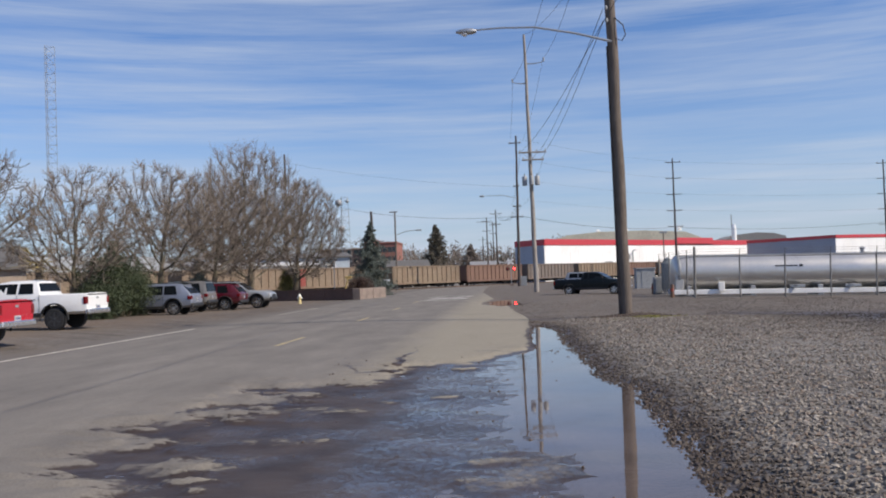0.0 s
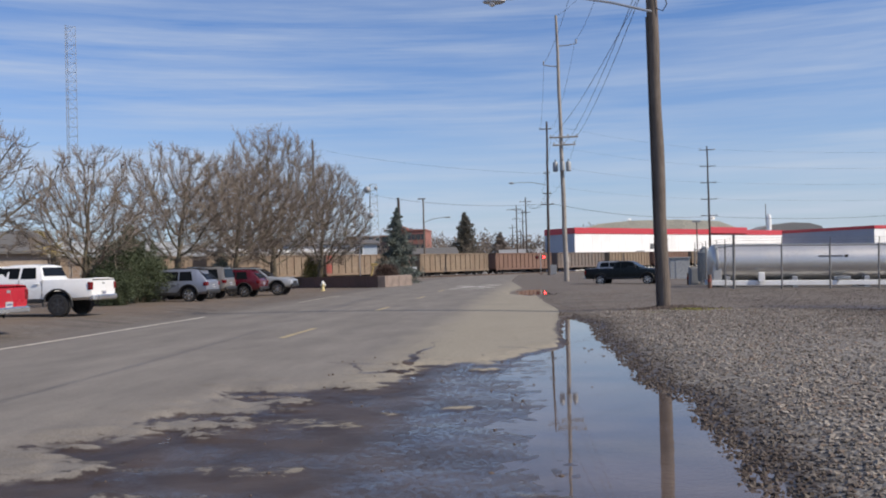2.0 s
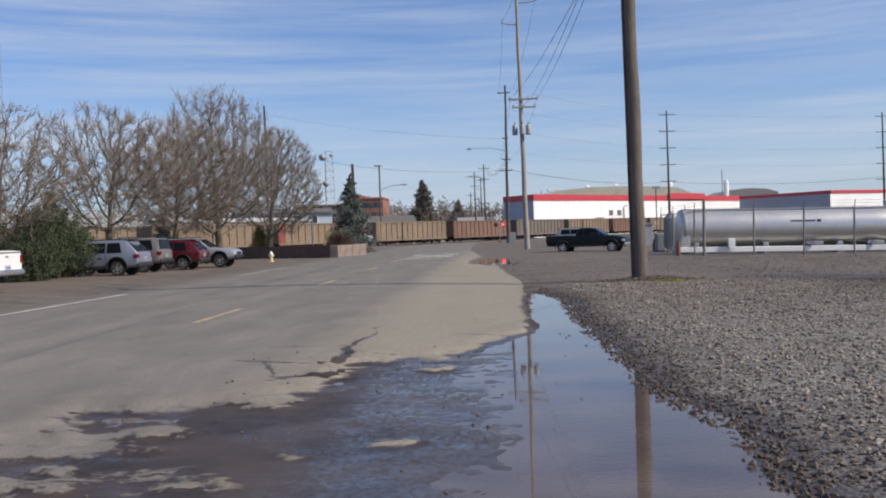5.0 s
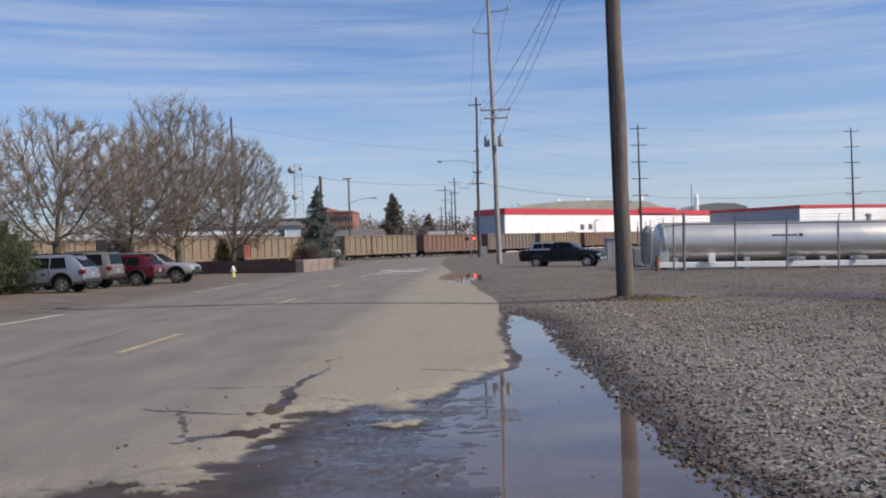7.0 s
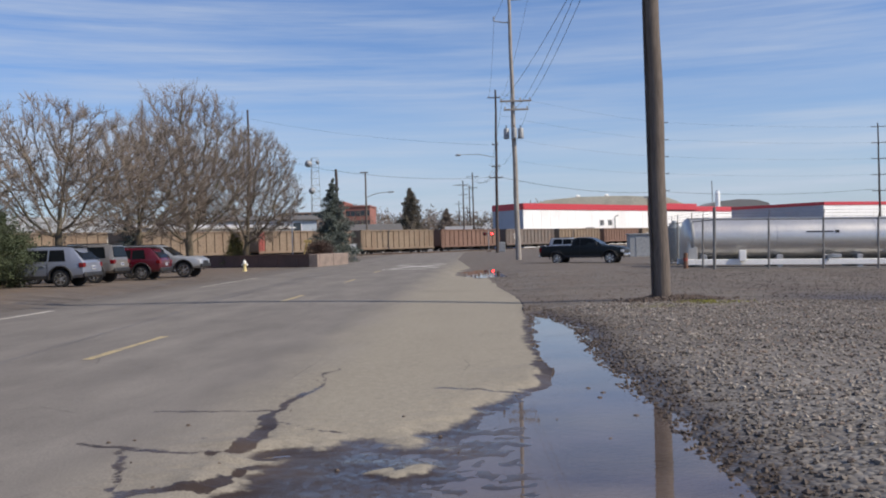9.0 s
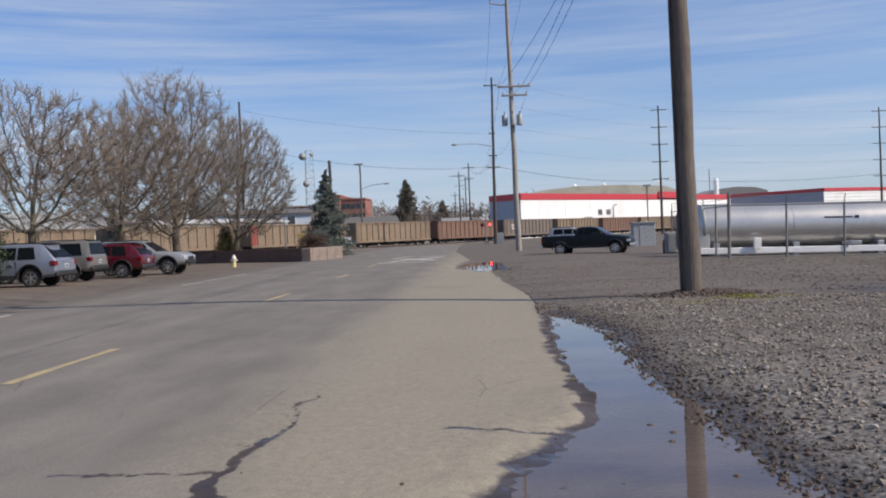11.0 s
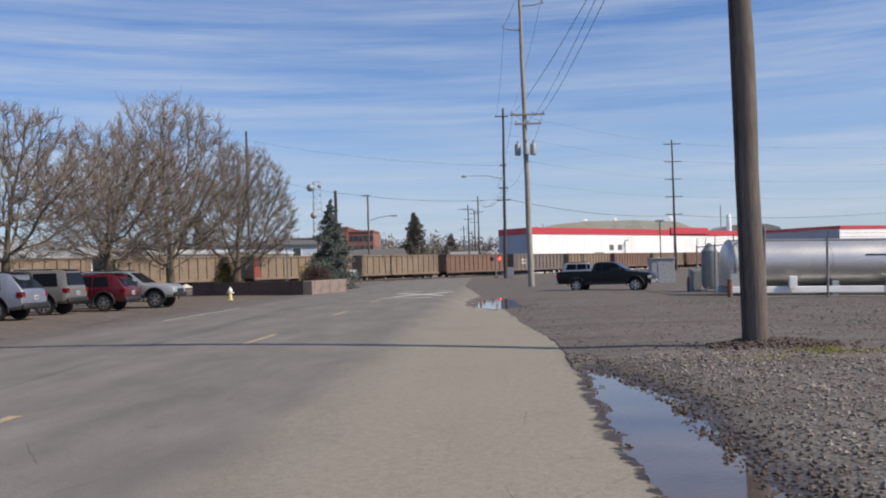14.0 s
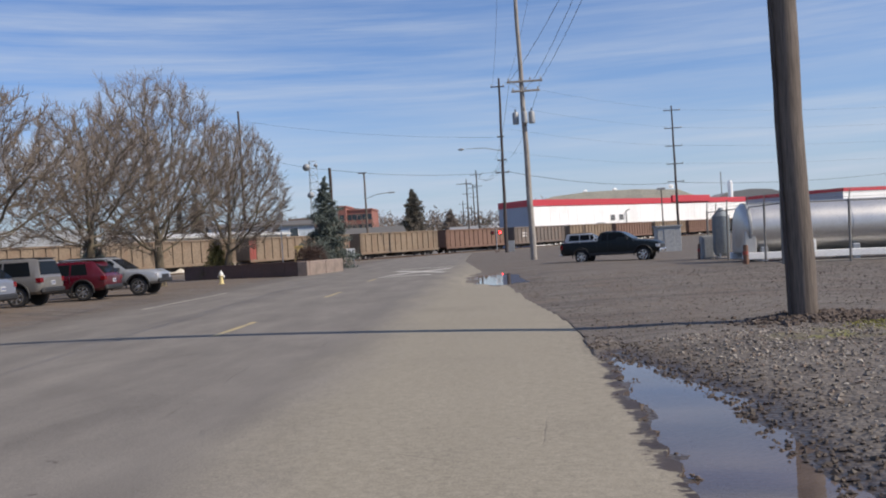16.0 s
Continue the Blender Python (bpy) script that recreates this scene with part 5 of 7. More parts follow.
fence = thing("chain_link_fence", "galvanized chain-link fence with barbed wire round the tank yard", "fence", YARD)
posts = [(2.45 * i, 0.0) for i in range(8)] + [(-0.02, 2.1), (-0.06, 4.3), (-0.10, 7.4), (-0.15, 10.9), (0.45, 11.6)]
for i, (x, y) in enumerate(posts):
    big = i == 0
    g = Geo(); g.tube([(x, y, -0.25), (x, y, 2.85 if big else 2.35)], 0.068 if big else 0.045, 10); g.tube([(x, y, 2.3), (x - 0.05, y - 0.28, 2.72)], 0.02, 6)
    part("post", g, FENCE, fence)
runs = [((0, 0), (17.15, 0)), ((0, 0), (-0.15, 10.9))]
for (xa, ya), (xb, yb) in runs:
    for z in (0.08, 2.28):
        g = Geo(); g.tube([(xa, ya, z), (xb, yb, z)], 0.024, 8); part("rail", g, FENCE, fence)
    for k in range(3):
        g = Geo(); g.tube([(xa - 0.02, ya - 0.1 * k, 2.42 + 0.14 * k), (xb - 0.02, yb - 0.1 * k, 2.42 + 0.14 * k)], 0.006, 4); part("barbed_wire", g, FENCE, fence)
    g = Geo()
    L = math.hypot(xb - xa, yb - ya)
    dx, dy = (xb - xa) / L, (yb - ya) / L
    s = -2.2
    while s < L:
        for up in (1, -1):
            s0, s1, z0, z1 = s, s + 2.2, (0.08 if up > 0 else 2.28), (2.28 if up > 0 else 0.08)
            if s0 < 0:
                z0 += (z1 - z0) * (-s0) / 2.2; s0 = 0.0
            if s1 > L:
                z1 = z0 + (z1 - z0) * (L - s0) / (s1 - s0); s1 = L
            if s1 > s0:
                g.tube([(xa + dx * s0, ya + dy * s0, z0), (xa + dx * s1, ya + dy * s1, z1)], 0.0013, 3, False)
        s += 0.16
    part("chain_link", g, FENCE, fence, smooth=False)["kind"] = "stuff"
for x, y, hh in ((10.75, 62.4, 0.86), (11.2, 72.6, 0.86)):
    b = thing("wooden_bollard", "short weathered wooden bollard post with red band", "bollard", pose(x, y, -0.15), "bollards by the fence")
    g = Geo(); g.tube([(0, 0, -0.2), (0.01, 0, hh * 0.5), (0.02, 0.01, hh)], [0.12, 0.115, 0.10], 10); part("post", g, wood_mat("red_brown_post", (0.22, 0.12, 0.08)), b)
    g = Geo(); g.lathe([(0.123, 0.45), (0.123, 0.6)], 10); part("band", g, mat("faded_red_band", (0.32, 0.07, 0.05), 0.8), b)

# ---- vehicles ----


def cut(body, cutters, black):
    """Takes the cutters out of the body and blackens the hollows."""
    ob = new("blank", body)
    for c in cutters:
        o = new("cutter", c)
        mod = ob.modifiers.new("cut", "BOOLEAN")
        mod.operation, mod.object, mod.solver = "DIFFERENCE", o, "EXACT"
    me = bpy.data.meshes.new_from_object(ob.evaluated_get(bpy.context.evaluated_depsgraph_get()))
    for o in [ob] + [m.object for m in ob.modifiers]:
        bpy.data.objects.remove(o)
    return me


def solid(g):
    """A closed mesh with its faces turned outwards."""
    bm = bmesh.new()
    vs = [bm.verts.new(p) for p in g.v]
    for q in g.f:
        bm.faces.new([vs[i] for i in q])
    bmesh.ops.remove_doubles(bm, verts=bm.verts[:], dist=0.0005)
    bmesh.ops.recalc_face_normals(bm, faces=bm.faces[:])
    me = bpy.data.meshes.new("solid")
    bm.to_mesh(me)
    bm.free()
    return me


WHEELS = {}


def wheel_meshes(r, w_, rim_mat):
    key = (r, w_, rim_mat.name)
    if key not in WHEELS:
        g = Geo()
        g.lathe([(r * 0.67, -w_ / 2), (r * 0.9, -w_ / 2), (r, -w_ * 0.36), (r, w_ * 0.36), (r * 0.9, w_ / 2), (r * 0.67, w_ / 2)], 28, pose(0, 0, 0, 90))
        tyre = g.mesh("wheel", RUBBER)
        g = Geo()
        g.lathe([(r * 0.68, -0.02), (r * 0.68, w_ / 2 + 0.004), (r * 0.62, w_ / 2 + 0.006), (r * 0.59, w_ / 2 - 0.035), (r * 0.1, w_ / 2 - 0.05)], 28, pose(0, 0, 0, 90))
        rim = g.mesh("rim", RIM_GREY if rim_mat is CHROME else PLASTIC)
        g = Geo()
        for k in range(6):
            g.box(-0.035 * r / 0.35, 0.035 * r / 0.35, -(w_ / 2 + 0.002), -(w_ / 2 - 0.04), r * 0.06, r * 0.63, 0.008, pose(0, 0, 0, 0, 60 * k, 0))
        g.lathe([(r * 0.14, w_ / 2 - 0.03), (r * 0.14, w_ / 2), (r * 0.08, w_ / 2 + 0.012)], 14, pose(0, 0, 0, 90))
        g.lathe([(r * 0.61, w_ / 2 - 0.02), (r * 0.67, w_ / 2 - 0.005), (r * 0.67, w_ / 2 + 0.007), (r * 0.61, w_ / 2 + 0.007)], 28, pose(0, 0, 0, 90), caps=False)
        spoke = g.mesh("spokes", rim_mat)
        WHEELS[key] = (tyre, rim, spoke)
    return WHEELS[key]


def vehicle(name, label, category, spec, paint, at, group=""):
    """x runs forward from the rear bumper, z up from the ground, mirrored in y."""
    t = thing(name, label, category, at, group)
    P = PAINT[paint]
    st = spec["stations"]
    g = Geo()
    rings = []
    for x, zb, belt, top, wb, wt in st:
        half = [(0.0, zb), (wb * 0.80, zb), (wb * 0.97, zb + 0.10), (wb, zb + 0.45 * (belt - zb)), (wb * 0.985, zb + 0.8 * (belt - zb)), (wb * 0.955, belt), (wt + 0.01, top - 0.07), (wt * 0.93, top - 0.012), (wt * 0.5, top + 0.012), (0.0, top + 0.015)]
        rings.append([(x, y, z) for y, z in half] + [(x, -y, z) for y, z in half[-2:0:-1]])
    k = len(rings[0])
    g.v = [p for r_ in rings for p in r_]
    for i in range(len(rings) - 1):
        for j in range(k):
            g.f.append((i * k + j, i * k + (j + 1) % k, (i + 1) * k + (j + 1) % k, (i + 1) * k + j))
    g.f.append(tuple(range(k)))
    g.f.append(tuple(range((len(rings) - 1) * k, len(rings) * k))[::-1])
    body = solid(g)
    cutters = []
    R = spec["r"]
    W = max(s[4] for s in st)
    for ax in spec["axles"]:
        for sg in (1, -1):
            c = Geo(); c.lathe([(R + 0.12, -0.25), (R + 0.12, 0.25)], 28, Matrix.Translation((ax, sg * (W - 0.02), R + 0.03)) @ pose(0, 0, 0, 90)); cutters.append(solid(c))
    if "bed" in spec:
        a, b, z = spec["bed"]
        c = Geo(); c.box(a, b, -W + 0.15, W - 0.15, z, 2.2); cutters.append(solid(c))
    me = cut(body, cutters, PLASTIC)
    me.materials.clear()
    me.materials.append(P); me.materials.append(PLASTIC)
    idx = []
    for f in me.polygons:
        c = f.center
        hollow = any(math.hypot(c.x - ax, c.z - R - 0.03) < R + 0.122 and W - 0.28 < abs(c.y) < W - 0.012 and not (abs(f.normal.y) > 0.6 and abs(c.y) > W - 0.12) for ax in spec["axles"])
        bed = "bed" in spec and spec["bed"][0] - 0.01 < c.x < spec["bed"][1] + 0.01 and abs(c.y) < W - 0.14 and spec["bed"][2] - 0.01 < c.z < 1.2
        idx.append(1 if hollow or bed else 0)
    me.polygons.foreach_set("material_index", idx)
    me.polygons.foreach_set("use_smooth", [True] * len(idx))
    me.set_sharp_from_angle(angle=radians(32))
    shared("body", me, t)
    xs = [s[0] for s in st]

    def at_x(x, i):
        return float(np.interp(x, xs, [s[i] for s in st]))

    def surf(x, z):
        belt, top, wb, wt = (at_x(x, i) for i in (2, 3, 4, 5))
        u = min(1.0, max(0.0, (z - belt) / max(0.05, top - 0.07 - belt)))
        return wb * 0.955 + (wt + 0.01 - wb * 0.955) * u

    for poly in spec["side_glass"]:
        for sg in (1, -1):
            g = Geo(); g.plate([(x, sg * (surf(x, z) + 0.006), z) for x, z in poly][::sg], 0.02); part("side_window", g, CARGLASS, t, "dark tinted glass", False)
    for nm, (xa, za, xb, zb, ha, hb) in spec["end_glass"]:
        d = Vector((xb - xa, 0, zb - za)).normalized()
        o = Vector((-d.z, 0, d.x)) * 0.012
        if nm == "windscreen" and o.x < 0 or nm == "rear_window" and o.x > 0:
            o = -o
        g = Geo(); g.plate([Vector(p) + o for p in ((xa, -ha, za), (xa, ha, za), (xb, hb, zb), (xb, -hb, zb))], 0.02); part(nm, g, CARGLASS, t, "dark tinted glass", False)
    tyre, rim, spoke = wheel_meshes(R, spec.get("tw", 0.25), spec.get("rim", RIM_GREY))
    for ax in spec["axles"]:
        for sg in (1, -1):
            wl = shared("wheel", tyre, t, pose(ax, sg * (W - 0.14), R, 0, 0, 0 if sg < 0 else 180))
            shared("rim", rim, wl); shared("spokes", spoke, wl)
    if spec.get("trim", True):
        for ax in spec["axles"]:
            for sg in (1, -1):
                g = Geo()
                g.tube([(ax + (R + 0.135) * math.cos(a), sg * (W - 0.005), R + 0.03 + (R + 0.135) * math.sin(a)) for a in np.linspace(-0.15, math.pi + 0.15, 17)], 0.032, 6)
                part("arch_trim", g, PLASTIC, t, "black wheel arch trim")
        for sg in (1, -1):
            g = Geo(); y0, y1 = sorted((sg * (W - 0.09), sg * (W + 0.004))); zs = at_x(2.2, 1)
            g.box(spec["axles"][0] + R + 0.16, spec["axles"][1] - R - 0.16, y0, y1, zs - 0.01, zs + 0.15, 0.02); part("rocker_panel", g, PLASTIC, t)
    for nm, m, boxes in spec["bits"]:
        for b in boxes:
            g = Geo(); g.box(*b[:6], b[6] if len(b) > 6 else 0.02); part(nm, g, m, t)
    for nm, m, b in spec.get("pairs", ()):
        for sg in (1, -1):
            y0, y1 = sorted((sg * b[2], sg * b[3]))
            g = Geo(); g.box(b[0], b[1], y0, y1, b[4], b[5], 0.02); part(nm, g, m, t)
    for x in spec["seams"]:
        for sg in (1, -1):
            z0, z1 = at_x(x, 1) + 0.15, at_x(x, 2)
            y = sg * at_x(x, 4)
            g = Geo(); g.box(x - 0.006, x + 0.006, min(y * 0.985, y * 1.001), max(y * 0.985, y * 1.001), z0, z1); part("door_seam", g, PLASTIC, t)
    for x in spec["handles"]:
        for sg in (1, -1):
            y = sg * at_x(x, 4) * 0.985
            g = Geo(); g.box(x - 0.1, x + 0.1, min(y, y + sg * 0.045), max(y, y + sg * 0.045), at_x(x, 2) - 0.17, at_x(x, 2) - 0.13, 0.008); part("door_handle", g, P, t)
    g = Geo(); g.box(-0.03, -0.005, -0.16, 0.16, spec["plate"] - 0.08, spec["plate"] + 0.08, 0.005); pl = part("number_plate", g, PLATE, t)
    for k_ in range(5):
        g = Geo(); g.box(-0.036, -0.03, -0.12 + k_ * 0.05, -0.09 + k_ * 0.05, spec["plate"] - 0.03, spec["plate"] + 0.03); part("plate_bar", g, BAR, pl, smooth=False)
    return t


def pickup(ext=False, lift=0.0, L=5.4, wf=0.95, bed_len=1.75, cab=1.75):
    """A pickup truck, its cab behind the bonnet and an open bed at the rear."""
    c0 = bed_len + 0.03
    c1 = c0 + cab
    zb, rail, roof = 0.50 + lift, 1.24 + lift, 1.78 + lift
    S = [(0.0, zb + 0.08, rail - 0.03, rail, wf - 0.05, wf - 0.09), (0.08, zb, rail - 0.02, rail + 0.01, wf - 0.01, wf - 0.05), (c0 - 0.04, zb - 0.04, rail - 0.02, rail + 0.01, wf, wf - 0.04),
         (c0 + 0.02, zb - 0.06, rail, rail + 0.08, wf, wf - 0.10), (c0 + 0.16, zb - 0.06, rail, roof - 0.05, wf, wf - 0.24), (c0 + 0.45, zb - 0.08, rail, roof, wf, wf - 0.25), (c1 - 0.45, zb - 0.08, rail, roof - 0.01, wf, wf - 0.25),
         (c1 - 0.15, zb - 0.08, rail, roof - 0.06, wf, wf - 0.25), (c1 + 0.55, zb - 0.06, rail - 0.06, rail + 0.02, wf, wf - 0.16), (c1 + 0.75, zb - 0.05, rail - 0.09, rail - 0.02, wf, wf - 0.14), (L - 0.35, zb - 0.04, rail - 0.20, rail - 0.12, wf - 0.03, wf - 0.18), (L - 0.08, zb - 0.02, rail - 0.28, rail - 0.20, wf - 0.12, wf - 0.26), (L, zb + 0.05, rail - 0.38, rail - 0.32, wf - 0.2, wf - 0.32)]
    za, zt = rail + 0.04, roof - 0.12
    mid = c0 + (0.62 if ext else 0.85)
    return {
        "stations": S, "r": 0.375 + lift * 0.3, "axles": (1.22, L - 0.95), "tw": 0.26, "bed": (0.09, bed_len - 0.05, 0.82 + lift), "plate": 0.72 + lift,
        "side_glass": [[(c0 + 0.24, za), (mid - 0.05, za), (mid - 0.05, zt), (c0 + 0.32, zt)], [(mid + 0.05, za), (c1 + 0.30, za), (c1 - 0.12, zt), (mid + 0.05, zt)]],
        "end_glass": [("rear_window", (c0 + 0.03, rail + 0.12, c0 + 0.14, roof - 0.12, wf - 0.2, wf - 0.3)), ("windscreen", (c1 + 0.50, rail + 0.06, c1 - 0.10, roof - 0.10, wf - 0.18, wf - 0.3))],
        "bits": [("rear_bumper", CHROME, [(-0.10, 0.10, -wf + 0.05, wf - 0.05, zb - 0.02, zb + 0.16, 0.04)]), ("tailgate_badge", GREYMETAL, [(-0.010, 0.0, -0.09, 0.09, rail - 0.21, rail - 0.14, 0.003)]), ("grille", PLASTIC, [(L - 0.03, L + 0.02, -0.5, 0.5, rail - 0.58, rail - 0.36, 0.02)]), ("front_bumper", CHROME, [(L - 0.08, L + 0.06, -wf + 0.08, wf - 0.08, zb - 0.03, zb + 0.17, 0.05)])],
        "pairs": [("tail_lamp", LENS_RED, (-0.015, 0.12, wf - 0.17, wf + 0.004, rail - 0.40, rail - 0.12)), ("head_lamp", LENS_CLEAR, (L - 0.28, L - 0.02, wf - 0.38, wf - 0.08, rail - 0.50, rail - 0.33)), ("mirror", PLASTIC, (c1 + 0.18, c1 + 0.32, wf + 0.02, wf + 0.2, rail + 0.02, rail + 0.2))],
        "seams": (c0, mid, c1 + 0.3), "handles": (c0 + 0.2, mid + 0.15),
    }


def wagon(L, wf, belt, roof, ride, hood, rearslope, R=0.35, cargo=1.3, front=1.45, spare=None):
    """An estate or sport-utility body with a tailgate."""
    zb = ride
    S = [(0.0, zb + 0.14, belt - 0.12, belt - 0.06, wf - 0.10, wf - 0.16), (0.06, zb + 0.05, belt - 0.03, belt + 0.03, wf - 0.04, wf - 0.11), (0.06 + rearslope * 0.85, zb, belt, roof - 0.06, wf, wf - 0.24), (0.12 + rearslope, zb, belt, roof - 0.01, wf, wf - 0.24),
         (1.4, zb - 0.02, belt - 0.01, roof, wf, wf - 0.22), (2.4, zb - 0.02, belt - 0.02, roof - 0.01, wf, wf - 0.22), (L - front - 0.75, zb - 0.02, belt - 0.03, roof - 0.08, wf, wf - 0.23), (L - front, zb - 0.01, belt - 0.05, belt + 0.01, wf, wf - 0.15), (L - front + 0.2, zb, belt - 0.08, belt - 0.02, wf, wf - 0.14),
         (L - 0.35, zb, hood - 0.1, hood, wf - 0.03, wf - 0.18), (L - 0.08, zb + 0.02, hood - 0.22, hood - 0.13, wf - 0.12, wf - 0.28), (L, zb + 0.1, hood - 0.34, hood - 0.28, wf - 0.22, wf - 0.36)]
    za, zt = belt + 0.03, roof - 0.13
    a, b, c = 0.26 + rearslope * 0.9, 1.5, 2.45
    return {
        "stations": S, "r": R, "axles": (0.98, L - 0.93), "tw": 0.23, "plate": belt - 0.26,
        "side_glass": [[(a, za), (b - 0.05, za), (b - 0.05, zt), (a + 0.12, zt)], [(b + 0.03, za), (c - 0.04, za), (c - 0.04, zt), (b + 0.03, zt)], [(c + 0.04, za), (L - front - 0.18, za), (L - front - 0.72, zt - 0.03), (c + 0.04, zt)]],
        "end_glass": [("rear_window", (0.07, belt + 0.06, 0.04 + rearslope * 0.85, roof - 0.12, wf - 0.16, wf - 0.29)), ("windscreen", (L - front - 0.04, belt + 0.04, L - front - 0.70, roof - 0.11, wf - 0.18, wf - 0.3))],
        "bits": [("rear_bumper", PLASTIC, [(-0.07, 0.10, -wf + 0.06, wf - 0.06, zb + 0.02, zb + 0.24, 0.06)]), ("spoiler", PLASTIC, [(rearslope * 0.8, rearslope + 0.2, -wf + 0.32, wf - 0.32, roof - 0.02, roof + 0.02, 0.01)]), ("grille", PLASTIC, [(L - 0.04, L + 0.015, -0.45, 0.45, hood - 0.42, hood - 0.24, 0.02)]), ("front_bumper", PLASTIC, [(L - 0.1, L + 0.05, -wf + 0.14, wf - 0.14, zb + 0.04, zb + 0.24, 0.05)])],
        "pairs": [("tail_lamp", LENS_RED, (-0.005, 0.22, wf - 0.24, wf - 0.012, belt - 0.24, belt - 0.05)), ("head_lamp", LENS_CLEAR, (L - 0.34, L - 0.05, wf - 0.42, wf - 0.1, hood - 0.32, hood - 0.17)), ("mirror", PLASTIC, (L - front - 0.4, L - front - 0.24, wf + 0.01, wf + 0.19, belt - 0.02, belt + 0.14)), ("roof_rail", PLASTIC, (0.7, L - front - 1.0, wf - 0.30, wf - 0.26, roof + 0.0, roof + 0.05))],
        "seams": (b, c, L - front - 0.1), "handles": (b + 0.2, c + 0.15),
    }


def parked(rear_x, y, z, nose=-1, turn=0):
    return pose(rear_x, y, z, 0, 0, (180 if nose < 0 else 0) + turn)


ROW = "vehicles parked along the road"
vehicle("pickup_truck", "red pickup truck parked tail to the road", "pickup truck", pickup(), "red", parked(-13.25, 30.2, 0.19), ROW)
s = pickup(lift=0.07); s["rim"] = mat("dark_alloy", (0.07, 0.07, 0.072), 0.4, 0.6)
vehicle("pickup_truck", "white crew-cab pickup truck parked beside a dense shrub", "pickup truck", s, "white", parked(-14.75, 38.65, 0.23), ROW)
s = wagon(4.8, 0.92, 1.03, 1.64, 0.36, 1.0, 0.56); s["rim"] = CHROME
vehicle("station_wagon", "blue-silver station wagon parked on the dirt shoulder", "car", s, "blue_silver", parked(-15.6, 52.3, 0.21), ROW)
s = wagon(4.75, 0.94, 1.12, 1.80, 0.46, 1.10, 0.16, 0.38); s["rim"] = CHROME
vehicle("sport_utility_car", "grey-taupe sport utility car parked on the shoulder", "car", s, "taupe", parked(-16.5, 57.6, 0.16), ROW)
s = wagon(4.5, 0.91, 1.04, 1.64, 0.38, 1.02, 0.55); s["rim"] = CHROME
vehicle("crossover_car", "dark red crossover car parked on the shoulder", "car", s, "maroon", parked(-15.75, 61.5, 0.13), ROW)
s = wagon(4.85, 0.95, 1.14, 1.76, 0.48, 1.12, 0.2, 0.39); s["rim"] = CHROME
vehicle("sport_utility_car", "silver sport utility car parked nose to the road", "car", s, "silver", parked(-19.5, 64.6, 0.12, 1), ROW)
s = wagon(4.4, 0.9, 0.98, 1.5, 0.34, 0.95, 0.4)
vehicle("hatchback_car", "dark hatchback car parked before the brown wall", "car", s, "black", parked(-24.6, 79.5, 0.03, 1), ROW)
s = pickup(True, 0.0, 5.75, 0.98, 2.15, 1.5); s["rim"] = CHROME
s["pairs"] = s["pairs"] + [("bed_rail", CHROME, (0.12, 2.08, 0.90, 0.945, 1.252, 1.285))]
vehicle("pickup_truck", "black extended-cab pickup truck on the gravel lot", "pickup truck", s, "black", parked(4.65, 78.5, -0.1, 1, -21))
s = wagon(4.8, 0.95, 1.1, 1.78, 0.46, 1.08, 0.2, 0.38)
vehicle("sport_utility_car", "silver sport utility car behind the black pickup truck", "car", s, "silver", parked(7.6, 112.0, -0.04, 1, -15))

# ---- trees and shrubs ----


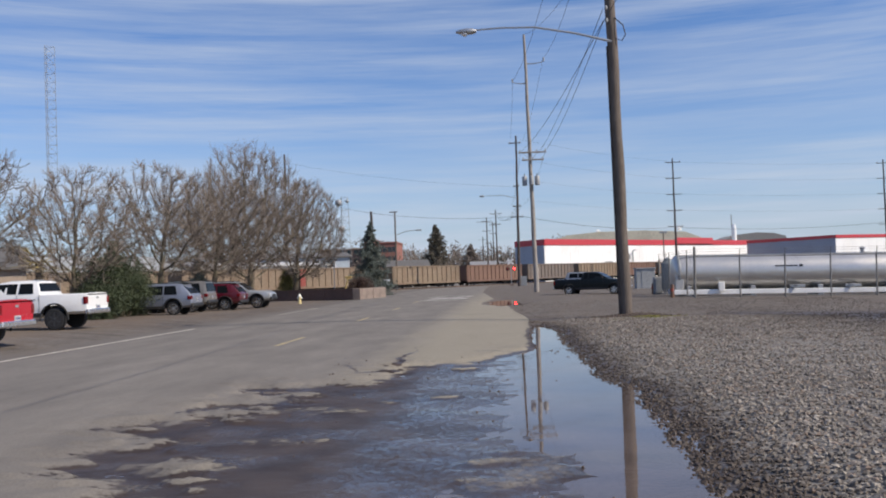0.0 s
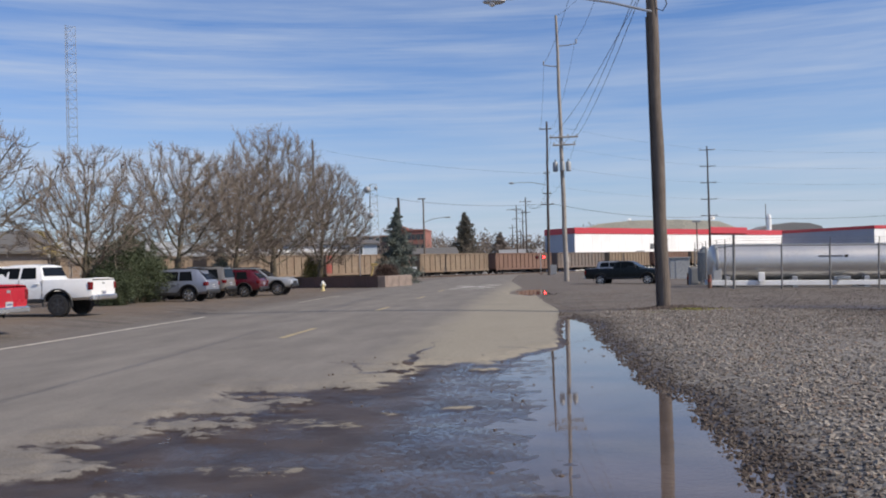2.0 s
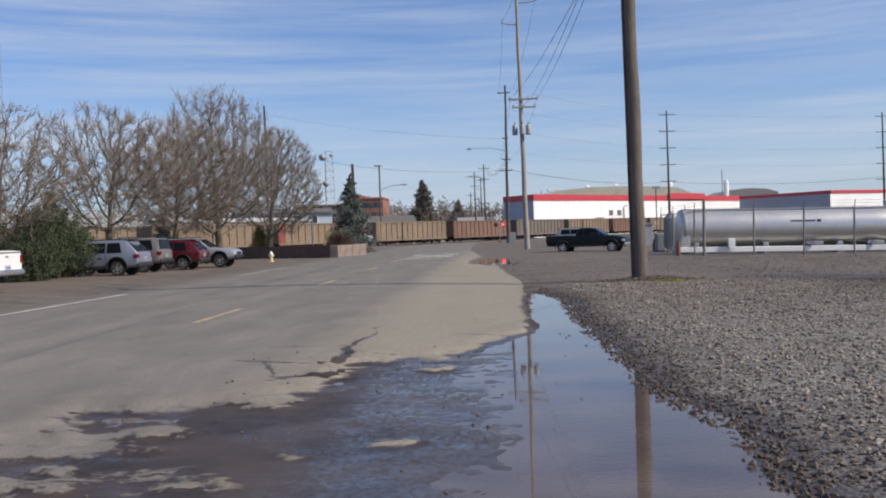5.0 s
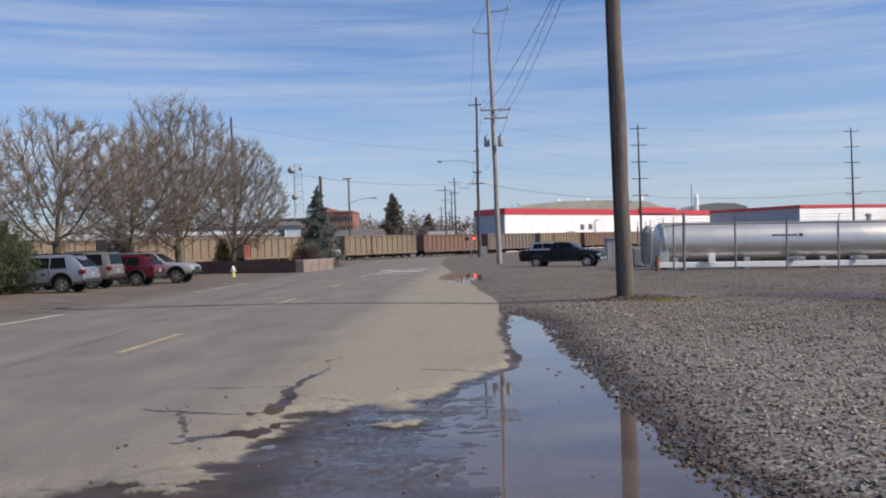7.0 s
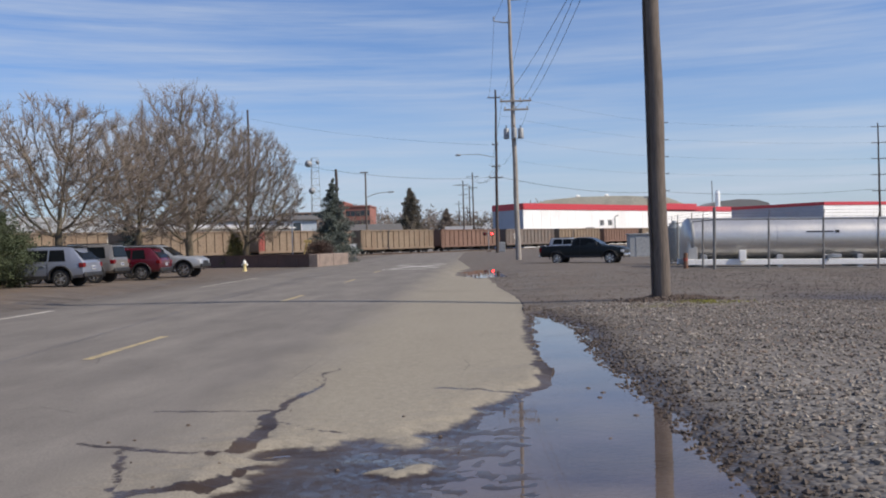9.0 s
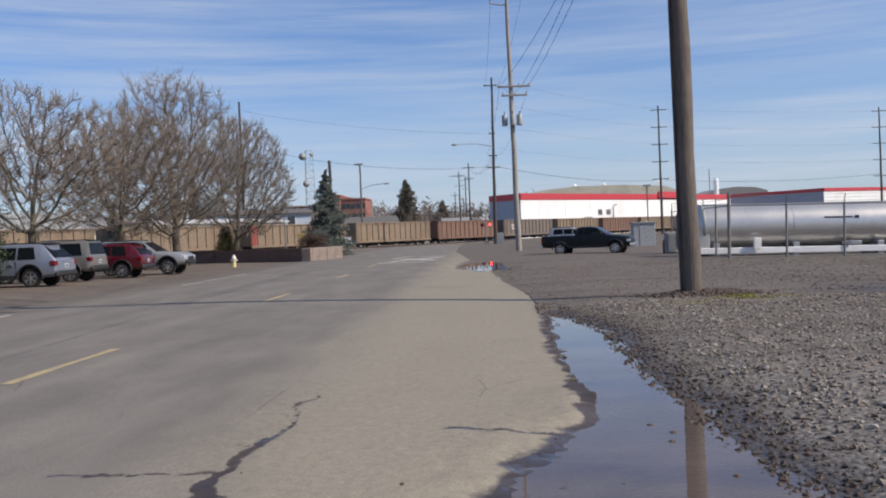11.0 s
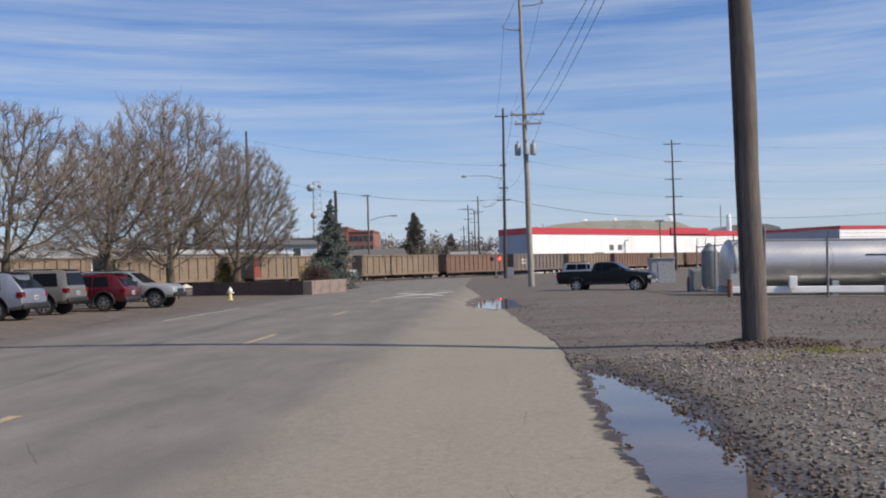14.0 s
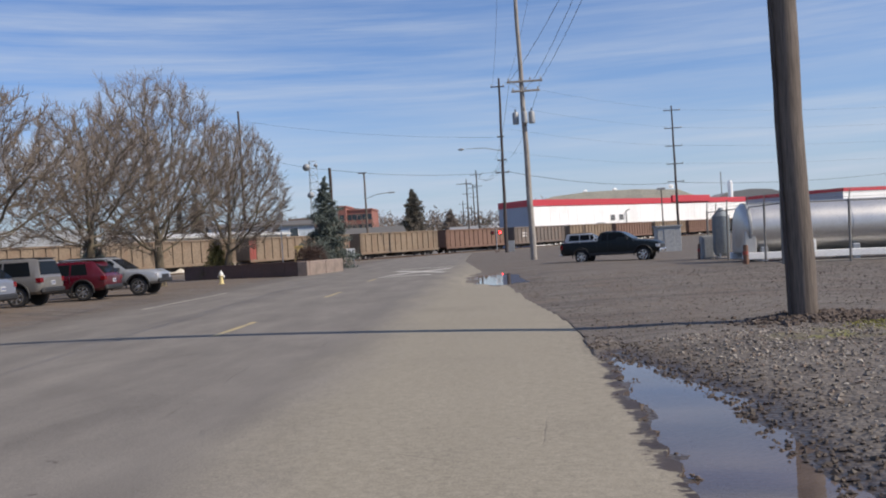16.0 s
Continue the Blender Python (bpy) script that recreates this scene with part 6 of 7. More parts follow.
def bare_tree(label, x, y, z0, h, wide, seed, fork=2.6, trunk_r=0.24, lean=0.0, points=700, low=0.8, shoots=3):
    """A leafless street tree whose limbs branch to fill a rounded crown, with fine shoots at their ends."""
    rg = np.random.RandomState(seed)
    t = thing("bare_tree", label, "tree", pose(x, y, z0), "row of bare street trees")
    mid = fork + (h - fork) * 0.46
    goals = []
    while len(goals) < points:
        d = rg.normal(size=3)
        d = d / np.linalg.norm(d) * rg.rand() ** 0.42
        k = 1.0 + 0.22 * noise.noise(Vector(d * 1.7) + Vector((seed, 0, 0)))
        q = np.array((lean + d[0] * wide * k, d[1] * wide * k, mid + d[2] * k * ((h - mid) if d[2] > 0 else (mid - fork * low))))
        if q[2] > fork * low:
            goals.append(q)
    goals = np.array(goals)
    step, reach = 0.027 * h, 0.036 * h
    rise = int(fork / step) + 1
    heirs = {}
    nodes = [np.array((lean * 0.35 * (i / rise) ** 2, 0.0, fork * i / rise)) for i in range(rise + 1)]
    parent = [-1] + list(range(rise))
    near = np.full(len(goals), rise)
    dist = np.linalg.norm(goals - nodes[rise], axis=1)
    for _ in range(130):
        if len(goals) == 0:
            break
        fresh = []
        for i in np.unique(near):
            v = goals[near == i] - nodes[i]
            v = (v / (np.linalg.norm(v, axis=1)[:, None] + 1e-6)).sum(axis=0)
            v = v / (np.linalg.norm(v) + 1e-6) + rg.normal(size=3) * 0.16 + (0, 0, 0.08)
            p = nodes[i] + v / np.linalg.norm(v) * step
            mine = heirs.setdefault(int(i), [])
            if any(np.linalg.norm(nodes[j] - p) < 0.45 * step for j in mine):
                p = nodes[i] + (p - nodes[i]) * 0.6 + rg.normal(size=3) * 0.3 * step
            fresh.append(len(nodes))
            mine.append(len(nodes))
            nodes.append(p)
            parent.append(int(i))
        pos_ = np.array([nodes[i] for i in fresh])
        dd = np.linalg.norm(goals[:, None, :] - pos_[None], axis=2)
        j = dd.argmin(axis=1)
        dn = dd[np.arange(len(goals)), j]
        closer = dn < dist
        near[closer] = np.array(fresh)[j[closer]]
        dist = np.minimum(dist, dn)
        keep = dist > reach
        goals, near, dist = goals[keep], near[keep], dist[keep]
    kids = [heirs.get(i, []) if i >= rise else [i + 1] for i in range(len(nodes))]
    ends = [0] * len(nodes)
    for i in range(len(nodes) - 1, -1, -1):
        ends[i] = max(1, sum(ends[k] for k in kids[i]))
    girth = trunk_r * 0.85 / ends[rise] ** 0.44
    rad = [min(trunk_r, max(0.011, girth * e ** 0.44)) for e in ends]
    trunk, limbs, twigs = Geo(), Geo(), Geo()
    trunk.tube([nodes[0] - (0, 0, 0.25), nodes[0] + (0, 0, 0.15)] + [nodes[i] for i in range(1, rise + 1)], [trunk_r * 1.5, trunk_r * 1.2] + [trunk_r * (1.05 - 0.1 * i / rise) for i in range(1, rise + 1)], 12)
    open_ = [(rise, k) for k in kids[rise]]
    while open_:
        root, i = open_.pop()
        line = [root, i]
        while kids[line[-1]]:
            big = max(kids[line[-1]], key=lambda k: ends[k])
            open_ += [(line[-1], k) for k in kids[line[-1]] if k != big]
            line.append(big)
        rr = [rad[i]] + [rad[k] for k in line[1:]]
        (limbs if rr[0] > 0.03 else twigs).tube([nodes[k] for k in line], rr, 7 if rr[0] > 0.06 else (5 if rr[0] > 0.03 else 3), False)
    # fine shoots, as slender three-sided spikes
    heart = np.array((lean * 0.6, 0.0, fork + 0.25 * (h - fork)))
    pick = np.array([i for i in range(rise + 1, len(nodes)) if rad[i] < 0.045 for _ in range(shoots)])
    every = np.array(nodes)
    base = every[pick] + (every[np.array(parent)[pick]] - every[pick]) * rg.rand(len(pick), 1)

    def unit(v):
        return v / (np.linalg.norm(v, axis=1)[:, None] + 1e-6)

    way = unit(every[pick] - every[np.array(parent)[pick]])
    d = unit(way * 0.5 + unit(base - heart) * 0.45 + rg.normal(size=base.shape) * 0.42 + (0, 0, 0.22))
    L = h * rg.uniform(0.025, 0.066, (len(pick), 1))
    elbow, tip = base + d * L * 0.5, base + d * L + rg.normal(size=base.shape) * 0.06 * L + np.array((0, 0, 0.14)) * L
    e = unit(d + rg.normal(size=base.shape) * 0.5 + (0, 0, 0.2))
    for p, q, w0, w1 in ((base, elbow, 0.011, 0.009), (elbow, tip, 0.009, 0.005), (elbow, elbow + e * L * 0.5, 0.008, 0.005)):
        u = unit(np.cross(q - p, (0.3, 0.5, 0.8)))
        v = np.cross(unit(q - p), u)
        ring = [u, -0.5 * u + 0.87 * v, -0.5 * u - 0.87 * v]
        six = np.stack([p + r_ * w0 for r_ in ring] + [q + r_ * w1 for r_ in ring], axis=1).reshape(-1, 3)
        o = len(twigs.v) + 6 * np.arange(len(p))[:, None, None]
        quads = (np.array([(0, 1, 4, 3), (1, 2, 5, 4), (2, 0, 3, 5)])[None] + o).reshape(-1, 4)
        twigs.v.extend(map(tuple, six.tolist()))
        twigs.f.extend(map(tuple, quads.tolist()))
        twigs.mi.extend([0] * len(quads))
    part("trunk", trunk, BARK, t)
    part("limb_frame", limbs, LIMB, t)
    part("crown", twigs, TWIG, t, "fine brown bare twigs", False)["kind"] = "stuff"
    return t


bare_tree("bare street tree with a wide grey-brown crown", -24.5, 44.5, 0.2, 9.2, 4.7, 11, 2.2, 0.20, 0.0, 800, shoots=2)
bare_tree("bare street tree with lichened forked trunk beside a shrub", -20.3, 48.2, 0.2, 7.5, 3.6, 12, 1.5, 0.17, 0.1, 900)
bare_tree("bare street tree with a rounded open crown", -19.8, 58.2, 0.15, 8.8, 4.5, 13, 2.3, 0.19, 0.1, 1500)
bare_tree("bare street tree with a low spreading brown crown", -20.1, 69.0, 0.1, 9.5, 4.7, 14, 2.4, 0.21, 0.5, 1900, shoots=4)
bare_tree("tall bare street tree with many upright limbs", -20.6, 80.5, 0.05, 13.6, 5.1, 15, 2.2, 0.29, -0.2, 2600, shoots=4)
bare_tree("bare street tree with a dense egg-shaped crown", -19.6, 92.0, 0.0, 11.7, 4.4, 16, 2.0, 0.26, 0.7, 2400, shoots=5)


def leaves(pts, size, rnd, flat=0.0):
    """Small bent leaf clumps at the given points."""
    g = Geo()
    for p in pts:
        s = size * rnd.uniform(0.6, 1.3)
        a = Vector((rnd.gauss(0, 1), rnd.gauss(0, 1), rnd.gauss(0, 1) * (1 - flat))).normalized()
        b = a.cross(Vector((rnd.gauss(0, 1), rnd.gauss(0, 1), rnd.gauss(0, 1)))).normalized()
        c = a.cross(b)
        p = Vector(p)
        g.add([p - a * s, p + b * s * 0.30 + c * s * 0.15, p + a * s, p - b * s * 0.30 + c * s * 0.15], [(0, 1, 2), (0, 2, 3)])
    return g


def shrub(name, label, x, y, z, blobs, n, size, m, seed, cat="shrub"):
    """An uneven bush: stems and leaf clumps over several overlapping masses."""
    rnd = random.Random(seed)
    t = thing(name, label, cat, pose(x, y, z))
    pts = []
    for _ in range(n):
        bx, by, bz, rx_, rz_ = rnd.choice(blobs)
        d = Vector((rnd.gauss(0, 1), rnd.gauss(0, 1), rnd.gauss(0, 1))).normalized()
        k = rnd.uniform(0.35, 1.0) ** 0.5 * (1 + 0.55 * noise.noise(d * 2.6 + Vector((bx, by, seed)))) * (1.12 if rnd.random() < 0.2 else 1.0)
        p = Vector((bx + d.x * rx_ * k, by + d.y * rx_ * k, bz + d.z * rz_ * k))
        if p.z > -0.05:
            pts.append(p)
    for _ in range(n // 260):
        bx, by, bz, rx_, rz_ = rnd.choice(blobs)
        d = Vector((rnd.gauss(0, 1), rnd.gauss(0, 1), abs(rnd.gauss(0, 1)) + 0.3)).normalized()
        root = Vector((bx + d.x * rx_ * 0.9, by + d.y * rx_ * 0.9, bz + d.z * rz_ * 0.9))
        up = (d + Vector((0, 0, 0.5))).normalized() * rx_ * rnd.uniform(0.25, 0.55)
        for q in range(26):
            pts.append(root + up * (q / 25) + Vector((rnd.gauss(0, 1), rnd.gauss(0, 1), rnd.gauss(0, 1))) * 0.07 * rx_ * (1.1 - q / 25))
    g = Geo()
    for bx, by, bz, rx_, rz_ in blobs:
        for k in range(3):
            g.tube([(bx * 0.4 + 0.1 * k, by * 0.4, -0.15), (bx * 0.8, by * 0.8 + 0.1 * k, bz * 0.6), (bx + 0.2 * (k - 1), by, bz)], [0.05, 0.035, 0.02], 5)
    part("stems", g, BARK, t)
    part("foliage", leaves(pts, size, rnd), m, t, smooth=False)["kind"] = "stuff"
    return t


shrub("evergreen_shrub", "large dense dark green shrub beside the parked cars", -18.9, 50.0, 0.18, [(0.2, -2.6, 0.9, 1.0, 0.9), (-0.2, -1.2, 1.4, 1.3, 1.4), (0.1, 0.4, 1.5, 1.4, 1.35), (0.1, 1.9, 1.1, 1.2, 1.1), (-0.4, -0.4, 2.1, 0.9, 0.8)], 42000, 0.065, SHRUB, 3)
shrub("evergreen_shrub", "tall dark evergreen behind the bare tree trunk", -20.7, 53.2, 0.18, [(0, 0, 1.3, 0.95, 1.3), (0.3, 0.4, 2.5, 0.5, 1.0), (-1.2, -0.8, 0.9, 0.8, 0.9), (0.1, 0.3, 3.4, 0.3, 0.7)], 9000, 0.07, SHRUB, 4)
shrub("hedge_ball", "clipped round brown winter hedge behind the wall", -13.2, 92.0, 0.0, [(-0.3, 0, 1.0, 0.85, 0.95), (0.3, 0, 1.0, 0.85, 0.95)], 14000, 0.05, HEDGE_BROWN, 5, "hedge")
shrub("hedge_ball", "low dark shrub beyond the railway crossing", 0.5, 226, 0.0, [(0, 0, 2.2, 5.0, 2.4), (5, 2, 2.0, 4, 2.0)], 2500, 0.4, FARDARK, 6, "shrub")


def conifer(name, label, x, y, z, h, r, n, size, m, seed, skirt=0.3, cat="conifer tree", point=1.0, boughs=150):
    rnd = random.Random(seed)
    t = thing(name, label, cat, pose(x, y, z))
    g = Geo(); g.tube([(0, 0, -0.2), (0, 0, h * 0.5), (0, 0, h * 0.97)], [0.03 * h * 0.6, 0.018 * h * 0.6, 0.01], 8); part("trunk", g, BARK, t)
    pts, b = [], Geo()
    for i in range(boughs):
        f = ((i + rnd.random()) / boughs) ** 0.8
        zc = skirt + (h - skirt) * f
        a = 2.399 * i + rnd.gauss(0, 0.3)
        L = (r * (1 - f) ** point + 0.05) * rnd.uniform(0.5, 1.2)
        tip = Vector((math.cos(a) * L, math.sin(a) * L, zc - 0.05 * L + 0.02 * h * rnd.gauss(0, 1)))
        root = Vector((0, 0, zc + 0.10 * L))
        b.tube([root, tip], [0.010 * r + 0.004, 0.004], 3, False)
        for _ in range(int(n / boughs * (0.35 + 1.3 * (1 - f)))):
            q = rnd.random() ** 0.6
            w_ = 0.20 * L * (1.1 - q * 0.6) + 0.02
            pts.append(root.lerp(tip, q) + Vector((rnd.gauss(0, w_), rnd.gauss(0, w_), rnd.gauss(0, w_ * 0.8) - 0.04 * r)))
    part("branches", b, BARK, t, smooth=False)["kind"] = "stuff"
    part("needles", leaves(pts, size, rnd), m, t, smooth=False)["kind"] = "stuff"
    return t


conifer("blue_spruce", "blue-green spruce tree behind the concrete blocks", -13.6, 102.0, 0, 7.9, 2.6, 17000, 0.13, SPRUCE, 21, boughs=74, point=0.85)
conifer("dwarf_conifer", "small olive-green dome-shaped conifer behind the brown wall", -20.6, 92.9, 0, 3.0, 1.35, 8000, 0.08, mat("olive_needles", (0.11, 0.105, 0.03), 0.85, vary=0.5, scale=1.5, bump=0), 22, 0.1, point=0.5)
conifer("dark_spruce", "dark spruce tree among bare street trees", -26.0, 83.0, 0, 4.6, 1.5, 4500, 0.13, SPRUCE, 23)
conifer("tall_conifer", "tall dark pointed conifer far beyond the railway", -23.0, 322, 0, 20.0, 5.2, 9000, 0.55, FARDARK, 24, 0.5, point=0.5)
conifer("tall_conifer", "far pointed conifer among rooftops", -75, 260, 0, 19, 3.6, 3000, 0.5, FARDARK, 25, 0.5, point=0.7)
conifer("tall_conifer", "far pointed conifer among rooftops", -80, 262, 0, 16, 3.4, 2500, 0.5, FARDARK, 26, 0.5, point=0.7)
conifer("tall_conifer", "far rust-tinted conifer beyond the railway", -15, 430, 0, 17, 8, 4500, 0.7, FARBRUSH, 27, 0.5, point=0.8)
conifer("small_conifer", "small far conifer behind the brown building", -64, 110, 0, 6.5, 1.5, 2000, 0.2, FARDARK, 28, 0.3)

pl = thing("windmill_palm", "small yellowed palm beside the brown building", "palm tree", pose(-26.6, 57.0, 0.1) @ Matrix.Scale(1.75, 4))
g = Geo(); g.tube([(0, 0, -0.2), (0.03, 0, 1.0), (0, 0, 1.9)], [0.16, 0.14, 0.12], 8); part("trunk", g, BARK, pl)
rnd = random.Random(7)
for k in range(22):
    a, e = 2.399 * k, rnd.uniform(-0.3, 0.9)
    tip = Vector((math.cos(a) * math.cos(e), math.sin(a) * math.cos(e), math.sin(e)))
    g = Geo()
    g.tube([(0, 0, 1.85), Vector((0, 0, 1.85)) + tip * 0.55], 0.012, 4)
    c = Vector((0, 0, 1.85)) + tip * 0.5
    side = tip.cross(Vector((0, 0, 1))).normalized()
    for j in range(-4, 5):
        d = (tip + side * 0.28 * j).normalized()
        q = side * 0.02
        g.add([c - q, c + q, c + d * 0.65 - Vector((0, 0, 0.12))], [(0, 1, 2)])
    part("frond", g, PALM, pl, smooth=False)

# distant bare woods and rooftops along the horizon
rnd = random.Random(31)
pts = []
for _ in range(900):
    x = rnd.uniform(-330, 60)
    y = 430 + rnd.uniform(0, 160)
    hh = 8 + 10 * abs(n2(x, 5.0, 0.03, 3)) + rnd.uniform(0, 4) + (5 if -75 < x < 30 else 0)
    rr = rnd.uniform(3, 6)
    for _k in range(60):
        d = Vector((rnd.gauss(0, 1), rnd.gauss(0, 1), rnd.gauss(0, 1))).normalized() * rnd.uniform(0.5, 1.05)
        pts.append((x + d.x * rr, y + d.y * rr, max(0.1, hh * 0.55 + d.z * hh * 0.5)))
single("far_woods", leaves(pts, 0.9, rnd), FARBRUSH, "hazy grey-brown leafless woods along the horizon", "woods", kind="stuff", smooth=False)
pts = []
for _ in range(260):
    x, y = rnd.uniform(100, 420), 480 + rnd.uniform(0, 120)
    hh = 10 + 8 * abs(n2(x, 9.0, 0.02, 3))
    for _k in range(30):
        d = Vector((rnd.gauss(0, 1), rnd.gauss(0, 1), rnd.gauss(0, 1))).normalized() * rnd.uniform(0.5, 1.05)
        pts.append((x + d.x * 6, y + d.y * 6, max(0.1, hh * 0.55 + d.z * hh * 0.5)))
single("far_woods", leaves(pts, 1.0, rnd), FARBRUSH, "hazy grey-brown leafless woods behind the warehouses", "woods", kind="stuff", smooth=False)
pts = []
for _ in range(480):
    x = rnd.uniform(-190, -42)
    y = 205 + rnd.uniform(0, 90) + 0.35 * (x + 60)
    hh = 7.5 + 5 * abs(n2(x, 2.0, 0.06, 3)) + rnd.uniform(0, 1.5)
    for _k in range(90):
        d = Vector((rnd.gauss(0, 1), rnd.gauss(0, 1), rnd.gauss(0, 1))).normalized() * rnd.uniform(0.4, 1.05)
        pts.append((x + d.x * 3.5, y + d.y * 3.5, max(0.1, hh * 0.55 + d.z * hh * 0.5)))
single("leafless_thicket", leaves(pts, 0.42, rnd), THICKET, "grey-brown leafless thicket beyond the railway sheds", "woods", kind="stuff", smooth=False)
for k, (x, y, rz, wl, rf) in enumerate(((-92, 165, 30, HOUSE_CREAM, ROOF_DARK), (-74, 178, 15, PANEL_W, ROOF_GREY), (-112, 150, 40, HOUSE_BLUE, ROOF_DARK), (-58, 205, 10, HOUSE_CREAM, BRICK_BROWN), (-130, 135, 45, PANEL_W, ROOF_DARK))):
    house("far_house", "far gabled house beyond the railway sheds", x, y, rz, 11, 9, 4.2, 2.6, wl, rf, [(-3, 1.6, 1.2, 1.3), (0, 1.6, 1.2, 1.3), (3, 1.6, 1.2, 1.3)])
for k, (x, y, hh, sp) in enumerate(((-26, 215, 9, 0.9), (-34, 240, 10, 0.9), (-14, 238, 8, 0.9), (-58, 190, 10, 0.9), (-70, 140, 9, 0.9), (-86, 150, 10, 0.9))):
    bare_tree("far leafless tree among the houses", x, y, 0, hh, sp * 4.6, 60 + k, 2.0, 0.24, 0.0, 300, 0.9, 2)

# ---- wall, blocks, hydrant, sign ----
A, B = Vector((-23.4, 93.4, 0)), Vector((-12.35, 85.9, 0))
d = (B - A).normalized()
wall = thing("retaining_wall", "low brown retaining wall with a flat cap", "wall", Matrix.Translation(A) @ pose(0, 0, 0, 0, 0, math.degrees(math.atan2(d.y, d.x))), kind="structure")
L = (B - A).length
for k in range(6):
    g = Geo(); g.box(k * L / 6 + 0.01, (k + 1) * L / 6 - 0.01, 0, 0.3, -0.25, 0.92, 0.015); part("panel", g, BROWNWALL, wall)
g = Geo(); g.box(-0.05, L, -0.05, 0.35, 0.92, 1.0, 0.015); part("cap", g, BROWNWALL, wall)
me = Geo(); me.box(0, 3.3, 0, 0.75, -0.2, 0.98, 0.04); me = me.mesh("concrete_block", CONCRETE)
for k in range(2):
    p = Vector((-12.3, 85.75, 0)) + Vector((0.215, 0.977, 0)) * (3.4 * k)
    blk = new("concrete_block", me)
    blk.matrix_basis = pose(p.x, p.y, 0, 0, 0, 77.6)
    tagged(blk, "pale rough concrete barrier block", "concrete block", "concrete blocks")

hy = thing("fire_hydrant", "cream-yellow fire hydrant with a white cap", "fire hydrant", pose(-15.9, 77.6, 0.02))
g = Geo(); g.lathe([(0.17, -0.1), (0.17, 0.03), (0.12, 0.05), (0.115, 0.42), (0.15, 0.44), (0.15, 0.49), (0.12, 0.50)], 16); part("barrel", g, HYDRANT, hy)
g = Geo(); g.lathe([(0.14, 0.50), (0.135, 0.60), (0.10, 0.69), (0.05, 0.73), (0.045, 0.79)], 16); part("bonnet", g, HYDRANT_W, hy, "white bonnet")
for a in (0, 90, 180):
    g = Geo(); g.lathe([(0.06, 0.08), (0.06, 0.16), (0.075, 0.165), (0.075, 0.2), (0.03, 0.22)], 10, Matrix.Translation((0, 0, 0.43)) @ pose(0, 0, 0, 0, 0, a) @ pose(0, 0, 0, 0, 90, 0)); part("outlet_cap", g, HYDRANT_W, hy)

sg = thing("small_sign", "small blank white board on two short posts", "sign", pose(-15.2, 125, 0))
g = Geo(); g.box(-0.6, 0.6, -0.03, 0.03, 0.95, 1.75, 0.01); part("board", g, PANEL_W, sg)
for x in (-0.45, 0.45):
    g = Geo(); g.tube([(x, 0.05, -0.2), (x, 0.05, 1.6)], 0.04, 6); part("post", g, GREYMETAL, sg)
hut = thing("storage_hut", "small pale grey metal hut beyond the black pickup truck", "shed", pose(14.1, 95, -0.15))
g = Geo(); g.box(-0.9, 0.9, 0, 1.6, -0.2, 1.95, 0.02); part("wall", g, mat("pale_grey_siding", (0.33, 0.34, 0.345), 0.7, scale=1.0), hut)
g = Geo(); g.box(-1.0, 1.0, -0.1, 1.7, 1.95, 2.07, 0.02); part("roof", g, GREYMETAL, hut)
g = Geo(); g.box(-0.4, 0.4, -0.03, 0.02, -0.1, 1.75, 0.01); part("door", g, MATS["pale_grey_siding"], hut)
gp = thing("yellow_guard_post", "leaning faded yellow steel guard post near the hedge", "guard post", pose(-16.4, 100, 0))
g = Geo(); g.tube([(0, 0, -0.2), (0.35, 0, 1.1), (0.6, 0, 2.0)], 0.09, 8); part("post", g, mat("bright_yellow_steel", (0.42, 0.31, 0.12), 0.6), gp)
g = Geo(); g.box(0.3, 1.0, -0.06, 0.06, 1.95, 2.2, 0.02); part("head", g, MATS["bright_yellow_steel"], gp)
mp = thing("sign_post", "thin grey metal sign post behind the wall", "sign", pose(-17.8, 103, 0))
g = Geo(); g.tube([(0, 0, -0.2), (0, 0, 5.4)], 0.05, 8); part("post", g, STEEL, mp)
g = Geo(); g.box(-0.25, 0.25, -0.04, -0.02, 4.4, 5.2, 0.01); part("plate", g, GREYMETAL, mp)

# ---- loose stones ----


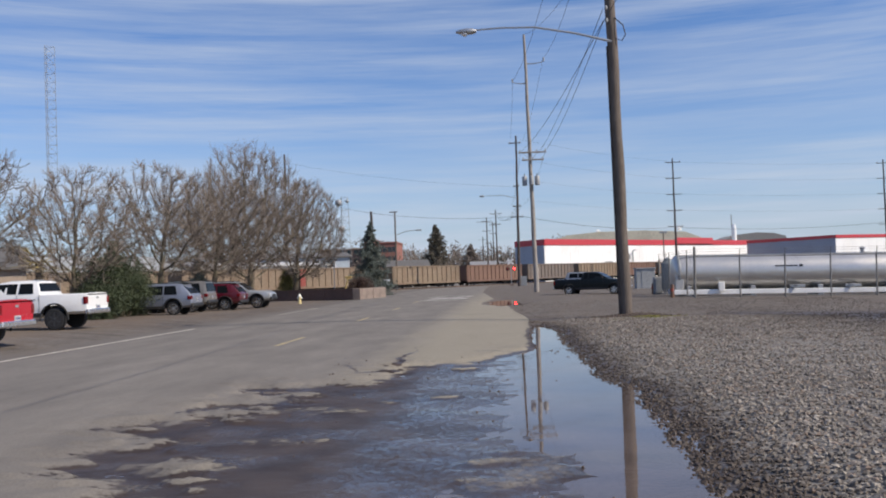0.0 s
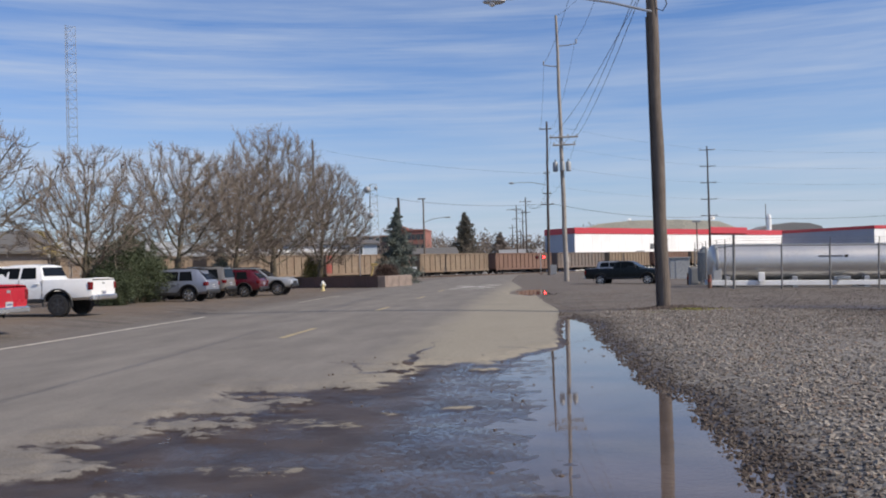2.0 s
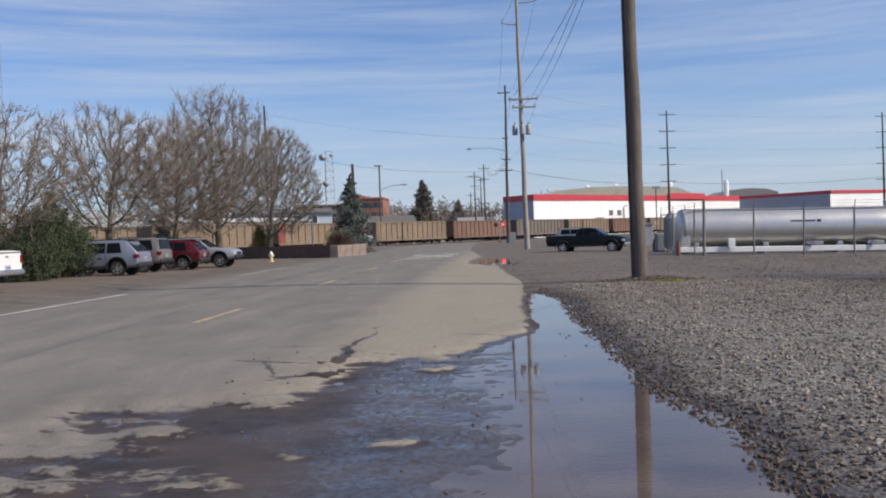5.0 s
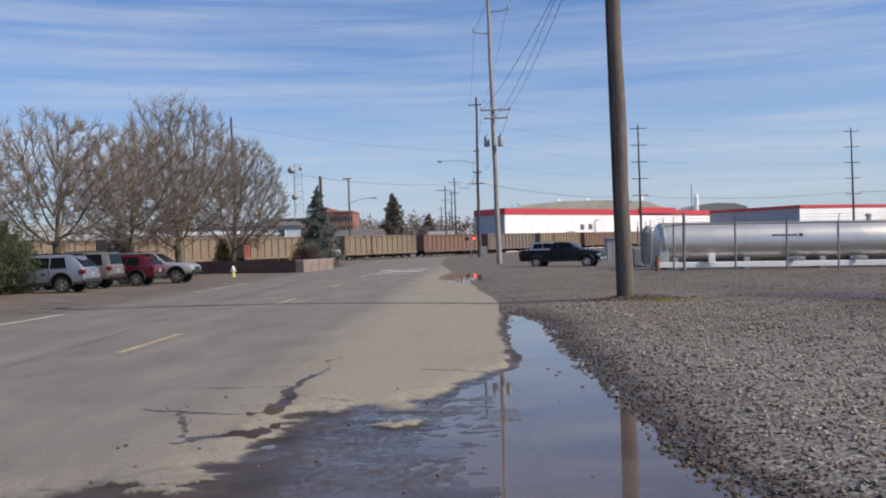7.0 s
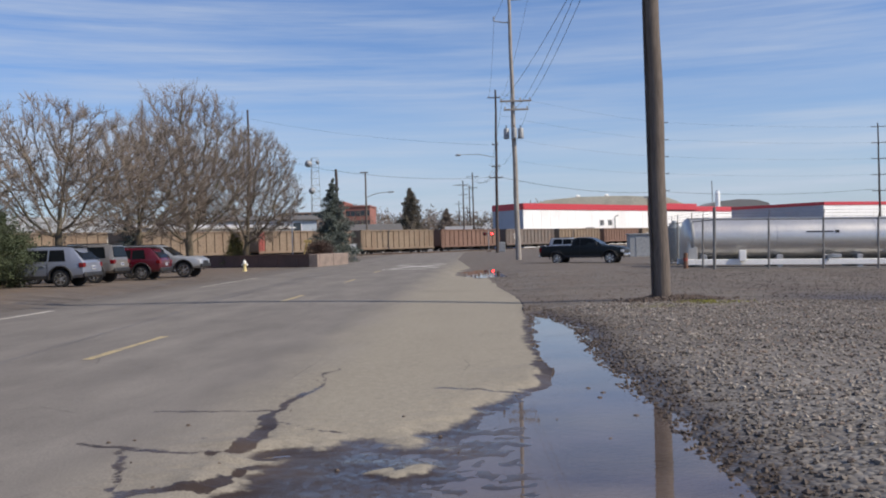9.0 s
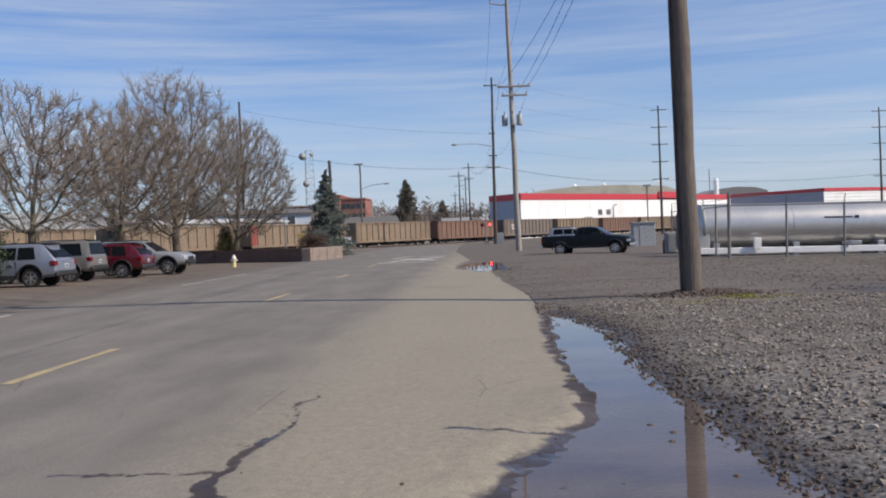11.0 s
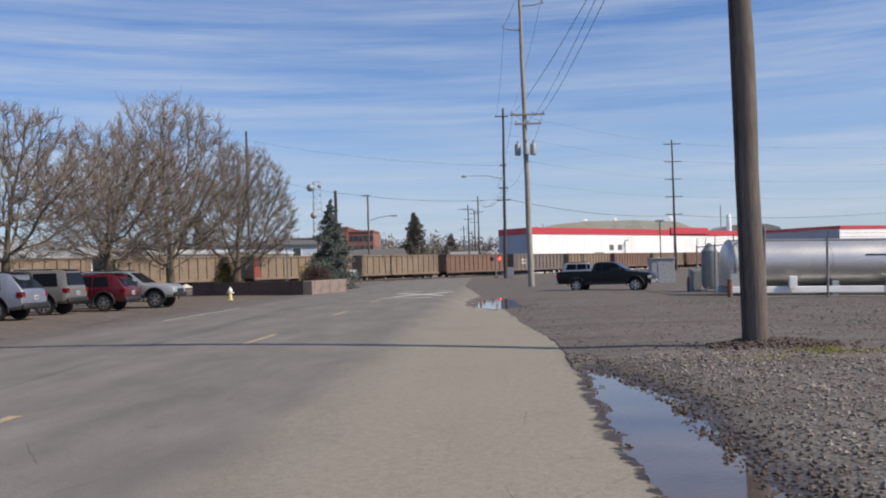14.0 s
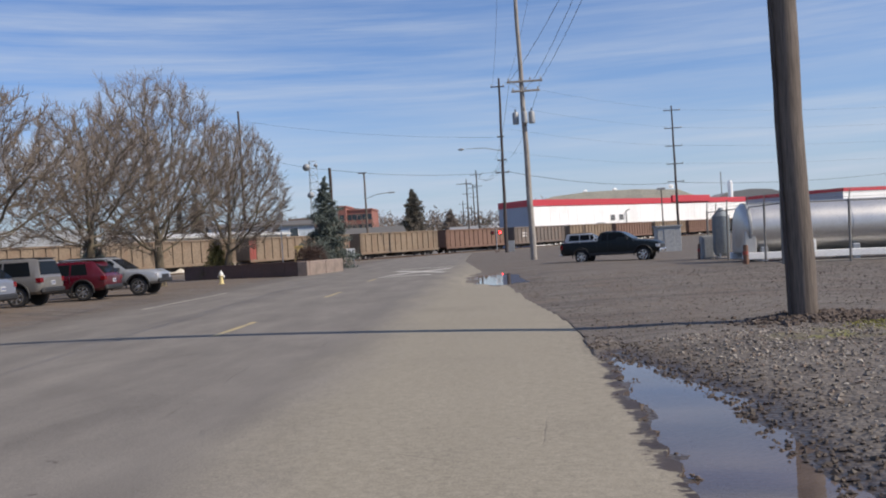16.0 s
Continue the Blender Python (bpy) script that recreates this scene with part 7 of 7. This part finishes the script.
def stones(n, fx, size_lo, size_hi, seed, name, label, m):
    rg = np.random.RandomState(seed)
    base = np.array([(1, 0, 0), (-1, 0, 0), (0, 1, 0), (0, -1, 0), (0, 0, 1), (0, 0, -1)], float)
    tri = np.array([(0, 2, 4), (2, 1, 4), (1, 3, 4), (3, 0, 4), (2, 0, 5), (1, 2, 5), (3, 1, 5), (0, 3, 5)])
    allv, allf, k = [], [], 0
    while k < n:
        x, y = fx(rg)
        if name != "edge_debris" and x < lerp(y, SHORE) - 0.12 - 0.25 * rg.rand() ** 3 and y < 36:
            continue
        if name != "edge_debris" and x < lerp(y, EDGE) + 0.1 and y > 34:
            continue
        s = size_lo + (size_hi - size_lo) * rg.rand() ** 2
        q = base * (s * rg.uniform(0.6, 1.35, (6, 1)))
        a, b = rg.uniform(0, 6.28, 2)
        ca, sa, cb, sb = math.cos(a), math.sin(a), math.cos(b), math.sin(b)
        q = q @ np.array([(ca, -sa, 0), (sa, ca, 0), (0, 0, 1)]) @ np.array([(1, 0, 0), (0, cb, -sb), (0, sb, cb)])
        q[:, 2] *= 0.7
        allv.append(q + (x, y, ground_z(x, y) + s * 0.22))
        allf.append(tri + 6 * k)
        k += 1
    g = Geo()
    g.v, g.f = np.concatenate(allv).tolist(), np.concatenate(allf).tolist()
    g.mi = [0] * len(g.f)
    single(name, g, m, label, "gravel", kind="stuff", smooth=False)


def near_lot(rg):
    y = 9 + 27.5 * rg.rand() ** 1.5
    return lerp(y, SHORE) - 0.2 + (3.0 + 0.33 * (y - 5)) * rg.rand() ** 1.1, y


PEBBLE = pebble_mat()


def fringe(rg):
    y = 25 + 12.5 * rg.rand()
    return lerp(y, EDGE) + 0.08 + 0.16 * rg.normal(), y


stones(64000, near_lot, 0.012, 0.037, 5, "gravel", "coarse grey crushed stone beside the puddle", PEBBLE)
stones(1100, lambda rg: (5.0 + rg.normal() * 0.6, 37.6 + rg.normal() * 0.4), 0.02, 0.075, 6, "rubble", "broken asphalt rubble and clods round the pole foot", mat("dark_rubble", (0.10, 0.075, 0.06), 0.95))
stones(15000, lambda rg: (0.6 + 19 * rg.rand(), 33 + 27 * rg.rand() ** 1.4), 0.010, 0.030, 8, "gravel", "sparse grey stones scattered over the packed lot", PEBBLE)
stones(1100, fringe, 0.008, 0.03, 12, "edge_debris", "dark grit and mud crumbs along the asphalt edge", MATS["dark_rubble"])
rnd = random.Random(44)
pts = []
for _ in range(1500):
    x, y = 5.6 + rnd.gauss(0, 0.42), 36.1 + rnd.gauss(0, 0.28)
    if n2(x, y, 2.2, 3) > -0.05:
        pts.append((x, y, ground_z(x, y) + rnd.uniform(0.0, 0.05)))
single("moss", leaves(pts, 0.022, rnd, 0.6), mat("yellow_green_moss", (0.24, 0.23, 0.045), 0.9, vary=0.5, bump=0), "yellow-green moss round the rubble at the pole foot", "moss", kind="stuff", smooth=False)
rg = np.random.RandomState(9)
g = Geo()
for _ in range(70):
    x, y = rg.uniform(-3.0, 1.6), rg.uniform(9, 25)
    s = rg.uniform(0.008, 0.022)
    g.lathe([(s * 0.6, -0.01), (s, s * 0.3), (s * 0.5, s * 0.8)], 5, pose(x, y, max(WATER - 0.01, road_z(x, y)), rg.uniform(-20, 20), 0, rg.uniform(0, 360)))
for x, y in ((1.55, 24.6), (1.75, 23.6), (1.5, 25.2), (1.62, 24.9), (1.9, 22.2), (0.2, 14.5), (0.75, 14.4)):
    g.lathe([(0.03, -0.05), (0.028, 0.004), (0.01, 0.012)], 5, pose(x, y, WATER, 8, 5, x * 70))
single("mud_clods", g, MATS["dark_rubble"], "small dark mud clods in the wet road edge", "mud", kind="stuff", smooth=False)
